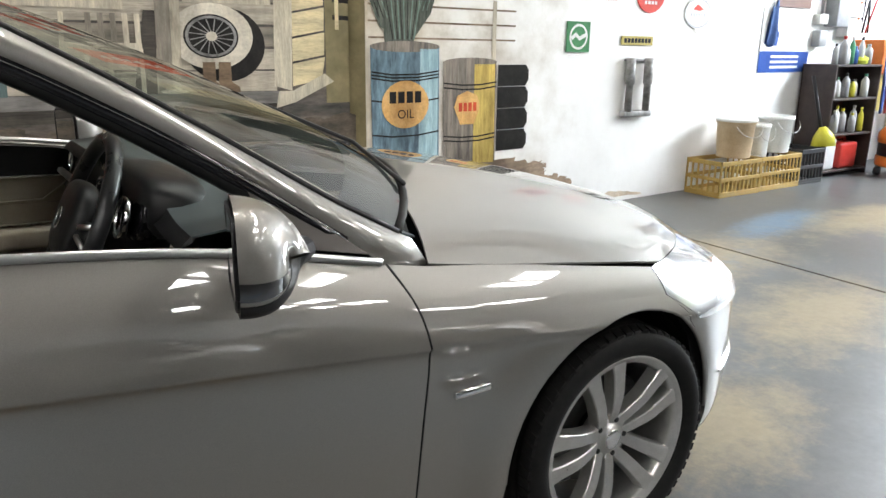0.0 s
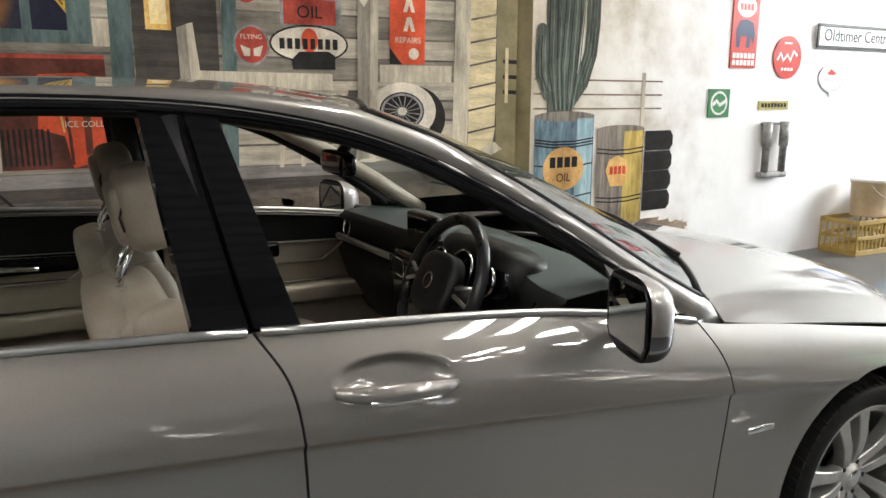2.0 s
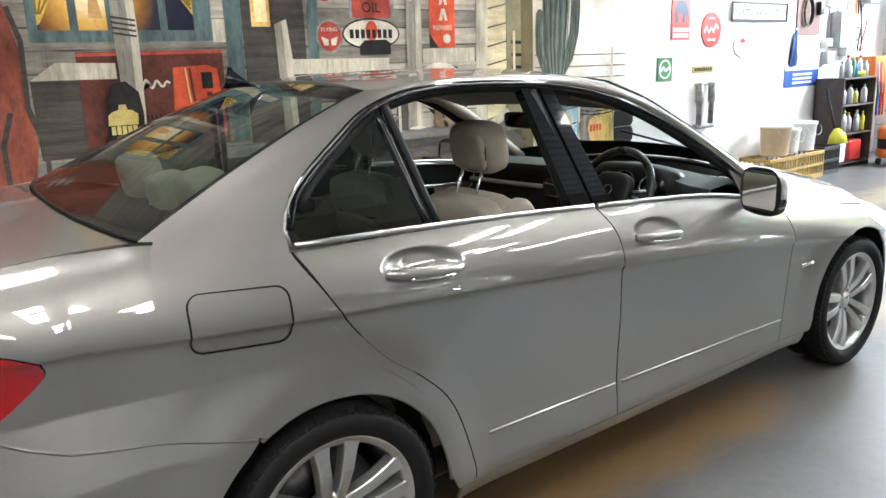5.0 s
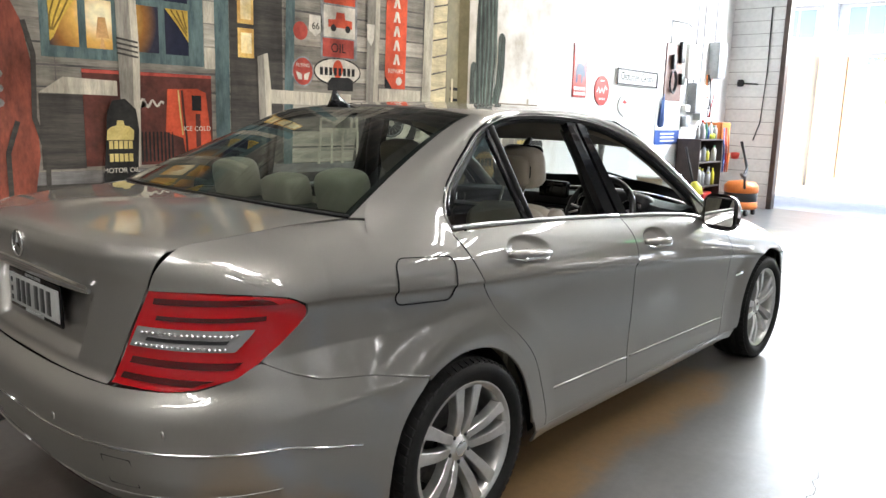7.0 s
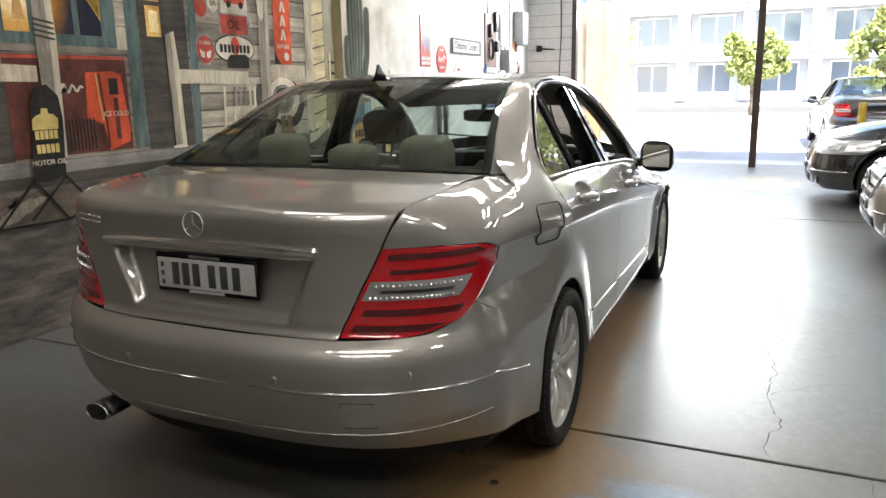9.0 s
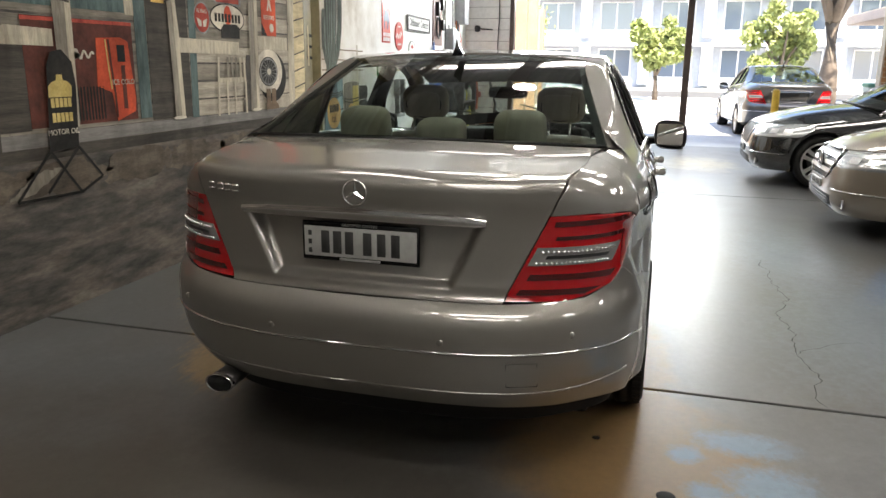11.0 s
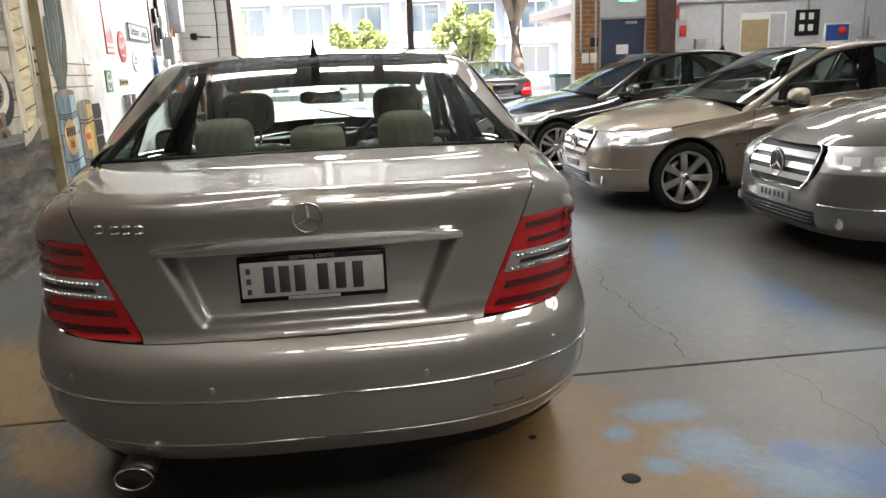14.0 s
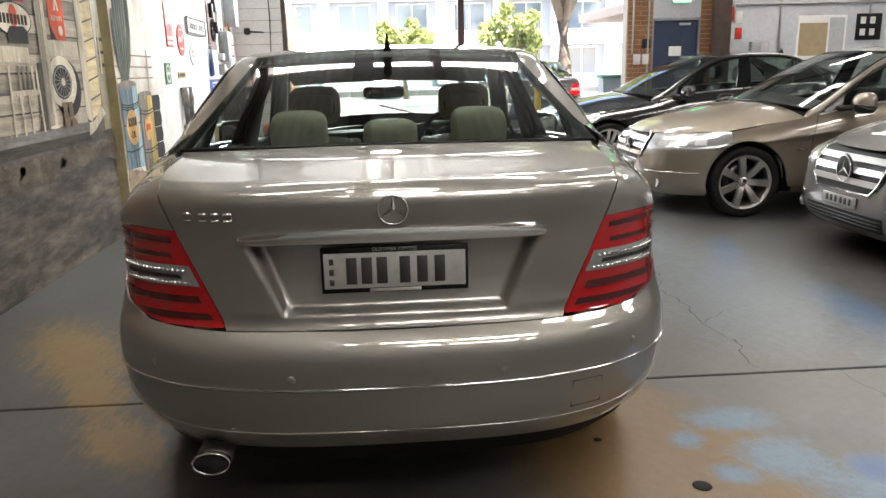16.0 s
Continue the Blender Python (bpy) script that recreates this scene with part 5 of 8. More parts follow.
def floor_material():
    """Grey floor paint, worn through to tan concrete, with blue paint spilt, dark brown patches and shade painted in
    behind the car.
    """
    m = mat("worn_floor_paint", (0.2, 0.2, 0.2), 0.3)
    pos = coords(m)
    big, mid, fine = noise_tex(m, 0.55, 5), noise_tex(m, 2.6, 8, 0.7), noise_tex(m, 24, 6, 0.7)
    base = ramp(m, mid, [(0.30, (0.088, 0.091, 0.092)), (0.52, (0.122, 0.126, 0.127)), (0.72, (0.160, 0.165, 0.166))])
    # wear, mostly behind and beside the grey car; behind it also painted shade
    sep = m.node_tree.nodes.new("ShaderNodeSeparateXYZ")
    wire(m, pos, sep.inputs[0])

    def spot(x, y, rx, ry, turn=0.0):
        """1 in the middle of a turned oval, 0 outside it."""
        mp = m.node_tree.nodes.new("ShaderNodeMapping")
        mp.vector_type = "TEXTURE"
        mp.inputs["Location"].default_value = (x, y, 0)
        mp.inputs["Rotation"].default_value = (0, 0, radians(turn))
        mp.inputs["Scale"].default_value = (rx, ry, 1)
        wire(m, pos, mp.inputs["Vector"])
        g = m.node_tree.nodes.new("ShaderNodeTexGradient")
        g.gradient_type = "SPHERICAL"
        wire(m, mp.outputs[0], g.inputs[0])
        return g.outputs["Fac"]

    def mask(spot_fac, grain, lo, hi):
        mu = node(m, "ShaderNodeMath")
        mu.operation = "MULTIPLY_ADD"
        wire(m, spot_fac, mu.inputs[0])
        mu.inputs[1].default_value = 0.62
        wire(m, grain, mu.inputs[2])
        edge = ramp(m, spot_fac, [(0.0, (0, 0, 0)), (0.22, (1, 1, 1))])
        return blend(m, 1.0, ramp(m, mu.outputs[0], [(lo, (0, 0, 0)), (hi, (1, 1, 1))]), edge, "MULTIPLY")

    # soft brown traffic film, then the tan worn patches, then blue
    film = ramp(m, big, [(0.42, (0, 0, 0)), (0.66, (0.55, 0.55, 0.55))])
    base = blend(m, film, base, (0.105, 0.090, 0.072))
    rough_n, streak_n = noise_tex(m, 15.0, 12, 0.85), noise_tex(m, 9.0, 8, 0.75, None, (0.8, 2.6, 1))
    for x, y, rx, ry, a in ((0.6, -3.6, 3.2, 1.3, -8), (-2.6, -1.8, 2.2, 1.6, 0)):
        base = blend(m, mask(spot(x, y, rx, ry, a), mid, 0.50, 0.95), base, (0.066, 0.057, 0.049))
    for x, y, rx, ry, a in ((-0.55, -0.85, 0.85, 0.62, 20), (-0.05, -0.80, 0.62, 0.34, 0), (1.45, -0.72, 1.0, 0.34, -4), (0.5, -0.75, 0.7, 0.3, 0)):
        base = blend(m, mask(spot(x, y, rx, ry, a), mid, 0.50, 0.78), base, (0.185, 0.118, 0.056))
    for x, y, rx, ry, a in ((0.75, 1.62, 1.0, 0.36, 32), (0.25, 1.35, 0.6, 0.22, 30), (-0.25, 1.05, 0.5, 0.25, 40)):
        base = blend(m, mask(spot(x, y, rx, ry, a), streak_n, 0.70, 0.92), base, (0.27, 0.19, 0.10))
    for x, y, rx, ry, a in ((1.9, -2.28, 1.15, 0.17, -20), (0.75, -2.52, 0.8, 0.22, -4)):
        base = blend(m, mask(spot(x, y, rx, ry, a), streak_n, 0.50, 0.92), base, (0.085, 0.14, 0.245))
    for x, y, rx, ry, a in ((1.3, -2.1, 1.7, 0.75, -14), (2.8, -1.9, 1.6, 0.6, 0), (0.2, -2.5, 0.9, 0.5, 0)):
        base = blend(m, mask(spot(x, y, rx, ry, a), rough_n, 0.62, 1.05), base, (0.165, 0.19, 0.212))
    for x, y, rx, ry, a in ((-0.31, -1.27, 0.15, 0.26, 0), (-0.62, -1.33, 0.24, 0.24, 0), (-0.85, -1.62, 0.30, 0.42, 0), (-0.45, -1.05, 0.10, 0.10, 0), (-0.70, -1.12, 0.10, 0.12, 0), (6.6, 1.2, 1.0, 0.3, 10), (5.2, 0.7, 0.9, 0.2, 20)):
        base = blend(m, mask(spot(x, y, rx, ry, a), rough_n, 0.60, 0.92), base, (0.135, 0.20, 0.27))
    for x, y, rx, ry, a in ((-0.92, -1.85, 0.34, 0.34, 0), (-0.72, -1.62, 0.16, 0.16, 0)):
        base = blend(m, mask(spot(x, y, rx, ry, a), rough_n, 0.66, 0.92), base, (0.07, 0.125, 0.25))
    for x, y, rx, ry, a in ((3.6, -0.6, 0.9, 0.45, 15), (5.0, -0.1, 1.3, 0.6, 15), (5.2, 0.9, 1.6, 0.8, 0), (7.5, 0.9, 1.8, 0.6, 0), (8.5, -1.5, 1.5, 1.0, 0)):
        base = blend(m, mask(spot(x, y, rx, ry, a), noise_tex(m, 4.0, 10, 0.8), 0.70, 1.10), base, (0.30, 0.25, 0.165))
    # worn bay behind the car; the car's shadow is put into this dark tone
    for x, y, rx, ry in ((-2.0, 0.9, 1.9, 1.9), (-1.2, 0.0, 1.0, 0.8)):
        base = blend(m, mask(spot(x, y, rx, ry), noise_tex(m, 1.9, 9, 0.7), 0.45, 0.85), base, (0.07, 0.064, 0.055))
    specks = ramp(m, noise_tex(m, 95, 3), [(0.76, (0, 0, 0)), (0.80, (1, 1, 1))])
    base = blend(m, specks, base, (0.05, 0.05, 0.05))
    grain = ramp(m, fine, [(0.25, (0.78, 0.78, 0.78)), (0.7, (1, 1, 1))])
    set_colour(m, blend(m, 1.0, base, grain, "MULTIPLY"))
    set_rough(m, mid, 0.24, 0.50)
    set_bump(m, fine, 0.08, 0.004)
    return m


FLOOR = floor_material()


def ground_paint():
    """The painted earth and dark boards of the mural."""
    m = mat("mural_ground_paint", (0.1, 0.1, 0.1), 0.8)
    bsdf(m).inputs["Specular IOR Level"].default_value = 0.15
    n = noise_tex(m, 2.4, 8, 0.65, None, (0.8, 1, 3.2))
    f = noise_tex(m, 14, 6, 0.7, None, (0.6, 1, 2.0))
    c = ramp(m, n, [(0.28, (0.04, 0.039, 0.037)), (0.45, (0.085, 0.078, 0.07)), (0.58, (0.15, 0.125, 0.105)), (0.75, (0.23, 0.21, 0.185))])
    g = ramp(m, f, [(0.3, (0.7, 0.7, 0.7)), (0.7, (1.35, 1.35, 1.35))])
    set_colour(m, blend(m, 1.0, c, g, "MULTIPLY"))
    set_bump(m, f, 0.1, 0.003)
    return m


def white_paint():
    """White masonry paint; the mural's cream haze fades out along it."""
    m = mat("white_masonry_paint", (0.8, 0.8, 0.78), 0.7)
    bsdf(m).inputs["Specular IOR Level"].default_value = 0.2
    pos = coords(m)
    sep = m.node_tree.nodes.new("ShaderNodeSeparateXYZ")
    wire(m, pos, sep.inputs[0])
    n, f = noise_tex(m, 2.2, 8, 0.65), noise_tex(m, 20, 5)
    white = ramp(m, n, [(0.3, (0.74, 0.73, 0.71)), (0.6, (0.82, 0.815, 0.80))])
    haze = ramp(m, n, [(0.32, (0.36, 0.29, 0.20)), (0.62, (0.66, 0.60, 0.50))])
    a = node(m, "ShaderNodeMath")
    a.operation = "MULTIPLY_ADD"
    wire(m, n, a.inputs[0])
    a.inputs[1].default_value = 2.2
    wire(m, sep.outputs["X"], a.inputs[2])
    r = node(m, "ShaderNodeMapRange")
    r.inputs["From Min"].default_value, r.inputs["From Max"].default_value = 5.0, 6.5
    wire(m, a.outputs[0], r.inputs["Value"])
    set_colour(m, blend(m, r.outputs[0], haze, white))
    set_bump(m, f, 0.25, 0.004)
    return m


WALL_WHITE = white_paint()
WALL_GREY = mottled("grey_blue_wall_paint", (0.46, 0.48, 0.52), (0.55, 0.57, 0.60), 1.2, 0.55, 0.15)
WALL_DULL = mottled("dull_wall_paint", (0.20, 0.20, 0.19), (0.27, 0.265, 0.255), 0.9, 0.6, 0.15)
STEEL_BROWN = mottled("brown_steel_paint", (0.045, 0.028, 0.022), (0.07, 0.045, 0.036), 6, 0.5, 0.1)
STEEL_GREY = mottled("grey_steel", (0.30, 0.31, 0.32), (0.38, 0.39, 0.40), 8, 0.45, 0.1, 0.3)
PIPE_GREY = mottled("grey_conduit", (0.42, 0.42, 0.42), (0.5, 0.5, 0.5), 10, 0.5, 0.1)


def slab(pts, z0, z1):
    bm = bmesh.new()
    lo, hi = [bm.verts.new((x, y, z0)) for x, y in pts], [bm.verts.new((x, y, z1)) for x, y in pts]
    bm.faces.new(lo[::-1]), bm.faces.new(hi)
    n = len(pts)
    for i in range(n):
        bm.faces.new((lo[i], lo[(i + 1) % n], hi[(i + 1) % n], hi[i]))
    bmesh.ops.recalc_face_normals(bm, faces=bm.faces)
    return bm


# floor in slabs with open joints between them
JOINTS_X = [BACK_X - 0.3, -5.0, 0.105, 5.62, FRONT_X + 0.25]
setting("floor", boxm((BACK_X - 0.3, SIDE_Y - 0.3, -0.2), (FRONT_X + 0.25, 3.2, -0.012)), mat("joint_dirt", (0.03, 0.028, 0.025), 0.9), "dark joints under the concrete floor", "floor")
floor_root = bpy.data.objects["floor"]
for x0, x1 in zip(JOINTS_X, JOINTS_X[1:]):
    part("floor_slab", boxm((x0 + 0.009, SIDE_Y - 0.3, -0.011), (x1 - 0.009, 3.2, 0.0), 0.005, 2), FLOOR, floor_root, "worn grey painted concrete with tan and blue stains", False)

# a crack that wanders along the floor, and a small cover
def crack(line, w, seed):
    """A thin broken line of dirt in the concrete."""
    r = random.Random(seed)
    P = [(x, y) for x, y in line]
    for _ in range(3):
        P = [q for a, b in zip(P, P[1:]) for q in (a, ((a[0] + b[0]) / 2 + r.uniform(-0.12, 0.12) * abs(a[0] - b[0]), (a[1] + b[1]) / 2 + r.uniform(-0.16, 0.16) * abs(a[0] - b[0])))] + [P[-1]]
    bm = bmesh.new()
    V = []
    for i, (x, y) in enumerate(P):
        k = w * r.uniform(0.35, 1.0) * (0.15 if i in (0, len(P) - 1) else 1)
        V.append((bm.verts.new((x, y - k, 0.0012)), bm.verts.new((x, y + k, 0.0012))))
    for a, b in zip(V, V[1:]):
        bm.faces.new((a[0], b[0], b[1], a[1]))
    bmesh.ops.recalc_face_normals(bm, faces=bm.faces)
    return bm


JOINT_DIRT = bpy.data.materials["joint_dirt"]
part("floor_crack", crack([(2.7, -1.672), (2.3, -1.677), (1.9, -1.684), (1.53, -1.67), (1.2, -1.645), (0.97, -1.63), (0.73, -1.616), (0.56, -1.645), (0.43, -1.675), (0.115, -1.645)], 0.0028, 3), JOINT_DIRT, floor_root, "thin dark crack in the concrete", False)
part("floor_crack", crack([(0.095, -1.96), (-0.36, -1.93), (-0.7, -1.935), (-1.1, -1.98)], 0.002, 4), JOINT_DIRT, floor_root, "", False)
part("floor_crack", crack([(0.73, -1.616), (0.95, -1.82), (1.05, -2.1)], 0.002, 5), JOINT_DIRT, floor_root, "", False)
part("floor_plug", lathem([(0.0, 0.003), (0.026, 0.003), (0.032, 0.0015)], 16, Matrix.Translation((-0.761, -0.98, 0))), RUBBER, floor_root, "small dark plug in the floor", True)
part("floor_plug", lathem([(0.0, 0.003), (0.012, 0.003), (0.015, 0.0015)], 12, Matrix.Translation((-0.418, -0.725, 0))), RUBBER, floor_root, "", True)
wall_mural = setting("wall_mural", boxm((BACK_X, MURAL_Y, 0.0), (3.57, MURAL_Y + 0.3, CEIL_Z)), ground_paint(), "wall painted with a roadside shop mural", "wall")
OLIVE = mottled("olive_mural_paint", (0.16, 0.13, 0.06), (0.30, 0.25, 0.13), 3, 0.55, 0.15)
wall_white = setting("wall_white", slab([(3.66, wall_y(3.66)), (FRONT_X, wall_y(FRONT_X)), (FRONT_X, 2.95), (3.66, 2.95)], 0, CEIL_Z), WALL_WHITE, "white painted masonry wall hung with signs", "wall")
wall_return = setting("wall_return", slab([(3.572, 2.352), (3.658, wall_y(3.66) + 0.002), (3.658, 2.9), (3.572, 2.9)], 0, CEIL_Z), OLIVE, "olive painted return of the wall", "wall")
FRONT_BLOCK = mottled("white_block_paint", (0.66, 0.66, 0.65), (0.74, 0.74, 0.72), 1.5, 0.6, 0.2)
wall_front_left = setting("wall_front_left", boxm((FRONT_X, JAMB, 0), (FRONT_X + 0.25, 2.95, CEIL_Z)), FRONT_BLOCK, "white painted block wall beside the door", "wall")
wall_front_right = setting("wall_front_right", boxm((FRONT_X, SIDE_Y, 0), (FRONT_X + 0.25, -5.90, CEIL_Z)), WALL_GREY, "pale blue-grey painted wall", "wall")
setting("wall_front_top", boxm((FRONT_X, -5.90, 3.6), (FRONT_X + 0.25, JAMB, CEIL_Z)), WALL_DULL, "painted wall over the opening", "wall")
# walls out of view, added; their tones set the fill light on the car
setting("wall_back", boxm((BACK_X - 0.25, SIDE_Y, 0), (BACK_X, 2.62, CEIL_Z)), WALL_DULL, "assumed rear wall out of view, dull grey", "wall")
setting("wall_side", boxm((BACK_X, SIDE_Y - 0.25, 0), (FRONT_X, SIDE_Y, CEIL_Z)), WALL_GREY, "assumed side wall out of view, pale grey", "wall")
# block joints in the white wall by the door
for k in range(20):
    part("block_joint", boxm((FRONT_X - 0.002, JAMB + 0.02, 0.2 * k + 0.195), (FRONT_X + 0.004, 2.66, 0.2 * k + 0.203)), WALL_DULL, wall_front_left, "", False)

# roof: ribbed sheet, purlins, beams and translucent sheets
def roof_sheet():
    bm = bmesh.new()
    ys = np.arange(SIDE_Y, 2.96, 0.0635)
    V = [[bm.verts.new((x, y, CEIL_Z + 0.012 * (1 if i % 2 else -1))) for i, y in enumerate(ys)] for x in (BACK_X, FRONT_X + 0.25)]
    for i in range(len(ys) - 1):
        bm.faces.new((V[0][i], V[0][i + 1], V[1][i + 1], V[1][i]))
    return bm


METAL_ROOF = mottled("galvanised_roof_sheet", (0.26, 0.265, 0.265), (0.36, 0.365, 0.36), 0.7, 0.5, 0.05)
setting("ceiling", roof_sheet(), METAL_ROOF, "ribbed grey roof sheeting", "ceiling")
for y, w in ((-9.6, 0.14), (-7.2, 0.14), (-4.8, 0.14), (-2.5, 0.14), (-0.62, 0.12), (0.30, 0.24), (1.7, 0.14)):
    tagged(part("roof_beam", boxm((BACK_X, y - w / 2, CEIL_Z - 0.28), (FRONT_X, y + w / 2, CEIL_Z - 0.02), 0.004, 1), STEEL_BROWN, None, "", False), "brown painted steel roof beam", "beam", "roof beams", "structure")
SKY_SHEET = mat("translucent_roof_sheet", (0.85, 0.86, 0.86), 0.5, emit=3.7, emit_colour=(1.0, 0.985, 0.95))
# the sheets at (8.8, -7.4) and (-0.6, -7.4) are added as fill light
for x, y, d, w in ((-3.6, -0.9, 1.5, 0.50), (-5.6, -1.6, 1.5, 0.50), (-1.2, -3.0, 1.1, 0.50), (-0.9, 1.0, 0.6, 0.50), (4.4, -3.4, 0.8, 0.26), (5.1, -3.4, 0.8, 0.26), (6.9, -2.4, 0.8, 0.5), (-3.6, -6.6, 1.2, 0.5), (5.9, -7.2, 1.2, 0.26), (6.6, -7.2, 1.2, 0.26), (8.8, -7.4, 1.4, 0.5), (-0.6, -7.4, 1.5, 0.5)):
    tagged(part("skylight", boxm((x - w / 2, y - d, CEIL_Z - 0.035), (x + w / 2, y + d, CEIL_Z - 0.02)), SKY_SHEET, None, "", False), "narrow translucent roof sheet, glowing in place of daylight", "skylight", "skylights", "structure")
tagged(part("skylight", boxm((4.35, -1.9, CEIL_Z - 0.035), (4.65, 1.9, CEIL_Z - 0.02)), SKY_SHEET, None, "", False), "narrow translucent roof sheet, glowing in place of daylight", "skylight", "skylights", "structure")

# round lamp hung over the grey car, mirrored in its rear window
hl = thing("pendant_lamp", "round white high-bay lamp hung from the roof", "lamp", at=(2.45, 0.05, 3.9))
_at = Matrix.Translation((2.45, 0.05, 3.9))
part("shade", lathem([(0.15, 0.0), (0.155, 0.02), (0.12, 0.12), (0.05, 0.20), (0.045, 0.19), (0.11, 0.115), (0.145, 0.02)], 28, _at, True), PIPE_GREY, hl)
part("diffuser", lathem([(0.0, 0.004), (0.10, 0.006), (0.143, 0.014), (0.10, 0.03), (0.0, 0.03)], 28, _at), mat("lit_diffuser", (0.9, 0.9, 0.88), 0.4, emit=30.0, emit_colour=(1.0, 0.97, 0.92)), hl)
part("stem", tubem([(2.45, 0.05, 4.08), (2.45, 0.05, 4.58)], 0.012, 8), PIPE_GREY, hl)

# steel door post and the guide of the roller door
setting("door_post", boxm((10.55, POST_Y - 0.055, 0), (10.67, POST_Y + 0.055, CEIL_Z - 0.3), 0.006, 1), STEEL_BROWN, "dark brown steel post in the opening", "post")
setting("door_guide", boxm((FRONT_X - 0.06, JAMB - 0.05, 0), (FRONT_X + 0.10, JAMB + 0.03, 3.6), 0.006, 1), STEEL_BROWN, "dark steel roller door guide", "door guide")
setting("wall_column", boxm((10.50, -6.09, 0), (10.68, -5.80, CEIL_Z - 0.3), 0.006, 1), STEEL_BROWN, "dark brown steel column", "column")

# ---- the mural, painted flat on the wall ----
def art(name, c0, c1=None, scale=5.0, stretch=(1, 1, 1)):
    """Brushed wall paint."""
    c1 = c1 or tuple(v * 0.72 for v in c0)
    m = mat(name, c0, 0.8)
    n = noise_tex(m, scale, 7, 0.68, None, stretch)
    f = noise_tex(m, scale * 9, 4, 0.6, None, stretch)
    bsdf(m).inputs["Specular IOR Level"].default_value = 0.15
    c = ramp(m, n, [(0.34, c1), (0.62, c0)])
    g = ramp(m, f, [(0.3, (0.78, 0.78, 0.78)), (0.65, (1, 1, 1))])
    # age has darkened the picture unevenly
    a = ramp(m, noise_tex(m, 1.7, 6, 0.62, None, (1.3, 1, 0.7)), [(0.34, (0.60, 0.57, 0.54)), (0.58, (1.40, 1.36, 1.30))])
    set_colour(m, blend(m, 1.0, blend(m, 1.0, c, g, "MULTIPLY"), a, "MULTIPLY"))
    return m


def lamplight(name, x, z, r, stops):
    """Paint that fades outwards from a painted lamp."""
    m = mat(name, (0.5, 0.3, 0.1), 0.8)
    bsdf(m).inputs["Specular IOR Level"].default_value = 0.15
    mp = m.node_tree.nodes.new("ShaderNodeMapping")
    mp.inputs["Location"].default_value = (-x / r, 0, -z / r)
    mp.inputs["Scale"].default_value = (1 / r, 0, 1 / r)
    wire(m, coords(m), mp.inputs["Vector"])
    g = m.node_tree.nodes.new("ShaderNodeTexGradient")
    g.gradient_type = "SPHERICAL"
    wire(m, mp.outputs[0], g.inputs[0])
    f = ramp(m, noise_tex(m, 22, 5), [(0.3, (0.75, 0.75, 0.75)), (0.65, (1, 1, 1))])
    set_colour(m, blend(m, 1.0, ramp(m, g.outputs["Fac"], stops), f, "MULTIPLY"))
    return m


A_BOARD = art("grey_board_paint", (0.25, 0.23, 0.195), (0.13, 0.12, 0.105), 4, (0.5, 1, 6))
A_BOARD2 = art("light_board_paint", (0.44, 0.40, 0.335), (0.25, 0.23, 0.195), 4, (0.5, 1, 6))
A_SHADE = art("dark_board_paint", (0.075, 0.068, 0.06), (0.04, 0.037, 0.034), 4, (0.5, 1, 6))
A_TEAL = art("teal_frame_paint", (0.115, 0.165, 0.165), (0.055, 0.085, 0.09), 6, (3, 1, 0.6))
A_POST = art("pale_post_paint", (0.52, 0.48, 0.385), (0.33, 0.30, 0.25), 7, (4, 1, 0.5))
A_POSTD = art("shaded_post_paint", (0.28, 0.26, 0.22), (0.17, 0.155, 0.135), 7, (4, 1, 0.5))
A_CREAM = art("cream_board_paint", (0.58, 0.50, 0.32), (0.38, 0.33, 0.22), 5, (0.6, 1, 4))
A_NIGHT = art("night_blue_paint", (0.045, 0.05, 0.085), (0.02, 0.022, 0.035), 3)
A_GLOW = art("lamplit_yellow_paint", (0.86, 0.60, 0.20), (0.55, 0.27, 0.07), 7)
A_GLOWW = art("lamplit_white_paint", (0.95, 0.84, 0.52), (0.85, 0.62, 0.26), 6)
A_SHADEY = art("lampshade_paint", (0.62, 0.37, 0.16), (0.45, 0.24, 0.09), 9)
A_CURT = art("curtain_yellow_paint", (0.62, 0.43, 0.08), (0.40, 0.26, 0.05), 8)
A_CURTD = art("curtain_fold_paint", (0.20, 0.13, 0.03))
A_RED = art("red_sign_paint", (0.46, 0.085, 0.06), (0.26, 0.045, 0.035), 6)
A_REDB = art("bright_red_paint", (0.60, 0.10, 0.045), (0.42, 0.06, 0.03), 6)
A_REDD = art("dark_red_paint", (0.13, 0.042, 0.032), (0.055, 0.026, 0.022), 4)
A_WHITE = art("off_white_paint", (0.62, 0.58, 0.50), (0.45, 0.42, 0.36), 6)
A_BLACK = art("black_paint", (0.016, 0.015, 0.015), (0.028, 0.027, 0.025), 6)
A_STEEL = art("painted_steel", (0.30, 0.30, 0.30), (0.12, 0.12, 0.12), 12)
A_BROWN = art("earth_brown_paint", (0.21, 0.15, 0.10), (0.11, 0.083, 0.062), 5, (0.6, 1, 2.5))
A_PUMP = art("weathered_red_paint", (0.30, 0.085, 0.055), (0.12, 0.045, 0.035), 4, (2, 1, 0.7))
A_PANE = lamplight("lamplit_pane_paint", 0.275, 1.93, 0.5, [(0.0, (0.02, 0.022, 0.04)), (0.28, (0.035, 0.034, 0.05)), (0.45, (0.30, 0.13, 0.03)), (0.68, (0.80, 0.45, 0.11)), (0.9, (1.0, 0.86, 0.55))])
A_OIL = art("oil_yellow_paint", (0.60, 0.49, 0.20), (0.45, 0.35, 0.12), 8)


def on_mural(x, z, k):
    return (x, MURAL_Y - 0.0012 * k, z)


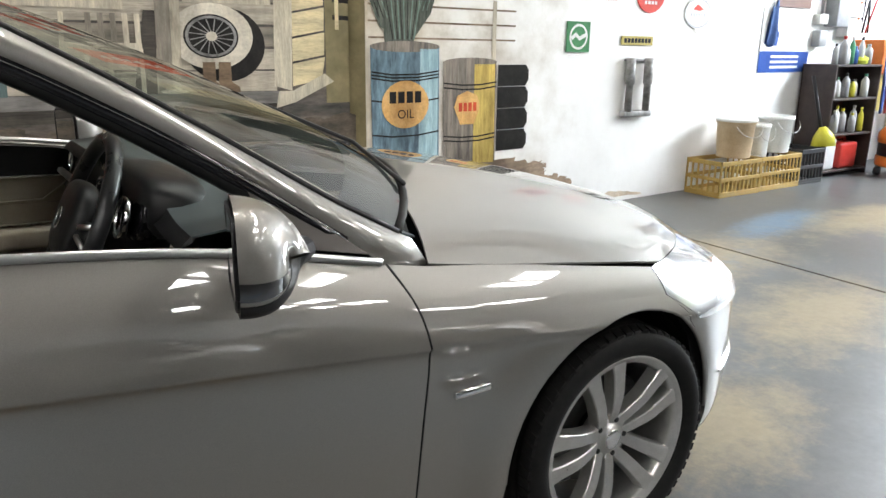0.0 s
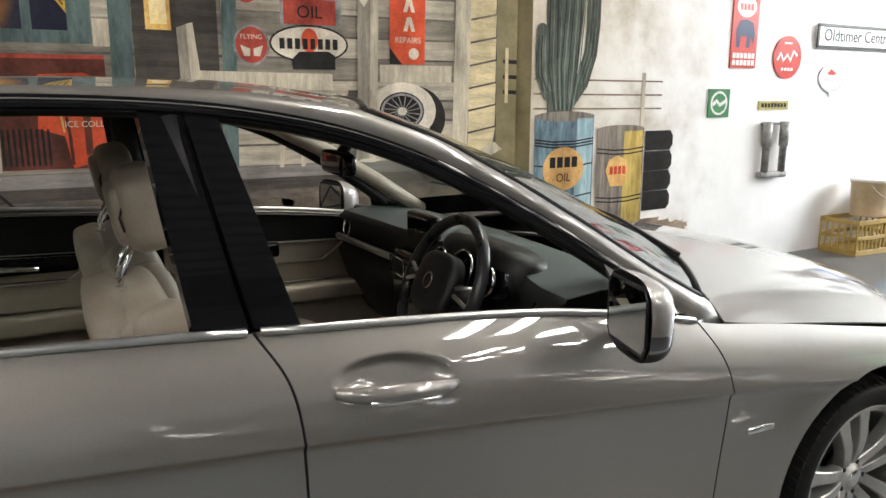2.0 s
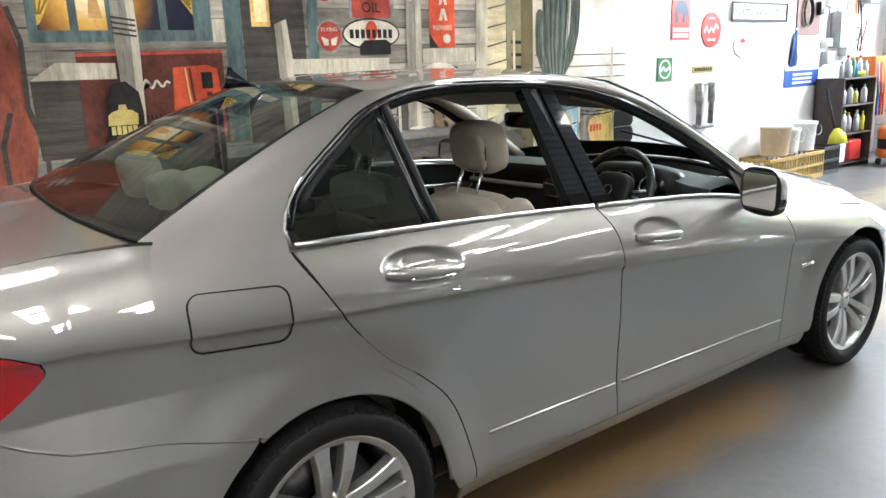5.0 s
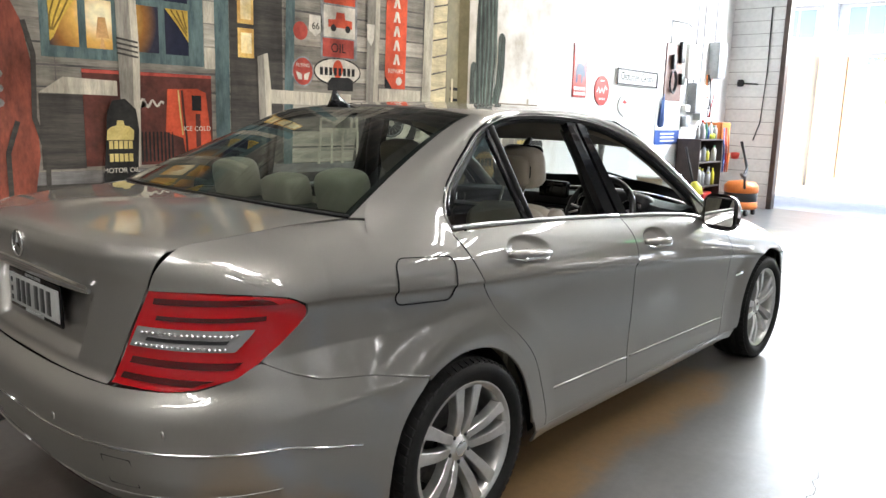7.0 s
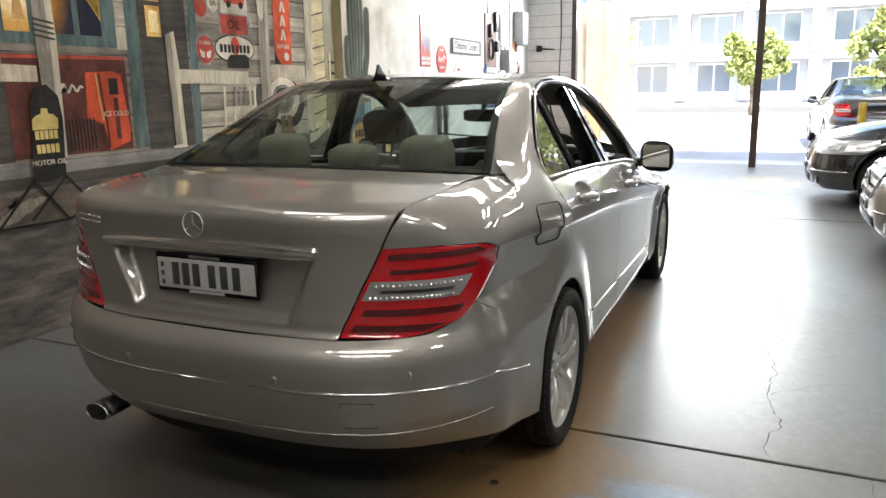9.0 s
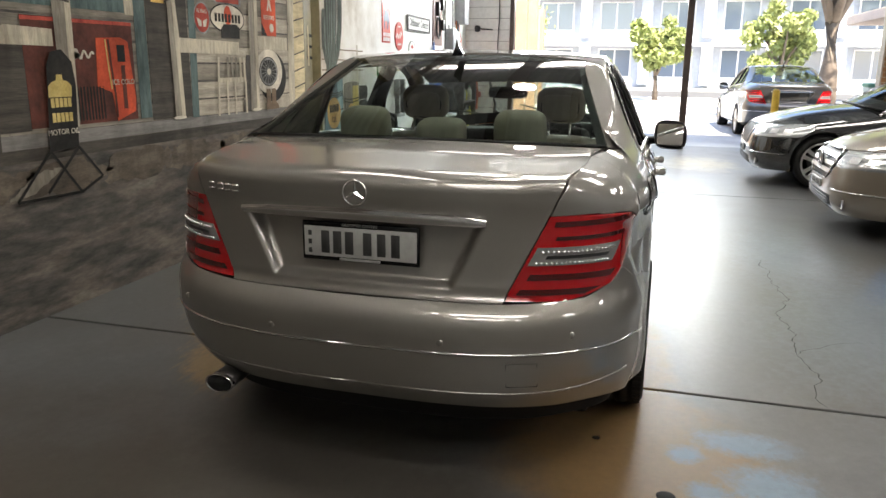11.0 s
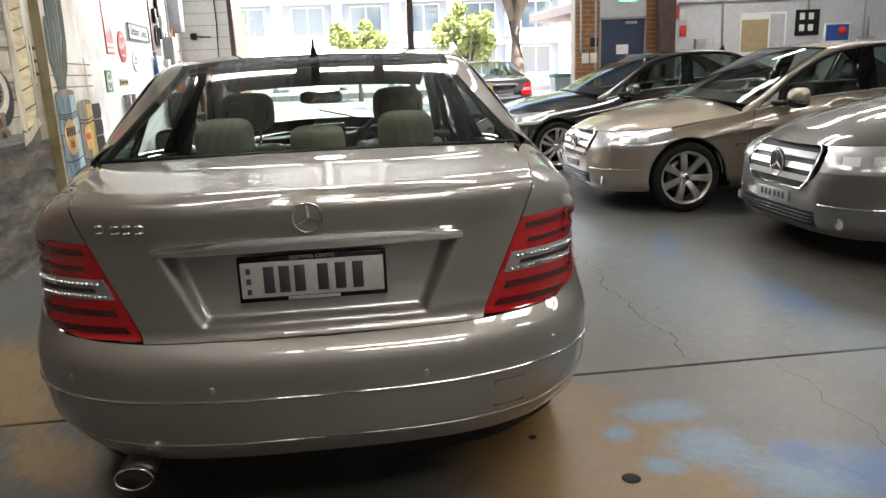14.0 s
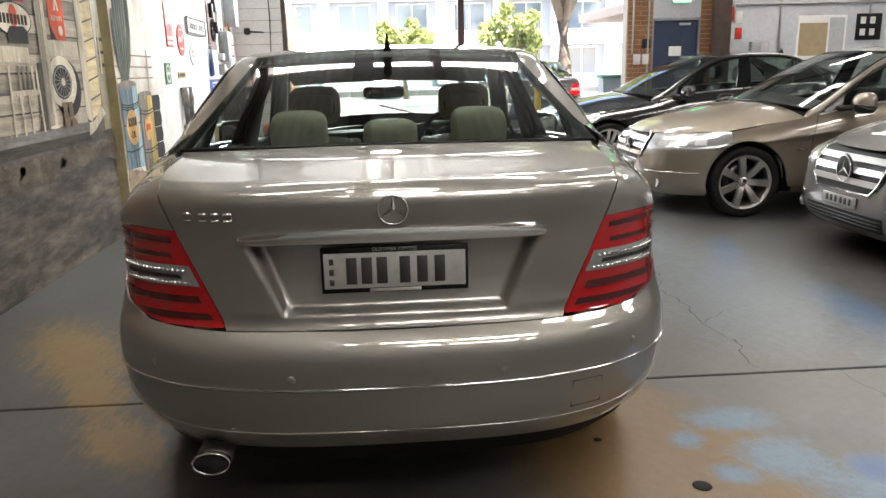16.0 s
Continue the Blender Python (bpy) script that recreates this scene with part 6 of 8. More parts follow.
def on_white(x, z, k):
    return (x, wall_y(x) - 0.0012 * k, z)


def flat(name, pts, k, material, parent=None, face=on_mural, depth=0.0012):
    """A painted patch, a hair's breadth thick."""
    bm = bmesh.new()
    A = [bm.verts.new(face(x, z, k)) for x, z in pts]
    C = [bm.verts.new(Vector(face(x, z, k)) + Vector((0, depth, 0))) for x, z in pts]
    bm.faces.new(A)
    n = len(A)
    for i in range(n):
        bm.faces.new((A[i], C[i], C[(i + 1) % n], A[(i + 1) % n]))
    bmesh.ops.recalc_face_normals(bm, faces=bm.faces)
    if bm.faces[:][0].normal.y > 0:
        bmesh.ops.reverse_faces(bm, faces=bm.faces)
    return part(name, bm, material, parent or (wall_mural if face is on_mural else wall_white), "", False)


def rect(x0, x1, z0, z1):
    return [(x0, z0), (x1, z0), (x1, z1), (x0, z1)]


def oval(x, z, rx, rz, n=28):
    return [(x + rx * math.cos(a), z + rz * math.sin(a)) for a in np.linspace(0, 2 * math.pi, n, endpoint=False)]


def band(pts, w):
    """A stripe of width w along a line."""
    P = np.array(pts, float)
    T = np.gradient(P, axis=0)
    N = np.stack([-T[:, 1], T[:, 0]], 1) / np.linalg.norm(T, axis=1, keepdims=True)
    return [tuple(p) for p in P + N * w / 2] + [tuple(p) for p in (P - N * w / 2)[::-1]]


def ragged(pts, amp, seed, n=7):
    """A border with a broken, hand-painted edge."""
    r, out = random.Random(seed), []
    for (x0, z0), (x1, z1) in zip(pts, pts[1:] + pts[:1]):
        for i in range(n):
            f = i / n
            k = amp * (0.35 if i == 0 else 1)
            out.append((x0 + (x1 - x0) * f + r.uniform(-k, k), max(0.001, z0 + (z1 - z0) * f + r.uniform(-k, k) * 0.7)))
    return out


A_EARTH = art("dark_earth_paint", (0.15, 0.125, 0.10), (0.07, 0.062, 0.054), 7, (0.7, 1, 2.0))
# weatherboards of the shop front
rnd = random.Random(7)
for i in range(15):
    z = 1.0 + 0.125 * i
    for x0, x1 in ((-3.2, -1.4), (-1.4, 0.0), (0.0, 1.62), (1.62, 3.09)):
        flat("weatherboard", [(x0 + 0.004, z + 0.006), (x1, z + 0.006 + rnd.uniform(-0.004, 0.004)), (x1, z + 0.118), (x0 + 0.004, z + 0.118)], 1, A_BOARD if x1 < 1.7 or rnd.random() < 0.35 else A_BOARD2)
# porch deck and earth
flat("porch_deck", [(-3.2, 0.93), (3.12, 0.93), (3.12, 1.0), (-3.2, 1.01)], 2, art("deck_paint", (0.22, 0.215, 0.21), (0.14, 0.135, 0.13), 5, (0.4, 1, 5)))
flat("porch_edge", [(-3.2, 0.86), (3.12, 0.86), (3.12, 0.927), (-3.2, 0.927)], 2, A_SHADE)
for i in range(7):
    x = -0.6 + 0.62 * i
    flat("earth_bank", ragged([(x, 0.70 + rnd.uniform(-0.03, 0.03)), (x + 0.5, 0.68 + rnd.uniform(-0.04, 0.02)), (x + 0.74, 0.78 + rnd.uniform(-0.03, 0.03)), (x + 0.4, 0.85), (x + 0.08, 0.82)], 0.03, i), 2, A_EARTH)
# petrol pump with its hose
flat("painted_pump", [(-0.62, 0.74), (-0.17, 0.76), (-0.11, 1.10), (-0.13, 1.64), (-0.17, 1.86), (-0.28, 2.10), (-0.62, 2.14)], 3, A_PUMP)
flat("pump_panel", [(-0.62, 0.92), (-0.50, 0.92), (-0.48, 1.5), (-0.62, 1.5)], 4, A_REDD)
flat("pump_hose", band([(-0.16, 1.86), (-0.115, 1.68), (-0.13, 1.32), (-0.07, 1.10), (-0.075, 0.91), (-0.18, 0.76), (-0.28, 0.81), (-0.28, 1.12), (-0.22, 1.3)], 0.028), 5, A_SHADE)
for z in (1.40, 1.48, 1.56):
    flat("pump_trim", oval(-0.33, z, 0.05, 0.03, 12), 5, A_STEEL)
# lit window
win = flat("painted_window", rect(-0.07, 0.96, 1.67, 2.45), 3, A_TEAL)
for x0, x1, mm in ((-0.02, 0.145, A_PANE), (0.19, 0.345, A_PANE), (0.48, 0.645, A_PANE), (0.69, 0.85, A_PANE)):
    for z0, z1 in ((1.735, 2.02), (2.065, 2.36)):
        flat("painted_pane", rect(x0, x1, z0, z1), 4, mm, win)
for dz in (0, 0.33):
    flat("painted_curtain", [(-0.02, 2.02 + dz), (0.14, 2.02 + dz), (0.06, 1.90 + dz), (0.0, 1.78 + dz), (-0.02, 1.76 + dz)], 6, A_CURT, win)
    flat("painted_curtain", [(0.69, 2.02 + dz), (0.85, 2.02 + dz), (0.85, 1.82 + dz), (0.77, 1.93 + dz)], 6, A_CURT, win)
    for i in range(3):
        flat("curtain_fold", band([(0.10 - 0.04 * i, 2.015 + dz), (0.045 - 0.03 * i, 1.90 + dz), (0.0 - 0.008 * i, 1.82 + dz)], 0.010), 7, A_CURTD, win)
        flat("curtain_fold", band([(0.73 + 0.04 * i, 2.015 + dz), (0.79 + 0.02 * i, 1.93 + dz), (0.84, 1.86 + 0.02 * i + dz)], 0.010), 7, A_CURTD, win)
flat("painted_lamp", [(0.245, 1.80), (0.325, 1.80), (0.305, 1.92), (0.262, 1.92)], 6, A_SHADEY, win)
flat("painted_lamp_foot", [(0.265, 1.735), (0.300, 1.735), (0.288, 1.80), (0.278, 1.80)], 6, A_SHADEY, win)
# cold drinks chest and machine
chest = flat("painted_chest", rect(0.15, 1.01, 1.03, 1.615), 3, A_REDD)
flat("chest_rim", band([(0.15, 1.60), (1.01, 1.605)], 0.02), 4, A_RED, chest)
flat("chest_script", band([(0.46 + 0.0075 * i, 1.42 + 0.035 * math.cos(0.75 * i) * (1 - i / 40)) for i in range(28)], 0.014), 4, A_WHITE, chest)
for i in range(9):
    flat("chest_rib", rect(0.50 + 0.026 * i, 0.512 + 0.026 * i, 1.05, 1.24), 4, A_BLACK, chest)
mach = flat("painted_machine", [(0.67, 1.24), (0.79, 1.20), (0.82, 1.03), (0.99, 1.08), (1.0, 1.17), (0.965, 1.50), (0.90, 1.525), (0.69, 1.515)], 4, A_REDB)
flat("machine_shadow", band([(0.79, 1.51), (0.80, 1.36), (0.815, 1.20), (0.82, 1.05)], 0.016), 5, A_REDD, mach)
flat("machine_edge", band([(0.765, 1.51), (0.775, 1.36), (0.79, 1.22)], 0.010), 5, A_OIL, mach)
flat("machine_slot", rect(0.86, 0.93, 1.38, 1.48), 5, A_BLACK, mach)
flat("machine_slot", rect(0.885, 0.92, 1.10, 1.36), 5, A_REDD, mach)
letters("machine_writing", "ICE COLD", 0.045, Matrix.Translation(on_mural(0.895, 1.26, 6)) @ pose(0, 0, 0, 90, 0, 0), A_WHITE, mach, 0.0006)
# bench, bottle crates in the shade, siding, door
flat("painted_shadow", rect(-0.1, 0.15, 1.02, 1.46), 2, A_SHADE)
flat("painted_bench", [(-0.10, 1.465), (0.36, 1.46), (0.36, 1.55), (0.04, 1.56)], 4, A_POST)
for i in range(5):
    flat("siding_board", rect(0.965, 1.045, 1.66 + 0.15 * i, 1.80 + 0.15 * i), 3, A_BOARD2 if i % 2 else A_POST)
flat("painted_door_frame", [(1.04, 1.03), (1.15, 1.03), (1.16, 2.6), (1.05, 2.6)], 3, A_TEAL)
pd = flat("painted_door", rect(1.16, 1.60, 1.01, 2.6), 3, A_SHADE)
for z0, z1 in ((1.755, 1.955), (1.985, 2.20), (2.23, 2.45)):
    flat("door_light", rect(1.225, 1.355, z0, z1), 4, A_GLOW, pd)
    flat("door_light_middle", rect(1.25, 1.335, z0 + 0.03, z1 - 0.03), 5, A_GLOWW, pd)
flat("painted_door_frame", [(1.60, 1.0), (1.68, 1.0), (1.73, 2.6), (1.65, 2.6)], 3, A_TEAL)
# porch posts and rail
flat("porch_post", [(0.38, 1.02), (0.485, 1.02), (0.505, 1.7), (0.475, 2.6), (0.36, 2.6), (0.375, 1.5)], 8, A_POSTD)
flat("porch_post_edge", [(0.445, 1.02), (0.49, 1.02), (0.51, 1.7), (0.48, 2.6), (0.43, 2.6), (0.465, 1.7)], 9, A_POST)
for i in range(4):
    flat("post_rope", band([(0.365, 1.72 + 0.03 * i), (0.50, 1.70 + 0.03 * i)], 0.012), 10, A_SHADE)
flat("porch_post", [(1.40, 1.02), (1.50, 1.02), (1.485, 1.57), (1.465, 1.80), (1.38, 1.77)], 8, A_POSTD)
flat("porch_post_edge", [(1.462, 1.02), (1.505, 1.02), (1.49, 1.57), (1.467, 1.80), (1.43, 1.79)], 9, A_POST)
flat("porch_rail", [(1.48, 1.445), (2.26, 1.44), (2.26, 1.535), (1.47, 1.545)], 7, A_POST)
flat("porch_post", [(2.41, 1.0), (2.53, 1.0), (2.555, 1.8), (2.57, 2.6), (2.44, 2.6)], 8, A_POSTD)
flat("porch_post_edge", [(2.485, 1.0), (2.535, 1.0), (2.56, 1.8), (2.575, 2.6), (2.53, 2.6)], 9, A_POST)
flat("painted_skull", [(2.43, 1.98), (2.47, 1.93), (2.50, 1.98), (2.51, 2.10), (2.42, 2.10)], 10, A_WHITE)
for x in (1.42, 2.47):
    flat("post_base", oval(x + 0.02, 1.01, 0.075, 0.012, 12), 10, A_WHITE)
# painted signs on the boards
s1 = flat("painted_round_sign", oval(1.785, 1.69, 0.103, 0.113), 4, A_STEEL)
flat("round_sign_face", oval(1.785, 1.69, 0.090, 0.100), 4.6, A_RED, s1)
letters("sign_writing", "FLYING", 0.038, Matrix.Translation(on_mural(1.785, 1.735, 5)) @ pose(0, 0, 0, 90, 0, 0), A_WHITE, s1, 0.0006)
flat("sign_wing", [(1.72, 1.69), (1.775, 1.67), (1.775, 1.63), (1.74, 1.63)], 5, A_WHITE, s1)
flat("sign_wing", [(1.85, 1.69), (1.795, 1.67), (1.795, 1.63), (1.83, 1.63)], 5, A_WHITE, s1)
s2 = flat("painted_oval_sign", oval(2.125, 1.705, 0.240, 0.108), 4, A_BLACK)
flat("oval_sign_face", oval(2.125, 1.705, 0.228, 0.097), 5, A_WHITE, s2)
flat("oval_sign_red", oval(2.125, 1.725, 0.05, 0.07), 6, A_REDB, s2)
for i in range(8):
    flat("oval_sign_mark", rect(1.945 + 0.046 * i, 1.975 + 0.046 * i, 1.675, 1.735), 7, A_BLACK, s2)
flat("painted_cap", [(2.02, 1.56), (2.28, 1.56), (2.28, 1.64), (2.24, 1.665), (2.06, 1.66), (2.02, 1.62)], 7, A_BLACK)
s3 = flat("painted_truck_sign", rect(1.955, 2.325, 1.80, 2.34), 4, A_STEEL)
flat("truck_sign_white", rect(1.985, 2.30, 1.965, 2.20), 5, A_WHITE, s3)
flat("truck_sign_top", rect(1.985, 2.30, 2.215, 2.32), 5, A_REDB, s3)
red = flat("truck_sign_red", rect(1.975, 2.29, 1.815, 1.955), 5, A_RED, s3)
letters("sign_writing", "OIL", 0.10, Matrix.Translation(on_mural(2.13, 1.882, 6)) @ pose(0, 0, 0, 90, 0, 0), A_BLACK, s3, 0.0006)
flat("painted_truck", [(2.03, 2.04), (2.27, 2.04), (2.27, 2.10), (2.20, 2.105), (2.19, 2.155), (2.11, 2.155), (2.10, 2.10), (2.03, 2.095)], 6, A_REDB, s3)
for x in (2.08, 2.225):
    flat("truck_wheel", oval(x, 2.035, 0.027, 0.027, 14), 7, A_BLACK, s3)
s4 = flat("painted_shield", [(1.84, 2.0), (1.905, 1.955), (1.965, 2.0), (1.97, 2.11), (1.85, 2.11)], 4, A_WHITE)
letters("sign_writing", "66", 0.075, Matrix.Translation(on_mural(1.906, 2.03, 5)) @ pose(0, 0, 0, 90, 0, 0), A_BLACK, s4, 0.0006)
flat("painted_round_sign", oval(1.765, 1.985, 0.066, 0.066), 4, A_RED)
s5 = flat("painted_banner", [(2.635, 1.60), (2.875, 1.60), (2.895, 2.6), (2.65, 2.6)], 4, A_REDB)
for i in range(6):
    z = 1.80 + 0.115 * i
    flat("banner_mark", [(2.73, z), (2.755, z), (2.77, z + 0.05), (2.785, z), (2.81, z), (2.785, z + 0.085), (2.755, z + 0.085)], 5, A_WHITE, s5)
letters("sign_writing", "REPAIRS", 0.05, Matrix.Translation(on_mural(2.76, 1.745, 5)) @ pose(0, 0, 0, 90, 0, 0), A_WHITE, s5, 0.0006)
flat("banner_ring", oval(2.80, 1.665, 0.035, 0.035, 18), 5, A_WHITE, s5)
flat("banner_corner", [(2.635, 1.60), (2.72, 1.60), (2.635, 1.70)], 5, A_BLACK, s5)
flat("painted_shelf", rect(2.57, 3.07, 1.49, 1.595), 3, A_POST)
# whitewall wheel, boots, chair
flat("painted_tyre", oval(2.79, 1.265, 0.235, 0.205), 4, A_BLACK)
tw = flat("painted_wheel", oval(2.72, 1.31, 0.235, 0.180), 5, A_WHITE)
flat("wheel_dark", oval(2.715, 1.31, 0.155, 0.120), 6, A_BLACK, tw)
flat("wheel_rim", [p for p in oval(2.715, 1.31, 0.145, 0.112)], 7, A_STEEL, tw)
flat("wheel_dark", oval(2.715, 1.31, 0.128, 0.098), 8, A_BLACK, tw)
for k in range(16):
    a = 2 * math.pi * k / 16
    flat("wheel_spoke", band([(2.715 + 0.03 * math.cos(a), 1.31 + 0.023 * math.sin(a)), (2.715 + 0.125 * math.cos(a + 0.2), 1.31 + 0.095 * math.sin(a + 0.2))], 0.006), 9, A_STEEL, tw)
flat("wheel_hub", oval(2.715, 1.31, 0.032, 0.026, 14), 10, A_WHITE, tw)
for x in (2.69, 2.78):
    flat("painted_boot", [(x - 0.04, 1.0), (x + 0.085, 1.0), (x + 0.08, 1.03), (x + 0.035, 1.06), (x + 0.035, 1.17), (x - 0.035, 1.17)], 11, A_BROWN)
ch = flat("painted_chair", band([(1.93, 0.99), (1.95, 1.25), (1.96, 1.42)], 0.025), 8, A_POST)
for x in (2.07, 2.13, 2.19, 2.25, 2.31):
    flat("chair_slat", rect(x, x + 0.028, 1.26, 1.42), 8, A_POSTD if x < 2.2 else A_POST, ch)
flat("chair_seat", rect(1.94, 2.34, 1.235, 1.27), 9, A_POST, ch)
for x in (2.05, 2.16, 2.32):
    flat("chair_leg", rect(x, x + 0.024, 0.99, 1.24), 8, A_POST, ch)
flat("chair_rung", rect(1.95, 2.34, 1.09, 1.108), 8, A_POSTD, ch)
flat("painted_shadow", [(2.40, 1.0), (2.42, 1.44), (2.36, 1.44), (2.28, 1.0)], 7, A_SHADE)
# corner boards
flat("corner_board", [(3.075, 1.03), (3.185, 1.0), (3.235, 2.6), (3.115, 2.6)], 4, A_POST)
for i in range(11):
    z = 1.02 + 0.145 * i
    flat("corner_weatherboard", [(3.19 + 0.003 * i, z + 0.006), (3.40 - 0.02 * (i == 0), z + 0.045), (3.405, z + 0.178), (3.19 + 0.003 * (i + 1), z + 0.138)], 4, A_CREAM)
flat("corner_step", [(3.08, 0.90), (3.20, 0.93), (3.46, 1.05), (3.40, 1.10), (3.19, 1.0), (3.10, 1.0)], 5, A_POST)
flat("corner_shade", rect(3.41, 3.568, 0.92, 2.6), 3, OLIVE)
for z in (1.42, 1.52, 1.62):
    flat("fence_shadow", [(3.46, z), (3.567, z - 0.004), (3.567, z + 0.022), (3.46, z + 0.026)], 5, A_BLACK)
flat("fence_post", rect(3.475, 3.50, 1.36, 1.72), 6, A_CREAM)
# folding oil board
qb = flat("painted_sign_board", [(0.245, 0.90), (0.462, 0.91), (0.485, 1.25), (0.47, 1.38), (0.40, 1.445), (0.32, 1.43), (0.285, 1.36)], 11, A_BLACK)
flat("oil_can", [(0.275, 1.19), (0.445, 1.19), (0.45, 1.25), (0.42, 1.275), (0.39, 1.28), (0.385, 1.31), (0.345, 1.31), (0.34, 1.28), (0.305, 1.27), (0.28, 1.25)], 12, A_OIL, qb)
for z in (1.135, 1.055):
    for i in range(5):
        flat("board_mark", rect(0.288 + 0.031 * i, 0.312 + 0.031 * i, z, z + 0.05), 12, A_OIL, qb)
letters("sign_writing", "MOTOR OIL", 0.043, Matrix.Translation(on_mural(0.36, 1.00, 12)) @ pose(0, 0, 0, 90, 0, 0), A_WHITE, qb, 0.0006)
for a, b in (((0.24, 0.90), (-0.01, 0.66)), ((0.46, 0.91), (0.63, 0.72)), ((0.25, 0.90), (0.45, 0.65)), ((0.46, 0.91), (0.20, 0.68)), ((-0.01, 0.66), (0.45, 0.65)), ((0.45, 0.65), (0.63, 0.72))):
    flat("board_leg", band([a, b], 0.016), 12, A_BLACK, qb)
flat("painted_highlight", ragged([(-0.05, 0.67), (0.12, 0.69), (0.32, 0.80), (0.20, 0.81), (0.02, 0.73)], 0.012, 3), 4, A_POSTD)

# ---- the part of the mural on the white wall ----
A_CACT = art("cactus_paint", (0.11, 0.125, 0.105), (0.045, 0.052, 0.046), 9, (6, 1, 0.6))
A_CACTL = art("cactus_light_paint", (0.17, 0.24, 0.205), (0.08, 0.11, 0.095), 9, (6, 1, 0.6))
A_BLUE = art("barrel_blue_paint", (0.16, 0.25, 0.31), (0.06, 0.085, 0.11), 5, (5, 1, 0.8))
A_BLUEL = art("barrel_light_paint", (0.33, 0.47, 0.52), (0.18, 0.28, 0.33), 6, (6, 1, 0.5))
A_ORANGE = art("orange_disc_paint", (0.60, 0.38, 0.16), (0.50, 0.28, 0.10), 8)
A_YEL = art("barrel_yellow_paint", (0.60, 0.46, 0.14), (0.36, 0.26, 0.08), 6, (6, 1, 0.5))
A_GREYB = art("barrel_grey_paint", (0.24, 0.21, 0.18), (0.10, 0.09, 0.085), 6, (6, 1, 0.5))
A_FENCE = art("fence_line_paint", (0.16, 0.12, 0.085), (0.25, 0.20, 0.15), 8)
for z in (1.315, 1.415, 1.515):
    flat("fence_line", band([(3.68, z + 0.005), (4.3, z), (4.9, z - 0.003)], 0.012), 2, A_FENCE, None, on_white)
flat("fence_post", rect(4.685, 4.72, 1.17, 1.575), 3, A_POST, None, on_white)
flat("painted_earth", ragged([(3.70, 0.03), (5.8, 0.03), (5.5, 0.12), (5.6, 0.22), (5.25, 0.33), (5.25, 0.40), (4.9, 0.46), (4.3, 0.44), (3.70, 0.56)], 0.03, 5, 12), 1, art("faded_earth_paint", (0.34, 0.26, 0.19), (0.19, 0.15, 0.12), 5, (0.6, 1, 2.5)), None, on_white)
flat("painted_earth", ragged([(5.85, 0.03), (6.45, 0.03), (6.35, 0.06), (6.0, 0.09)], 0.02, 6), 1, art("pale_earth_paint", (0.45, 0.36, 0.27), (0.6, 0.54, 0.46), 6), None, on_white)
cact = flat("painted_cactus", [(3.80, 1.28), (4.02, 1.28), (4.05, 1.5), (4.10, 2.0), (4.10, 2.6), (3.79, 2.6), (3.77, 2.1), (3.78, 1.5)], 3, A_CACT, None, on_white)
flat("cactus_arm", band([(3.95, 1.34), (3.80, 1.42), (3.74, 1.55), (3.735, 1.70), (3.74, 1.83)], 0.10), 4, A_CACT, cact, on_white)
flat("cactus_arm", band([(3.98, 1.36), (4.10, 1.50), (4.17, 1.70), (4.19, 1.90), (4.19, 2.12)], 0.12), 4, A_CACT, cact, on_white)
flat("cactus_arm", band([(3.88, 1.30), (3.84, 1.55), (3.86, 1.9), (3.84, 2.25)], 0.13), 4, A_CACT, cact, on_white)
for x, z, rx, rz in ((3.74, 1.83, 0.05, 0.06), (4.19, 2.12, 0.06, 0.07), (3.84, 2.25, 0.065, 0.08), (3.905, 1.62, 0.150, 0.33), (3.94, 2.20, 0.165, 0.30)):
    flat("cactus_lobe", oval(x, z, rx, rz, 22), 4.4, A_CACT, cact, on_white)
for i in range(10):
    x = 3.80 + 0.030 * i
    flat("cactus_rib", band([(0.6 * x + 1.58, 1.31), (x + 0.012 * math.sin(i), 1.6), (x + 0.004 * i, 2.0), (x, 2.55)], 0.010 if i % 2 else 0.006), 5, A_CACTL if i % 2 else A_BLACK, cact, on_white)
for d in (-0.03, 0.0, 0.03):
    flat("cactus_rib", band([(4.09 + d, 1.49), (4.165 + d, 1.70), (4.19 + d, 1.90), (4.19 + d, 2.10)], 0.007), 5, A_CACTL, cact, on_white)
    flat("cactus_rib", band([(3.79 + d, 1.44), (3.74 + d, 1.56), (3.735 + d, 1.70), (3.74 + d, 1.81)], 0.006), 5, A_CACTL if d > 0 else A_BLACK, cact, on_white)
g = flat("painted_barrel", [(3.70, 0.55), (4.23, 0.52), (4.225, 1.27), (3.69, 1.265)], 6, A_BLUE, None, on_white)
flat("barrel_light", [(4.06, 0.53), (4.215, 0.525), (4.215, 1.25), (4.07, 1.25)], 7, A_BLUEL, g, on_white)
flat("barrel_top", oval(3.957, 1.265, 0.27, 0.035), 7, A_GREYB, g, on_white)
for z in (0.70, 0.92, 1.06, 1.08, 1.10):
    flat("barrel_hoop", band([(3.695, z + 0.008), (3.85, z - 0.012), (4.05, z - 0.012), (4.225, z + 0.008)], 0.010), 8, A_BLACK, g, on_white)
flat("barrel_disc", oval(3.955, 0.895, 0.185, 0.155), 9, A_ORANGE, g, on_white)
for i in range(4):
    flat("disc_mark", rect(3.83 + 0.066 * i, 3.88 + 0.066 * i, 0.905, 0.98), 10, A_BLACK, g, on_white)
letters("disc_writing", "OIL", 0.085, Matrix.Translation(on_white(3.955, 0.83, 10)) @ pose(0, 0, 0, 90, 0, 3.1), A_BLACK, wall_white, 0.0006)
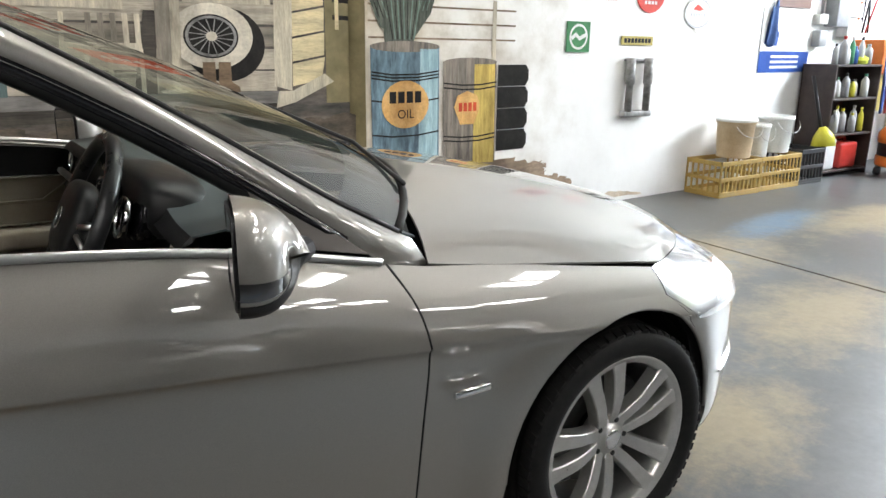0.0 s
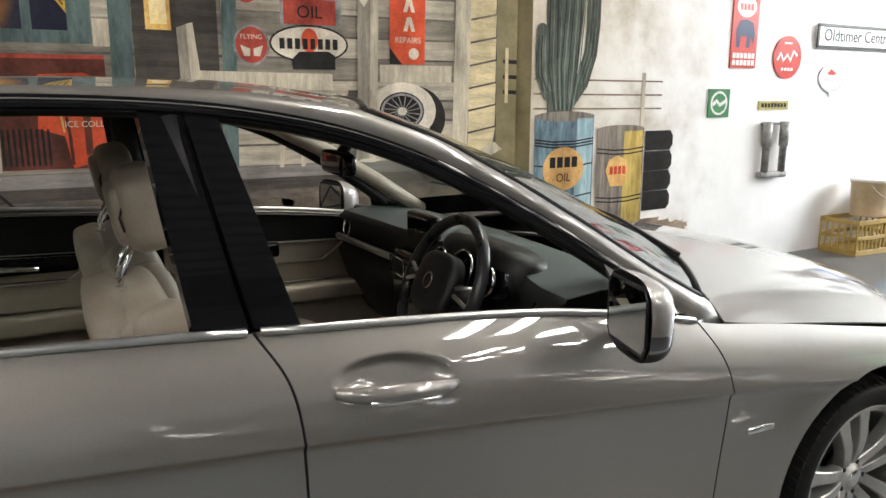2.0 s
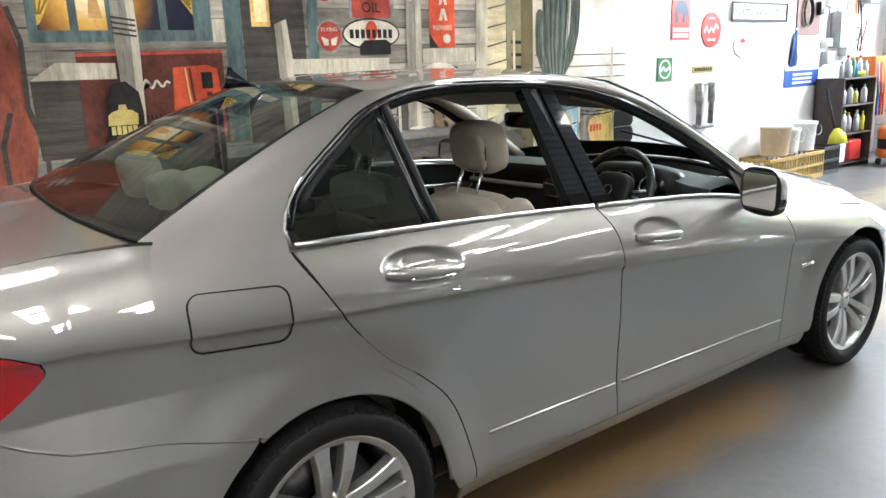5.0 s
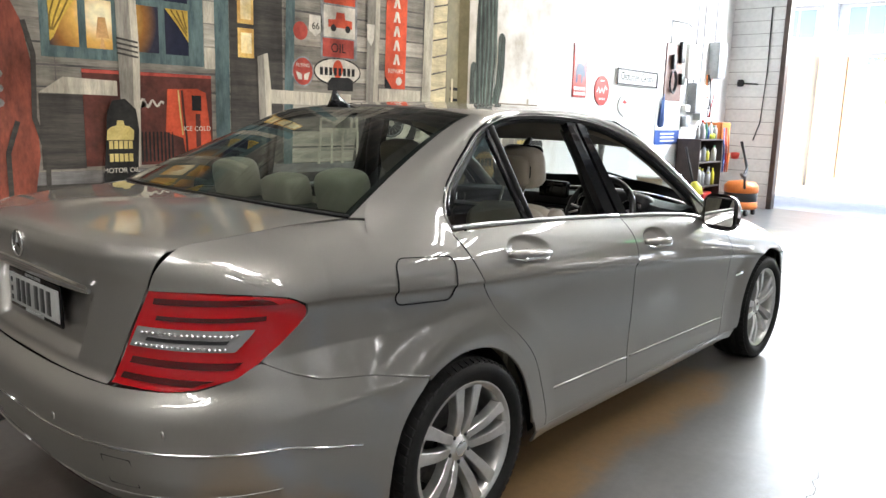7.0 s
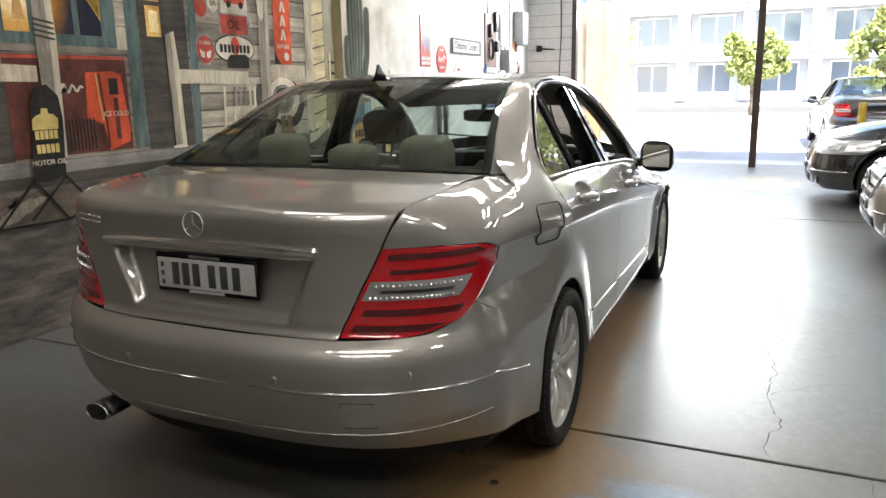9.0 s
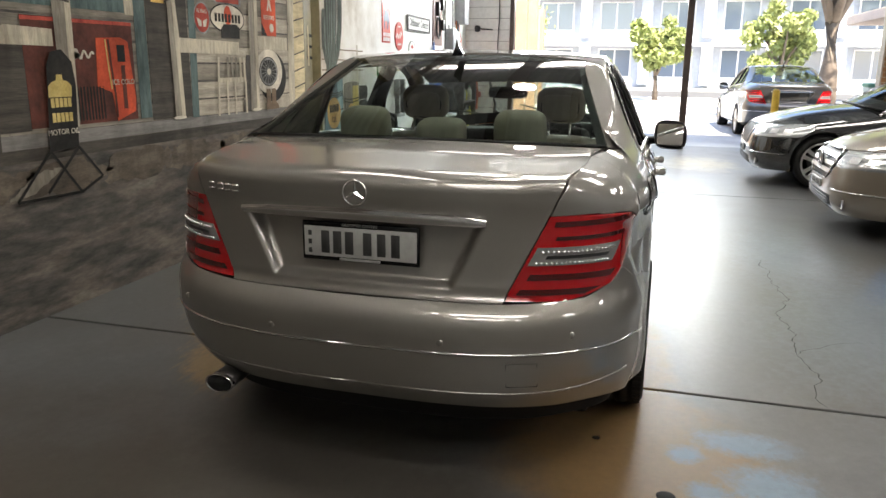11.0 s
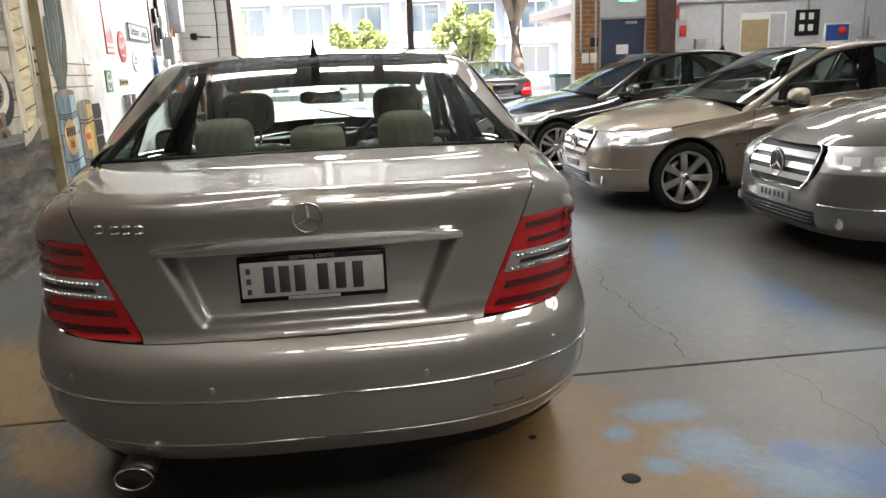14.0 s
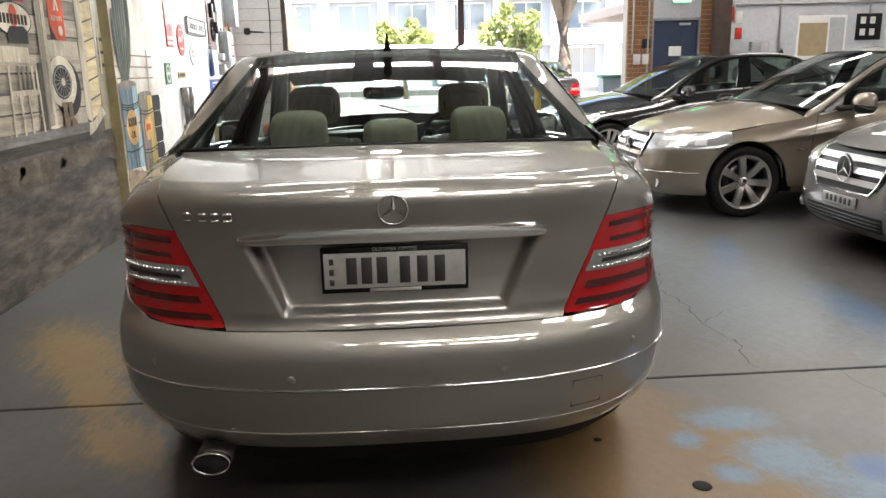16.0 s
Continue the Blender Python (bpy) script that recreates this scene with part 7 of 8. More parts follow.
yb = flat("painted_barrel", [(4.27, 0.47), (4.735, 0.45), (4.725, 1.17), (4.26, 1.165)], 6, A_GREYB, None, on_white)
flat("barrel_light", [(4.53, 0.46), (4.725, 0.452), (4.715, 1.15), (4.53, 1.15)], 7, A_YEL, yb, on_white)
flat("barrel_top", oval(4.495, 1.165, 0.235, 0.03), 7, A_GREYB, yb, on_white)
for z in (0.63, 0.66, 0.99, 1.02):
    flat("barrel_hoop", band([(4.265, z + 0.006), (4.42, z - 0.01), (4.58, z - 0.01), (4.73, z + 0.006)], 0.010), 8, A_BLACK, yb, on_white)
flat("barrel_shell", [(4.41, 0.74), (4.53, 0.74), (4.585, 0.86), (4.555, 0.94), (4.47, 0.97), (4.385, 0.94), (4.355, 0.86)], 9, A_ORANGE, yb, on_white)
for i in range(4):
    flat("shell_mark", rect(4.395 + 0.042 * i, 4.425 + 0.042 * i, 0.83, 0.89), 10, A_REDB, yb, on_white)
for i in range(4):
    z = 0.53 + 0.155 * i
    flat("painted_tyre", [(4.745, z), (5.01, z), (5.04, z + 0.04), (5.04, z + 0.11), (5.01, z + 0.15), (4.745, z + 0.15)], 5, A_BLACK, None, on_white)

# ---- things on and by the white wall ----
SIGN_WHITE = mottled("enamel_white", (0.72, 0.72, 0.70), (0.78, 0.78, 0.76), 12, 0.3, 0.02)
SIGN_RED = mottled("enamel_red", (0.52, 0.045, 0.035), (0.62, 0.06, 0.045), 8, 0.32, 0.02)
SIGN_GREEN = mottled("enamel_green", (0.06, 0.20, 0.09), (0.08, 0.25, 0.11), 8, 0.32, 0.02)
SIGN_YELLOW = mottled("worn_yellow_enamel", (0.42, 0.34, 0.10), (0.5, 0.42, 0.14), 8, 0.4, 0.05)
SIGN_BLUE = mottled("enamel_blue", (0.03, 0.08, 0.30), (0.05, 0.11, 0.38), 8, 0.35, 0.02)
SIGN_NAVY = mat("enamel_navy", (0.03, 0.035, 0.10), 0.35)
SIGN_BLACK = mat("sign_black", (0.015, 0.015, 0.015), 0.4)


def plaque(name, label, pts, material, thick=0.012, category="sign"):
    """A flat sign hung on the white wall."""
    xm = sum(p[0] for p in pts) / len(pts)
    root = thing(name, label, category, "signs on the wall", at=(xm, wall_y(xm), sum(p[1] for p in pts) / len(pts)))
    flat("plate", pts, thick / 0.0012, material, root, on_white, thick)
    return root


def mark(root, name, pts, k, material):
    flat(name, pts, 10 + k, material, root, on_white)


r = plaque("enamel_sign", "tall red enamel sign with a dark elephant shape", rect(5.625, 5.935, 1.63, 2.225), SIGN_RED)
mark(r, "white_oval", oval(5.78, 2.11, 0.115, 0.085), 1, SIGN_WHITE)
for i in range(4):
    mark(r, "oval_mark", rect(5.70 + 0.042 * i, 5.732 + 0.042 * i, 2.08, 2.13), 2, SIGN_RED)
mark(r, "elephant_shape", [(5.68, 1.79), (5.72, 1.79), (5.725, 1.88), (5.80, 1.88), (5.80, 1.79), (5.84, 1.79), (5.85, 1.88), (5.885, 1.82), (5.90, 1.90), (5.87, 1.985), (5.80, 2.01), (5.71, 2.0), (5.675, 1.93)], 1, SIGN_NAVY)
for z in (1.705, 1.65):
    for i in range(6):
        mark(r, "letter_bar", rect(5.648 + 0.046 * i, 5.684 + 0.046 * i, z, z + 0.042), 1, SIGN_WHITE)
r = plaque("enamel_sign", "round red enamel sign with white script", oval(6.345, 1.725, 0.183, 0.178), SIGN_RED)
mark(r, "script_stroke", band([(6.21, 1.70), (6.25, 1.76), (6.29, 1.70), (6.34, 1.75), (6.38, 1.70), (6.42, 1.78), (6.47, 1.74)], 0.028), 1, SIGN_WHITE)
for i in range(4):
    mark(r, "letter_bar", rect(6.27 + 0.042 * i, 6.298 + 0.042 * i, 1.615, 1.64), 1, SIGN_WHITE)
mark(r, "letter_bar", rect(6.29, 6.39, 1.835, 1.85), 1, SIGN_WHITE)
r = plaque("name_board", "long white board lettered in black", rect(6.715, 7.92, 1.828, 2.01), SIGN_WHITE, 0.02)
for a in (rect(6.705, 7.93, 2.0, 2.022), rect(6.705, 7.93, 1.816, 1.838), rect(6.705, 6.73, 1.816, 2.022), rect(7.905, 7.93, 1.816, 2.022)):
    flat("board_frame", a, 26, SIGN_BLACK, r, on_white, 0.012)
letters("board_writing", "Oldtimer Centre", 0.148, Matrix.Translation(on_white(7.317, 1.925, 18)) @ pose(0, 0, 0, 90, 0, 3.15), SIGN_BLACK, r, 0.001)
r = plaque("enamel_sign", "square green enamel sign with a white ring", rect(5.41, 5.655, 1.235, 1.46), SIGN_GREEN)
mark(r, "white_disc", oval(5.532, 1.348, 0.098, 0.095), 1, SIGN_WHITE)
mark(r, "green_disc", oval(5.532, 1.348, 0.080, 0.077), 2, SIGN_GREEN)
mark(r, "script_stroke", band([(5.455, 1.335), (5.50, 1.365), (5.54, 1.335), (5.61, 1.365)], 0.03), 3, SIGN_WHITE)
r = plaque("enamel_sign", "small worn yellow strip sign", rect(6.03, 6.41, 1.292, 1.362), SIGN_YELLOW)
for i in range(8):
    mark(r, "letter_bar", rect(6.055 + 0.042 * i, 6.088 + 0.042 * i, 1.31, 1.345), 1, SIGN_BLACK)
r = plaque("enamel_sign", "round white enamel sign with a red emblem", oval(6.985, 1.565, 0.182, 0.125), SIGN_WHITE)
mark(r, "red_emblem", [(6.91, 1.595), (6.97, 1.64), (7.06, 1.60), (7.0, 1.585)], 1, SIGN_RED)
for i in range(6):
    mark(r, "letter_bar", rect(6.88 + 0.036 * i, 6.905 + 0.036 * i, 1.535, 1.565), 1, STEEL_GREY)
mark(r, "rim", band(oval(6.985, 1.565, 0.175, 0.118) + oval(6.985, 1.565, 0.175, 0.118)[:1], 0.012), 1, STEEL_GREY)
mark(r, "pendant", [(6.96, 1.44), (7.03, 1.44), (7.0, 1.39)], 1, SIGN_WHITE)

# a pair of old shock absorbers on a bracket
sx, sy = 6.23, wall_y(6.23)
sh = thing("shock_absorbers", "pair of grimy grey shock absorbers hung on the wall", "car part", at=(sx, sy, 0.95))
for _m in (SIGN_WHITE, SIGN_RED, SIGN_GREEN, SIGN_YELLOW, SIGN_BLUE, SIGN_NAVY, SIGN_BLACK):
    bsdf(_m).inputs["Specular IOR Level"].default_value = 0.12
IRON = mottled("grimy_iron", (0.16, 0.155, 0.15), (0.42, 0.41, 0.40), 14, 0.5, 0.2, 0.3)
for dx in (-0.105, 0.105):
    part("damper", tubem([(sx + dx, sy - 0.05, 0.76), (sx + dx, sy - 0.05, 0.98), (sx + dx, sy - 0.05, 0.985), (sx + dx, sy - 0.05, 1.19)], 0.03, 12, True, [0.030, 0.030, 0.040, 0.040]), IRON, sh)
part("bracket", boxm((sx - 0.16, sy - 0.07, 0.715), (sx + 0.16, sy - 0.002, 0.765), 0.012, 2), IRON, sh)
part("bracket", boxm((sx - 0.145, sy - 0.03, 1.165), (sx + 0.145, sy - 0.002, 1.185), 0.004, 1), IRON, sh)

# pin board, poster, blue jug
bx = 8.45
pb = thing("tool_board", "brown board with small tools and keys", "board", at=(8.48, wall_y(8.48), 1.95))
flat("board", rect(8.2, 8.80, 1.665, 2.45), 15, mottled("brown_board", (0.13, 0.06, 0.045), (0.17, 0.08, 0.06), 10, 0.6, 0.1), pb, on_white, 0.018)
for x, z, w, h in ((8.62, 2.2, 0.12, 0.3), (8.68, 1.9, 0.10, 0.16), (8.35, 2.1, 0.08, 0.2)):
    part("hung_tool", boxm((x, wall_y(x) - 0.07, z), (x + w, wall_y(x) - 0.018, z + h), 0.01, 2), DARK, pb)
po = thing("poster", "white and blue printed poster pinned to the wall", "poster", at=(8.4, wall_y(8.4), 1.35))
flat("sheet", rect(8.0, 8.86, 1.25, 1.655), 8, SIGN_WHITE, po, on_white, 0.003)
flat("blue_band", rect(8.0, 8.88, 1.05, 1.25), 8, SIGN_BLUE, po, on_white, 0.003)
for z in (1.20, 1.15, 1.10):
    flat("letter_bar", rect(8.2, 8.7, z - 0.012, z + 0.012), 9, SIGN_WHITE, po, on_white)
flat("blue_figure", [(8.06, 1.32), (8.28, 1.30), (8.30, 1.42), (8.2, 1.52), (8.24, 1.60), (8.12, 1.62), (8.08, 1.48)], 9, SIGN_BLUE, po, on_white)
for z in (1.58, 1.51, 1.44, 1.37):
    flat("letter_bar", rect(8.45, 8.78, z - 0.012, z + 0.012), 9, mat("pale_blue_ink", (0.45, 0.58, 0.75), 0.5), po, on_white)

# plastic crates with tubs on them
CRATE_Y = mottled("yellow_crate_plastic", (0.34, 0.22, 0.055), (0.44, 0.29, 0.08), 12, 0.5, 0.1)
CRATE_K = mottled("black_crate_plastic", (0.02, 0.02, 0.02), (0.03, 0.03, 0.03), 12, 0.5, 0.1)


def crate(x0, x1, y0, y1, h, material, label):
    root = thing("crate", label, "crate", "crates along the wall", at=((x0 + x1) / 2, (y0 + y1) / 2, 0))
    part("bottom", boxm((x0, y0, 0.0), (x1, y1, 0.02), 0.004, 1), material, root, "", False)
    for z0, z1 in ((0.02, 0.05), (h * 0.45, h * 0.55), (h - 0.04, h)):
        for a, b in (((x0, y0), (x1, y0 + 0.015)), ((x0, y1 - 0.015), (x1, y1)), ((x0, y0), (x0 + 0.015, y1)), ((x1 - 0.015, y0), (x1, y1))):
            part("rail", boxm((*a, z0), (*b, z1), 0.003, 1), material, root, "", False)
    n = max(4, int((x1 - x0) / 0.055))
    for i in range(n + 1):
        x = x0 + (x1 - x0 - 0.018) * i / n
        part("bar", boxm((x, y0 + 0.001, 0.02), (x + 0.018, y0 + 0.013, h - 0.01), 0.002, 1), material, root, "", False)
    m = max(4, int((y1 - y0) / 0.06))
    for i in range(m + 1):
        y = y0 + (y1 - y0 - 0.018) * i / m
        part("bar", boxm((x0 + 0.001, y, 0.02), (x0 + 0.013, y + 0.018, h - 0.01), 0.002, 1), material, root, "", False)
    return root


crate(6.98, 7.55, 2.02, 2.40, 0.32, CRATE_Y, "yellow slatted plastic crate")
crate(7.58, 8.20, 2.04, 2.42, 0.32, CRATE_Y, "yellow slatted plastic crate")
crate(8.23, 8.62, 2.06, 2.44, 0.34, CRATE_K, "black slatted plastic crate")


def bucket(x, y, z, r, h, material, label, lid=None):
    root = thing("bucket", label, "bucket", "", at=(x, y, z))
    part("tub", lathem([(0.0, 0.004), (r * 0.86, 0.0), (r * 0.87, 0.01), (r * 0.97, h - 0.04), (r * 1.03, h - 0.035), (r * 1.03, h), (r * 0.97, h), (r * 0.84, 0.02), (0.0, 0.02)], 28, Matrix.Translation((x, y, z))), material, root)
    if lid:
        part("lid", lathem([(0.0, h + 0.004), (r * 1.0, h + 0.006), (r * 1.05, h), (r * 1.05, h - 0.02)], 28, Matrix.Translation((x, y, z))), lid, root)
    ring = [(x + r * 1.04 * math.cos(a), y - 0.02 - r * 0.35 * abs(math.sin(a)) - r * 0.7, z + h - 0.05 - 0.10 * math.sin(a)) for a in np.linspace(0, math.pi, 12)]
    part("handle", tubem(ring, 0.003, 6), PIPE_GREY, root)
    return root


TUB_BEIGE = mottled("stained_beige_plastic", (0.50, 0.37, 0.22), (0.62, 0.49, 0.32), 6, 0.45, 0.05)
TUB_WHITE = mottled("translucent_white_plastic", (0.66, 0.66, 0.62), (0.75, 0.75, 0.72), 6, 0.4, 0.05)
bucket(7.36, 2.20, 0.325, 0.17, 0.34, TUB_BEIGE, "stained beige plastic tub", TUB_WHITE)
bucket(7.72, 2.23, 0.325, 0.12, 0.28, TUB_WHITE, "white plastic tub with a blue label")
bucket(8.02, 2.24, 0.325, 0.16, 0.34, TUB_WHITE, "translucent white plastic tub")

# shelf unit with bottles
SHELF = mottled("dark_brown_laminate", (0.035, 0.024, 0.022), (0.055, 0.038, 0.034), 10, 0.45, 0.1)
sx0, sx1, sy0, sy1 = 8.78, 9.62, 2.16, 2.52
shelf = thing("shelf_unit", "dark brown open shelf unit", "shelf", at=((sx0 + sx1) / 2, (sy0 + sy1) / 2, 0))
for a, b in ((sx0, sx0 + 0.02), (sx1 - 0.02, sx1)):
    part("side_panel", boxm((a, sy0, 0), (b, sy1, 1.13), 0.003, 1), SHELF, shelf, "", False)
part("back_panel", boxm((sx0, sy1 - 0.012, 0), (sx1, sy1, 1.13)), SHELF, shelf, "", False)
for z in (0.05, 0.42, 0.78, 1.11):
    part("shelf_board", boxm((sx0 + 0.02, sy0, z), (sx1 - 0.02, sy1 - 0.012, z + 0.02), 0.003, 1), SHELF, shelf, "", False)
BOTTLES = [mottled("bottle_" + n, c, tuple(v * 0.85 for v in c), 15, 0.35, 0.02) for n, c in (("white", (0.7, 0.7, 0.68)), ("red", (0.5, 0.04, 0.03)), ("blue", (0.05, 0.12, 0.4)), ("green", (0.08, 0.3, 0.16)), ("yellow", (0.6, 0.55, 0.05)), ("grey", (0.4, 0.4, 0.4)), ("black", (0.03, 0.03, 0.03)))]


def bottle(x, y, z, h, r, body, cap):
    root = thing("bottle", "plastic workshop bottle on a shelf", "bottle", "bottles on the shelves", at=(x, y, z))
    part("bottle_body", lathem([(0.0, 0.0), (r, 0.003), (r, h * 0.62), (r * 0.85, h * 0.74), (r * 0.38, h * 0.84), (r * 0.36, h * 0.9)], 14, Matrix.Translation((x, y, z))), body, root)
    part("cap", lathem([(r * 0.42, h * 0.88), (r * 0.42, h), (0.0, h)], 12, Matrix.Translation((x, y, z))), cap, root)


rb = random.Random(11)
for z in (0.44, 0.80, 1.13):
    x = sx0 + 0.08
    while x < sx1 - 0.07:
        r = rb.uniform(0.028, 0.045)
        bottle(x + r, sy0 + rb.uniform(0.06, 0.16), z, rb.uniform(0.18, 0.29), r, rb.choice(BOTTLES[:1] * 5 + BOTTLES[5:6] * 4 + BOTTLES), rb.choice(BOTTLES))
        x += 2 * r + rb.uniform(0.01, 0.05)
jug = thing("jerrycan", "red plastic petrol can on the floor of the shelf", "can", at=(9.3, 2.3, 0.07))
part("can_body", boxm((9.12, 2.19, 0.07), (9.45, 2.40, 0.34), 0.03, 3), BOTTLES[1], jug)
part("can_handle", tubem([(9.18, 2.3, 0.33), (9.2, 2.3, 0.38), (9.36, 2.3, 0.38), (9.38, 2.3, 0.33)], 0.014, 8), BOTTLES[1], jug)
jug = thing("jerrycan", "white plastic can on the floor of the shelf", "can", at=(8.95, 2.3, 0.07))
part("can_body", boxm((8.84, 2.20, 0.07), (9.06, 2.38, 0.40), 0.03, 3), BOTTLES[0], jug)
part("can_handle", tubem([(8.88, 2.3, 0.39), (8.89, 2.3, 0.44), (9.0, 2.3, 0.44), (9.02, 2.3, 0.39)], 0.012, 8), BOTTLES[6], jug)

# broom leaning by the shelf
br = thing("broom", "dark-handled broom with yellow bristles", "broom", at=(8.68, 2.2, 0.3))
part("broom_handle", tubem([(8.70, 2.16, 0.42), (8.66, 2.32, 1.02)], 0.018, 8), DARK, br)
part("bristles", tubem([(8.70, 2.14, 0.345), (8.70, 2.15, 0.45), (8.695, 2.17, 0.53)], 0.09, 12, True, [0.115, 0.095, 0.03]), BOTTLES[4], br)

# orange wet vacuum and washer
ORANGE = mottled("orange_plastic", (0.62, 0.16, 0.03), (0.72, 0.21, 0.045), 8, 0.4, 0.05)
vx, vy = 9.72, 1.86
vac = thing("wet_vacuum", "orange drum wet vacuum on castors with a black hose", "vacuum", at=(vx, vy, 0))
part("drum", lathem([(0.0, 0.10), (0.24, 0.10), (0.25, 0.13), (0.25, 0.20), (0.235, 0.21)], 32, Matrix.Translation((vx, vy, 0))), ORANGE, vac)
part("dark_band", lathem([(0.235, 0.21), (0.24, 0.22), (0.24, 0.33), (0.235, 0.34)], 32, Matrix.Translation((vx, vy, 0))), DARK, vac)
part("head", lathem([(0.235, 0.34), (0.25, 0.35), (0.25, 0.44), (0.20, 0.50), (0.0, 0.53)], 32, Matrix.Translation((vx, vy, 0))), ORANGE, vac)
for k in range(4):
    a = math.pi / 4 + k * math.pi / 2
    part("castor", lathem([(0.0, -0.02), (0.045, -0.02), (0.045, 0.02), (0.0, 0.02)], 14, Matrix.Translation((vx + 0.22 * math.cos(a), vy + 0.22 * math.sin(a), 0.045)) @ pose(0, 0, 0, 90, 0, 0)), DARK, vac)
part("hose", tubem([(vx - 0.2, vy - 0.12, 0.42), (vx - 0.3, vy - 0.15, 0.6), (vx - 0.18, vy - 0.05, 0.62), (vx + 0.05, vy, 0.56), (vx + 0.25, vy + 0.03, 0.7), (vx + 0.1, vy + 0.1, 1.1)], 0.024, 10), DARK, vac)
cab = thing("washer_cabinet", "orange wall-hung washer cabinet with hoses", "cabinet", at=(9.95, wall_y(9.95), 1.2))
part("case", boxm((9.80, wall_y(9.9) - 0.34, 1.02), (10.16, wall_y(10.0) - 0.002, 1.38), 0.02, 2), ORANGE, cab)
part("lower_case", boxm((9.86, wall_y(9.9) - 0.25, 0.62), (10.12, wall_y(10.0) - 0.002, 1.015), 0.02, 2), SIGN_YELLOW, cab)
for i, (dx, c) in enumerate(((0.0, BOTTLES[2]), (0.09, BOTTLES[1]), (0.18, ORANGE))):
    part("hose", tubem([(9.84 + dx, wall_y(9.9) - 0.36, 1.3), (9.80 + dx, wall_y(9.9) - 0.40, 0.95), (9.86 + dx, wall_y(9.9) - 0.38, 0.62), (9.93 + dx, wall_y(9.9) - 0.37, 0.9)], 0.014, 8), c, cab)

# cloth and spray cans by the shelf
cl = thing("cloth", "crumpled blue cloth hung on a hook by the poster", "cloth", at=(8.14, wall_y(8.14), 1.5))
BLUE_CLOTH = mottled("blue_cloth", (0.03, 0.07, 0.20), (0.06, 0.12, 0.30), 14, 0.85, 0.4)
rows = []
for i in range(9):
    f = i / 8
    rows.append([(8.06 + 0.20 * u * (0.35 + 0.65 * f) + 0.05 * (1 - f), wall_y(8.1) - 0.035 - 0.022 * math.sin(9 * u + 3 * f) * f, 1.70 - 0.36 * f - 0.05 * math.sin(5 * u)) for u in np.linspace(0, 1, 13)])
solid(part("drape", grid_bm(np.array(rows)), BLUE_CLOTH, cl), 0.006)
part("hook", tubem([(8.14, wall_y(8.14), 1.72), (8.14, wall_y(8.14) - 0.045, 1.715), (8.14, wall_y(8.14) - 0.05, 1.74)], 0.005, 6), CHROME, cl)
rag = thing("cloth", "yellow-green cloth dropped on the shelf", "cloth", at=(9.42, 2.30, 1.13))
rag_bm = bmesh.new()
bmesh.ops.create_icosphere(rag_bm, subdivisions=3, radius=1.0)
for v in rag_bm.verts:
    k = 1 + 0.22 * math.sin(7 * v.co.x + 3 * v.co.y) * math.cos(6 * v.co.z + 4 * v.co.x)
    v.co = (9.42 + v.co.x * 0.10 * k, 2.30 + v.co.y * 0.08 * k, 1.13 + max(v.co.z, -0.6) * 0.06 * k + 0.036)
part("heap", rag_bm, mottled("lime_cloth", (0.38, 0.42, 0.03), (0.5, 0.52, 0.06), 14, 0.85, 0.3), rag)
# coiled extension lead on the brown board
ld = thing("cable_coil", "coiled dark lead hung on the brown board", "cable", at=(8.42, wall_y(8.42) - 0.03, 2.05))
for i in range(4):
    part("turn", tubem([(8.42 + (0.085 + 0.006 * i) * math.cos(a), wall_y(8.42) - 0.032 - 0.008 * i, 1.93 + (0.14 + 0.008 * i) * math.sin(a)) for a in np.linspace(0, 2 * math.pi, 25)], 0.006, 6, False), DARK, ld)

# switchgear and conduits
sw = thing("switchboard", "grey switch boxes and conduits on the wall", "switchboard", at=(9.4, wall_y(9.4), 1.7))
for x0, x1, z0, z1, d, mm in ((9.12, 9.36, 1.50, 1.95, 0.14, STEEL_GREY), (9.40, 9.66, 1.40, 1.58, 0.12, TUB_WHITE), (9.40, 9.66, 1.60, 1.74, 0.12, TUB_WHITE), (9.40, 9.66, 1.76, 1.92, 0.12, TUB_WHITE), (9.85, 10.15, 2.05, 2.60, 0.18, STEEL_GREY), (8.95, 9.2, 2.0, 2.5, 0.05, TUB_WHITE), (8.92, 9.06, 1.30, 1.46, 0.09, STEEL_GREY), (8.90, 9.05, 1.52, 1.62, 0.08, TUB_WHITE)):
    part("switch_box", boxm((x0, wall_y(x0) - d, z0), (x1, wall_y(x1) - 0.001, z1), 0.012, 2), mm, sw)
for pts in ([(9.0, 1.6), (9.0, 3.4), (9.2, 3.5), (9.9, 3.5)], [(9.24, 1.95), (9.24, 4.2)], [(9.52, 1.92), (9.52, 4.2)], [(10.0, 2.6), (10.0, 4.2)], [(8.28, 2.45), (8.28, 2.75), (8.9, 2.78), (9.1, 2.7)]):
    part("conduit", tubem([(x, wall_y(x) - 0.03, z) for x, z in pts], 0.016, 8), PIPE_GREY, sw)
for i in range(5):
    x = 9.72 + 0.05 * i
    part("cable", tubem([(x, wall_y(x) - 0.05, 2.1), (x + rb.uniform(-0.1, 0.1), wall_y(x) - 0.08, 1.8), (x + rb.uniform(-0.12, 0.12), wall_y(x) - 0.10, 1.45)], 0.010, 6), rb.choice([ORANGE, BOTTLES[1], DARK]), sw)
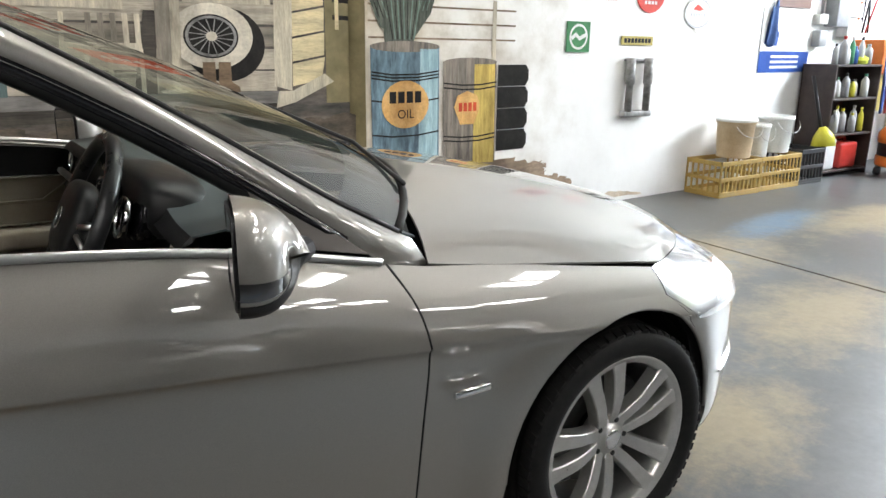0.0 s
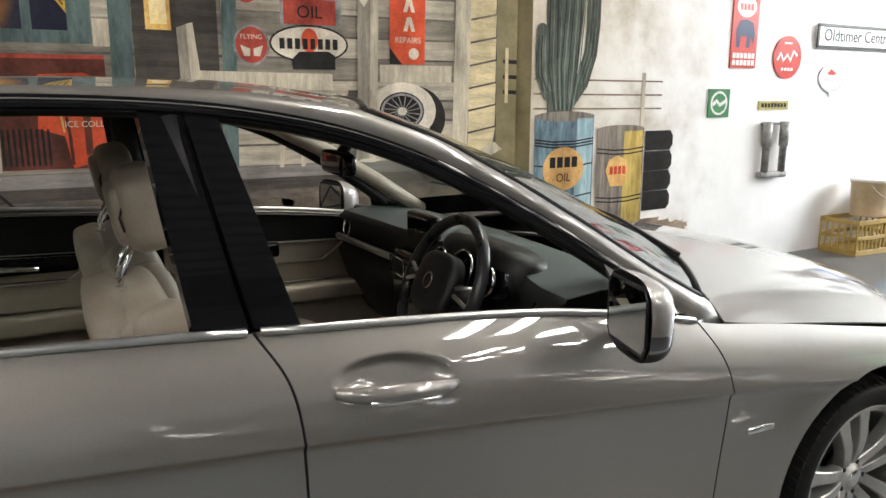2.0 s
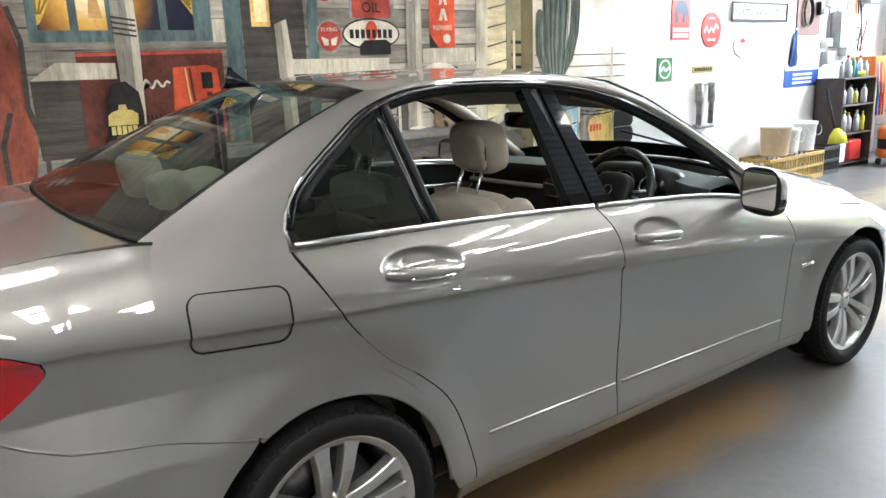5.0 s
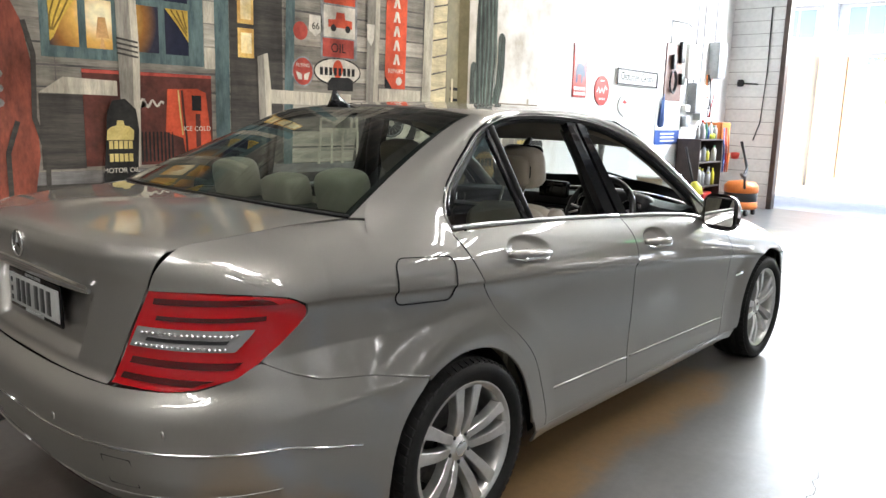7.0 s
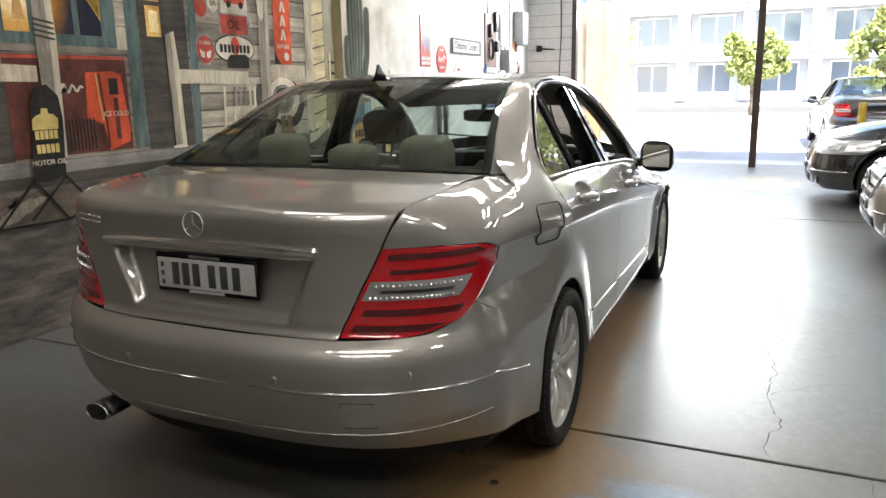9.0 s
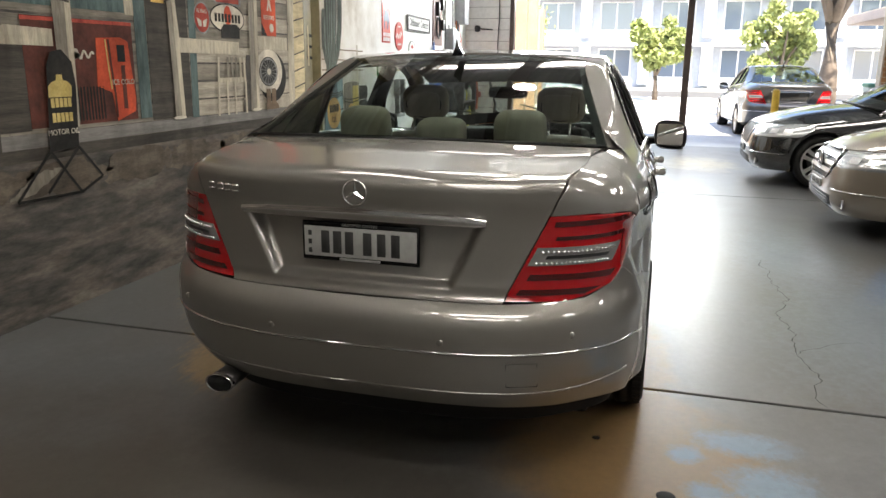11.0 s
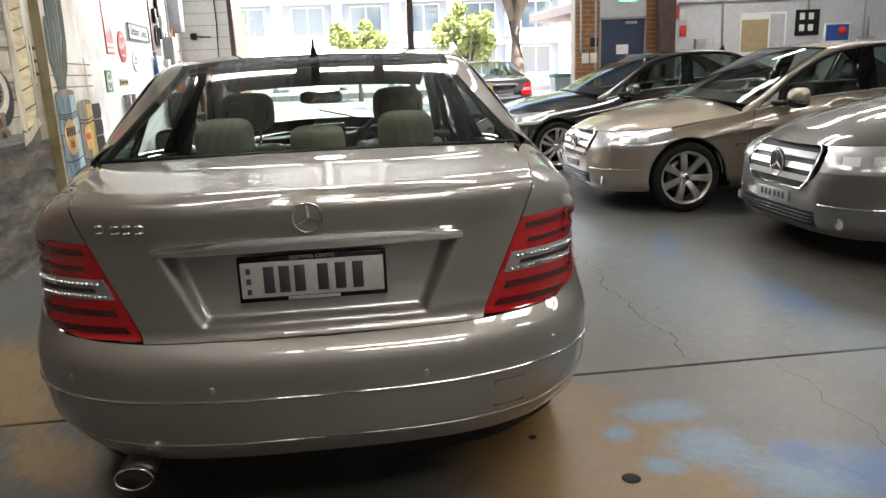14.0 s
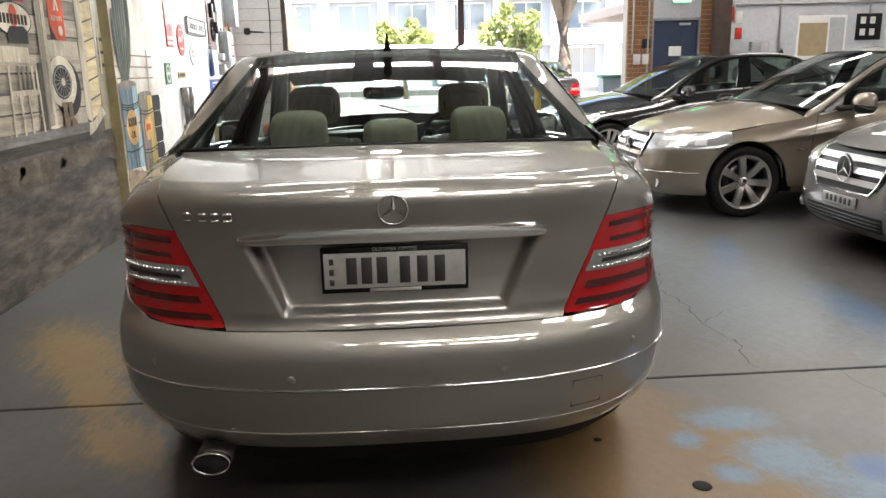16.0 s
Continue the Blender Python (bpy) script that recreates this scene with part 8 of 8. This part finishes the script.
# things on the short wall by the opening
gb = thing("cable_lever", "dark lever and hanging cable on the block wall", "lever", at=(FRONT_X, 2.3, 2.0))
part("lever_arm", tubem([(FRONT_X - 0.06, 2.40, 2.02), (FRONT_X - 0.05, 2.15, 2.00)], 0.012, 8), DARK, gb)
part("lever_knob", lathem([(0.0, -0.06), (0.05, -0.05), (0.055, 0.0), (0.05, 0.05), (0.0, 0.06)], 14, Matrix.Translation((FRONT_X - 0.058, 2.43, 2.02))), DARK, gb)
part("cable", tubem([(FRONT_X - 0.02, 2.05, 3.2), (FRONT_X - 0.03, 2.03, 2.2), (FRONT_X - 0.04, 2.06, 1.4), (FRONT_X - 0.03, 2.15, 1.1)], 0.010, 6), DARK, gb)
part("red_cup", lathem([(0.0, 0.0), (0.06, 0.01), (0.075, 0.11), (0.0, 0.12)], 16, Matrix.Translation((FRONT_X - 0.08, 2.40, 0.78))), BOTTLES[1], gb)

# ---- the front wall to the right of the opening ----
BRICK = mottled("orange_brown_brick", (0.26, 0.115, 0.05), (0.36, 0.17, 0.075), 9, 0.75, 0.3)
MORTAR = mottled("pale_mortar", (0.36, 0.31, 0.25), (0.42, 0.37, 0.30), 20, 0.8, 0.3)
NAVY = mottled("navy_door_paint", (0.028, 0.042, 0.085), (0.036, 0.052, 0.10), 4, 0.45, 0.05)
piers = []
for y0, y1 in ((-4.79, -4.31), (-5.90, -5.66)):
    piers.append(setting("brick_pier", boxm((FRONT_X + 0.006, y0, 0), (FRONT_X + 0.25, y1, 3.6)), MORTAR, "orange-brown face brick pier", "pier"))
setting("door_head", boxm((FRONT_X + 0.004, -5.66, 2.12), (FRONT_X + 0.25, -4.79, 3.6)), WALL_GREY, "painted wall over the blue door", "wall")
door = setting("door_1", boxm((FRONT_X + 0.05, -5.64, 0.01), (FRONT_X + 0.10, -4.81, 2.07), 0.004, 1), NAVY, "dark navy flush door, closed", "door")
part("door_handle", tubem([(FRONT_X + 0.05, -5.56, 1.02), (FRONT_X + 0.0, -5.56, 1.02), (FRONT_X - 0.005, -5.46, 1.02)], 0.011, 8), CHROME, door)
for a, b in (((-5.665, 0.0), (-5.64, 2.10)), ((-4.81, 0.0), (-4.785, 2.10)), ((-5.665, 2.075), (-4.785, 2.118))):
    part("door_frame", boxm((FRONT_X - 0.01, a[0], a[1]), (FRONT_X + 0.12, b[0], b[1]), 0.004, 1), STEEL_GREY, door, "", False)
part("door_closer", boxm((FRONT_X + 0.005, -5.50, 1.98), (FRONT_X + 0.05, -5.28, 2.03), 0.01, 2), STEEL_GREY, door)
part("door_notice", boxm((FRONT_X + 0.044, -5.35, 1.45), (FRONT_X + 0.0495, -5.12, 1.62)), SIGN_WHITE, door, "", False)

EXIT_GREEN = mat("lit_exit_green", (0.02, 0.35, 0.10), 0.4, emit=0.9, emit_colour=(0.10, 0.75, 0.22))
ex = thing("exit_sign", "green lit exit sign over the blue door", "exit sign", at=(FRONT_X, -5.29, 2.45))
part("case", boxm((FRONT_X - 0.06, -5.46, 2.36), (FRONT_X + 0.003, -5.11, 2.56), 0.01, 2), SIGN_WHITE, ex)
part("panel", boxm((FRONT_X - 0.064, -5.44, 2.375), (FRONT_X - 0.058, -5.13, 2.545)), EXIT_GREEN, ex, "", False)
letters("exit_writing", "EXIT", 0.12, Matrix.Translation((FRONT_X - 0.066, -5.285, 2.46)) @ pose(0, 0, 0, 90, 0, -90), SIGN_WHITE, ex, 0.001)

# switch plates on the brick
sp = thing("switch_plate", "pale double switch plate on the brick", "switch", at=(FRONT_X, -4.58, 1.4))
for y in (-4.72, -4.57):
    part("plate", boxm((FRONT_X - 0.045, y, 1.31), (FRONT_X + 0.002, y + 0.125, 1.49), 0.008, 2), TUB_WHITE, sp)
kp = thing("alarm_keypad", "small dark alarm keypad on the brick", "keypad", at=(FRONT_X, -4.66, 1.7))
part("pad", boxm((FRONT_X - 0.03, -4.75, 1.60), (FRONT_X + 0.002, -4.60, 1.76), 0.006, 2), DARK, kp)
for y in (-4.42, -4.70):
    tagged(part("conduit", tubem([(FRONT_X - 0.02, y, 0.3 if y < -4.6 else 1.5), (FRONT_X - 0.02, y, 3.5)], 0.018, 8), PIPE_GREY), "grey conduit up the brick pier", "conduit", "conduits")

# inner window, picture, notices, boxes on the grey wall
wn = setting("window_1", boxm((FRONT_X - 0.015, -8.42, 1.28), (FRONT_X + 0.01, -7.49, 2.11), 0.006, 1), SIGN_WHITE, "white framed inner window with a tan blind", "window")
part("blind", boxm((FRONT_X - 0.022, -8.06, 1.40), (FRONT_X - 0.014, -7.53, 1.98), 0.002, 1), mottled("tan_blind", (0.34, 0.265, 0.16), (0.41, 0.32, 0.19), 8, 0.6, 0.05), wn, "", False)
part("pane", boxm((FRONT_X - 0.022, -8.38, 1.32), (FRONT_X - 0.014, -8.10, 2.07), 0.002, 1), mottled("dull_pane", (0.42, 0.44, 0.46), (0.5, 0.52, 0.54), 6, 0.2, 0.0), wn, "", False)
lg = thing("metal_letters", "black metal panel with pale blocks", "sign", at=(FRONT_X, -8.84, 1.9))
part("backing", boxm((FRONT_X - 0.03, -9.08, 1.66), (FRONT_X + 0.002, -8.60, 2.13), 0.01, 2), SIGN_BLACK, lg)
for y, z in ((-8.72, 1.95), (-8.72, 1.74), (-8.90, 1.95), (-8.90, 1.74)):
    part("pale_block", boxm((FRONT_X - 0.036, y - 0.05, z), (FRONT_X - 0.028, y + 0.05, z + 0.12), 0.003, 1), TUB_WHITE, lg, "", False)
pic = thing("framed_picture", "small framed picture in blue and red", "picture", at=(FRONT_X, -9.45, 1.63))
part("picture_frame", boxm((FRONT_X - 0.03, -9.72, 1.40), (FRONT_X + 0.002, -9.19, 1.87), 0.006, 1), SIGN_WHITE, pic)
part("picture", boxm((FRONT_X - 0.034, -9.69, 1.43), (FRONT_X - 0.028, -9.22, 1.84)), SIGN_BLUE, pic, "", False)
part("red_spot", lathem([(0.0, 0.0), (0.09, 0.0), (0.09, 0.003), (0.0, 0.003)], 18, Matrix.Translation((FRONT_X - 0.037, -9.55, 1.72)) @ pose(0, 0, 0, 0, -90, 0)), SIGN_RED, pic)
for y, z0, z1, w, mm, lab in ((-6.23, 2.05, 2.28, 0.09, SIGN_RED, "small red fire notice"), (-6.38, 1.72, 1.92, 0.12, SIGN_RED, "red and white fire notice"), (-6.36, 2.0, 2.22, 0.14, TUB_WHITE, "white plastic alarm call box")):
    nb = thing("fire_notice", lab, "notice", "", at=(FRONT_X, y, (z0 + z1) / 2))
    part("notice_plate", boxm((FRONT_X - 0.03, y - w / 2, z0), (FRONT_X + 0.002, y + w / 2, z1), 0.004, 1), mm, nb)
mb = thing("meter_box", "grey metal meter box on the wall", "box", at=(FRONT_X, -6.77, 1.5))
part("case", boxm((FRONT_X - 0.10, -6.94, 1.39), (FRONT_X + 0.002, -6.60, 1.67), 0.01, 2), STEEL_GREY, mb)
part("lid", boxm((FRONT_X - 0.108, -6.92, 1.41), (FRONT_X - 0.099, -6.78, 1.65), 0.003, 1), PIPE_GREY, mb)
for pts in ([(-6.30, 2.32), (-10.8, 2.36)], [(-7.15, 1.3), (-7.15, 3.6)], [(-8.84, 2.13), (-8.84, 3.6)], [(-10.0, 1.4), (-10.0, 3.6)], [(-6.5, 2.55), (-10.8, 2.6)]):
    tagged(part("conduit", tubem([(FRONT_X - 0.025, y, z) for y, z in pts], 0.022, 8), PIPE_GREY), "grey conduit along the wall", "conduit", "conduits")
bz = thing("valve_set", "grey valves and pipes on the wall", "valve", at=(FRONT_X, -10.0, 1.5))
part("valve_body", boxm((FRONT_X - 0.12, -10.2, 1.38), (FRONT_X - 0.0, -9.88, 1.6), 0.02, 2), STEEL_GREY, bz)
part("valve_stem", tubem([(FRONT_X - 0.08, -10.05, 1.6), (FRONT_X - 0.08, -10.05, 1.95)], 0.02, 8), STEEL_GREY, bz)

# ---- outside ----
CONCRETE = mottled("pale_concrete_drive", (0.42, 0.41, 0.39), (0.52, 0.51, 0.49), 0.5, 0.8, 0.1)
setting("ground", boxm((FRONT_X + 0.25, -700, -0.3), (1200, 700, -0.02)), CONCRETE, "pale sunlit concrete drive and street", "ground")
setting("road", boxm((34, -500, -0.019), (43, 500, -0.008)), mottled("asphalt", (0.05, 0.05, 0.05), (0.075, 0.073, 0.07), 2, 0.85, 0.2), "asphalt street", "road")

# fence wall with orange piers along the drive
FENCE = mottled("cream_render", (0.29, 0.245, 0.19), (0.35, 0.30, 0.235), 1.2, 0.8, 0.15)
PIER_ORANGE = mottled("orange_pier_render", (0.30, 0.18, 0.105), (0.36, 0.225, 0.14), 2, 0.8, 0.15)
fw = thing("boundary_wall", "cream rendered boundary wall with square piers", "wall", at=(20, 3.0, 0))
part("wall_panel", slab([(11.15, 2.62), (25.3, 3.5), (25.3, 3.7), (11.15, 2.82)], -0.02, 3.1), FENCE, fw, "", False)
for x, y in ((16.4, 2.6), (19.9, 2.9), (25.3, 3.5)):
    part("pier", boxm((x - 0.16, y - 0.14, -0.02), (x + 0.16, y + 0.22, 3.35), 0.01, 1), PIER_ORANGE, fw, "", False)
for i in range(16):
    x = 26 + 0.55 * i
    part("picket", boxm((x, 3.6 + 0.06 * i, -0.02), (x + 0.10, 3.64 + 0.06 * i, 1.4), 0.004, 1), STEEL_GREY, fw, "", False)

LEAF = mottled("green_leaves", (0.10, 0.15, 0.045), (0.17, 0.22, 0.08), 3, 0.6, 0.0)
LEAF2 = mottled("yellow_green_leaves", (0.20, 0.24, 0.07), (0.30, 0.33, 0.12), 3, 0.6, 0.0)
BARK = mottled("grey_brown_bark", (0.10, 0.075, 0.055), (0.16, 0.125, 0.095), 6, 0.85, 0.5)


def leaves(blobs, n, size, seed, material):
    """Many small leaves scattered through clumps (x, y, z, radius)."""
    rr = random.Random(seed)
    V, F = [], []
    for x, y, z, r in blobs:
        for _ in range(n):
            d = Vector((rr.gauss(0, 1), rr.gauss(0, 1), rr.gauss(0, 0.8))).normalized() * r * (0.35 + 0.75 * rr.random() ** 0.6)
            c = Vector((x, y, z)) + d
            a = Vector((rr.gauss(0, 1), rr.gauss(0, 1), rr.gauss(0, 1))).normalized() * size * rr.uniform(0.6, 1.3)
            b = a.cross(Vector((rr.gauss(0, 1), rr.gauss(0, 1), rr.gauss(0, 1)))).normalized() * size * rr.uniform(0.3, 0.5)
            k = len(V)
            V += [c - a, c + b, c + a, c - b]
            F.append((k, k + 1, k + 2, k + 3))
    me = bpy.data.meshes.new("crown")
    me.from_pydata([tuple(v) for v in V], [], F)
    bm = bmesh.new()
    bm.from_mesh(me)
    bpy.data.meshes.remove(me)
    return bm


def tree(x, y, h, spread, seed, trunk_r=0.18, material=None, lean=0.0, fork=0.4):
    rr = random.Random(seed)
    root = thing("street_tree", "leafy street tree with a forked trunk", "tree", "street trees", at=(x, y, -0.02))
    top = h * fork
    part("trunk", tubem([(x, y, -0.05), (x + lean * 0.3, y, top * 0.5), (x + lean, y + 0.05, top)], trunk_r, 10, True, [trunk_r * 1.3, trunk_r, trunk_r * 0.85]), BARK, root)
    blobs = []
    for k in range(6):
        a = 2 * math.pi * k / 6 + rr.uniform(-0.4, 0.4)
        ex, ey, ez = x + lean + spread * 0.6 * math.cos(a), y + spread * 0.6 * math.sin(a), top + (h - top) * rr.uniform(0.35, 0.8)
        part("limb", tubem([(x + lean, y + 0.05, top - 0.1), (x + lean + 0.3 * (ex - x), y + 0.3 * (ey - y), top + 0.45 * (ez - top)), (ex, ey, ez)], 0.08, 7, True, [trunk_r * 0.6, trunk_r * 0.4, trunk_r * 0.15]), BARK, root)
        for _ in range(4):
            blobs.append((ex + rr.uniform(-1, 1) * spread * 0.35, ey + rr.uniform(-1, 1) * spread * 0.35, ez + rr.uniform(-0.25, 0.35) * (h - top), spread * rr.uniform(0.16, 0.30)))
    part("crown", leaves(blobs, 240, 0.14, seed, material), material or LEAF, root, "", False)
    return root


tree(20.0, -5.3, 7.2, 3.3, 3, 0.23, LEAF2, 0.10, 0.36)
tree(27.0, -11.5, 8.0, 3.6, 5, 0.25, LEAF, 0.2, 0.35)
tree(30.5, -0.7, 3.4, 1.2, 8, 0.10, LEAF2, 0.0, 0.3)
tree(31.0, -5.6, 3.4, 1.6, 9, 0.16, LEAF2, 0.1, 0.3)
tree(33.0, -15.0, 7.0, 3.4, 14, 0.22, LEAF, 0.1, 0.3)
sb = thing("shrub", "leafy shrub over the boundary wall", "shrub", at=(27, 4.2, 0))
part("stems", tubem([(26.8, 4.3, -0.02), (26.9, 4.2, 1.4), (26.7, 4.1, 2.4)], 0.05, 7), BARK, sb)
part("crown", leaves([(26.5 + dx, 4.2 + dy, 2.3 + dz, 0.7) for dx, dy, dz in ((0, 0, 0), (0.8, 0.2, 0.2), (-0.7, 0.1, 0.1), (0.2, -0.3, 0.6), (1.4, 0.2, -0.2), (0.6, 0.0, -0.5))], 150, 0.10, 4, LEAF2), LEAF2, sb, "", False)

# apartment building across the street
RENDER_G = mottled("blue_grey_render", (0.33, 0.355, 0.40), (0.38, 0.405, 0.45), 0.4, 0.7, 0.1)
RENDER_W = mottled("white_render", (0.62, 0.62, 0.62), (0.68, 0.68, 0.68), 0.4, 0.7, 0.1)
PANE = mat("building_window_glass", (0.10, 0.125, 0.16), 0.05, 0.0, 1.0)
bd = thing("apartment_building", "blue-grey rendered apartment block with white balconies", "building", at=(52, -2, 0))
part("wall", boxm((50, -26, -0.02), (62, 24, 12.5), 0.02, 1), RENDER_G, bd, "", False)
part("roof", boxm((49.5, -26.5, 12.5), (62.5, 24.5, 12.8), 0.02, 1), RENDER_W, bd, "", False)
for fl in range(4):
    z = 0.6 + 3.0 * fl
    part("balcony", boxm((48.7, -24, z + 2.05), (50.0, 22, z + 2.25), 0.02, 1), RENDER_W, bd, "", False)
    for i in range(12):
        y = -23 + 3.9 * i
        part("wall_fin", boxm((49.2, y - 0.5, z - 0.4), (50.0, y + 0.2, z + 2.05), 0.02, 1), RENDER_W if i % 3 else RENDER_G, bd, "", False)
        w = part("window", boxm((49.93, y + 0.7, z), (50.02, y + 2.9, z + 1.9), 0.01, 1), RENDER_W, bd, "", False)
        part("pane", boxm((49.90, y + 0.8, z + 0.1), (49.935, y + 1.75, z + 1.8)), PANE, w, "", False)
        part("pane", boxm((49.90, y + 1.85, z + 0.1), (49.935, y + 2.8, z + 1.8)), PANE, w, "", False)
setting("backdrop", boxm((110, -160, -0.02), (125, 160, 9)), mottled("distant_trees", (0.10, 0.13, 0.08), (0.18, 0.21, 0.14), 0.1, 0.9, 0.0), "far hazy line of trees and houses", "backdrop")

# street furniture
bo = thing("bollard", "yellow steel bollard on the drive", "bollard", at=(12.15, -2.95, -0.02))
part("post", lathem([(0.0, -0.0), (0.065, 0.0), (0.065, 0.98), (0.05, 1.01), (0.0, 1.02)], 18, Matrix.Translation((12.15, -2.95, -0.02))), mottled("worn_yellow_paint", (0.60, 0.36, 0.03), (0.68, 0.43, 0.05), 8, 0.45, 0.1), bo)
for i, (x, y) in enumerate(((17.0, -5.85), (17.2, -6.55))):
    wb = thing("wheelie_bin", "pale green-lidded wheelie bin", "bin", "bins on the drive", at=(x, y, -0.02))
    bmw = bmesh.new()
    V0 = [bmw.verts.new((x + a, y + b, 0.05)) for a, b in ((-0.22, -0.22), (0.22, -0.22), (0.22, 0.22), (-0.22, 0.22))]
    V1 = [bmw.verts.new((x + a, y + b, 0.95)) for a, b in ((-0.29, -0.29), (0.29, -0.29), (0.29, 0.29), (-0.29, 0.29))]
    bmw.faces.new(V0[::-1]), bmw.faces.new(V1)
    for k in range(4):
        bmw.faces.new((V0[k], V0[(k + 1) % 4], V1[(k + 1) % 4], V1[k]))
    part("bin_body", bmw, mottled("bin_plastic", (0.40, 0.44, 0.38), (0.46, 0.5, 0.44), 5, 0.5, 0.05), wb, "", False)
    part("lid", boxm((x - 0.31, y - 0.32, 0.95), (x + 0.31, y + 0.32, 1.04), 0.03, 2), mottled("bin_lid_green", (0.10, 0.26, 0.16), (0.14, 0.30, 0.2), 5, 0.5, 0.05), wb)
    for b in (-0.22, 0.22):
        part("bin_wheel", lathem([(0.0, -0.025), (0.10, -0.025), (0.10, 0.025), (0.0, 0.025)], 16, Matrix.Translation((x + 0.22, y + b, 0.08)) @ pose(0, 0, 0, 90, 0, 0)), RUBBER, wb)
# neighbouring eave seen past the opening
ev = thing("house_eave", "pinkish boarded eave of the next building", "eave", at=(14, -6.2, 0))
part("eave_board", boxm((11.3, -7.2, 2.35), (17.0, -4.95, 2.55), 0.01, 1), mottled("pinkish_timber", (0.55, 0.42, 0.34), (0.62, 0.49, 0.40), 3, 0.7, 0.1), ev, "", False)
part("eave_post", boxm((11.4, -5.2, -0.02), (11.55, -5.05, 2.35), 0.01, 1), SIGN_WHITE, ev, "", False)
part("eave_wall", boxm((11.3, -7.2, -0.02), (17.0, -7.0, 2.35), 0.01, 1), FENCE, ev, "", False)
pl = thing("power_pole", "grey timber power pole beside the street", "pole", at=(33, 4.9, 0))
part("pole", tubem([(33, 4.9, -0.02), (33, 4.9, 9.0)], 0.14, 10), PIPE_GREY, pl)
part("cross_arm", boxm((32.9, 4.0, 8.0), (33.1, 5.8, 8.15), 0.01, 1), BARK, pl)

# bricks, one by one
brick_meshes = []
for seed in range(3):
    bm = boxm((-0.004, -0.110, -0.036), (0.05, 0.110, 0.036), 0.004, 1)
    me = bpy.data.meshes.new("brick")
    bm.to_mesh(me)
    bm.free()
    me.materials.append(BRICK)
    brick_meshes.append(me)
bm = boxm((-0.004, -0.050, -0.036), (0.05, 0.050, 0.036), 0.004, 1)
half_me = bpy.data.meshes.new("brick")
bm.to_mesh(half_me)
bm.free()
half_me.materials.append(BRICK)
rk = random.Random(5)
for pier, y0, y1 in ((piers[0], -4.79, -4.31), (piers[1], -5.90, -5.66)):
    for c in range(34):
        z = 0.045 + 0.083 * c
        y = y0 + 0.008
        units = [brick_meshes[0]] * (2 if y1 - y0 > 0.3 else 1)
        if c % 2 and y1 - y0 > 0.3:
            units = [half_me, brick_meshes[1], half_me]
        for me in units:
            w = 0.22 if me is not half_me else 0.10
            ob = new("brick", me)
            ob.parent = pier
            ob.location = (FRONT_X + 0.002 - rk.uniform(0, 0.003), y + w / 2, z)
            y += w + 0.012

# the grey saloon
main_car = thing("saloon_car", "warm grey metallic four-door saloon parked beside the mural", "car")
B0 = Body(main_car, PAINT)
body_shell(B0)
front_end(B0)
for xc in (0.0, 2.76):
    for s in (1, -1):
        road_wheel(B0, xc, s, 33 if xc else 15)
lid0 = tail_end(B0)
plate_frame(B0, lid0)
ring_badge(B0, lid0, -1.026, 0.0, 1.010, 0.040)
for y, w in ((0.530, 0.022), (0.487, 0.022), (0.455, 0.022), (0.422, 0.024)):
    x = float(shell(at_tail(y, 0.997), 0.997)[0])
    B0.mesh("badge_mark", tubem([(x - 0.003, y + w * 0.45, 1.006), (x - 0.003, y - w * 0.45, 1.006), (x - 0.003, y - w * 0.45, 0.988), (x - 0.003, y + w * 0.45, 0.988)], 0.0032, 6), CHROME, lid0)
exhaust(B0)
cabin(B0)


def squat(k, lift):
    """A taller, rounder plan for the compact car."""
    def f(P):
        P = np.array(P, float)
        z = P[..., 2].copy()
        P[..., 2] = np.where(z > 0.45, 0.45 + (z - 0.45) * k, z)
        P[..., 0] = P[..., 0] + lift * np.clip((z - 0.85) / 0.5, 0, 1) * np.clip((P[..., 0] - 0.5) / 1.5, 0, 1)
        return P
    return f


def other_car(name, label, coat, m, warp=nothing, barred=True, tail=False, single=False):
    root = thing(name, label, "car", "cars parked in the workshop" if not tail else "")
    B = Body(root, coat, warp)
    body_shell(B)
    front_end(B, barred)
    door_glass(B)
    lid = tail_end(B)
    for xc in (0.0, 2.76):
        for s in (1, -1):
            road_wheel(B, xc, s, 30, single)
    cabin(B, LEATHER_DARK, False)
    root.matrix_world = m
    return root


tan_car = other_car("saloon_car", "champagne metallic saloon with a bright three-bar grille", PAINT_TAN, pose(4.26, -5.84, 0, 0, 0, 90), single=True)
black_car = other_car("saloon_car", "glossy black saloon parked nose out", PAINT_BLACK, pose(7.26, -5.50, 0, 0, 0, 90), barred=False)
compact_car = other_car("compact_car", "graphite metallic compact car with a barred grille", PAINT_GREY, pose(1.98, -6.62, 0, 0, 0, 90), squat(1.16, 0.18))
drive_car = other_car("saloon_car", "dark saloon standing on the sunny driveway", PAINT_BRONZE, pose(14.3, -3.35, -0.02, 0, 0, 3), tail=True)
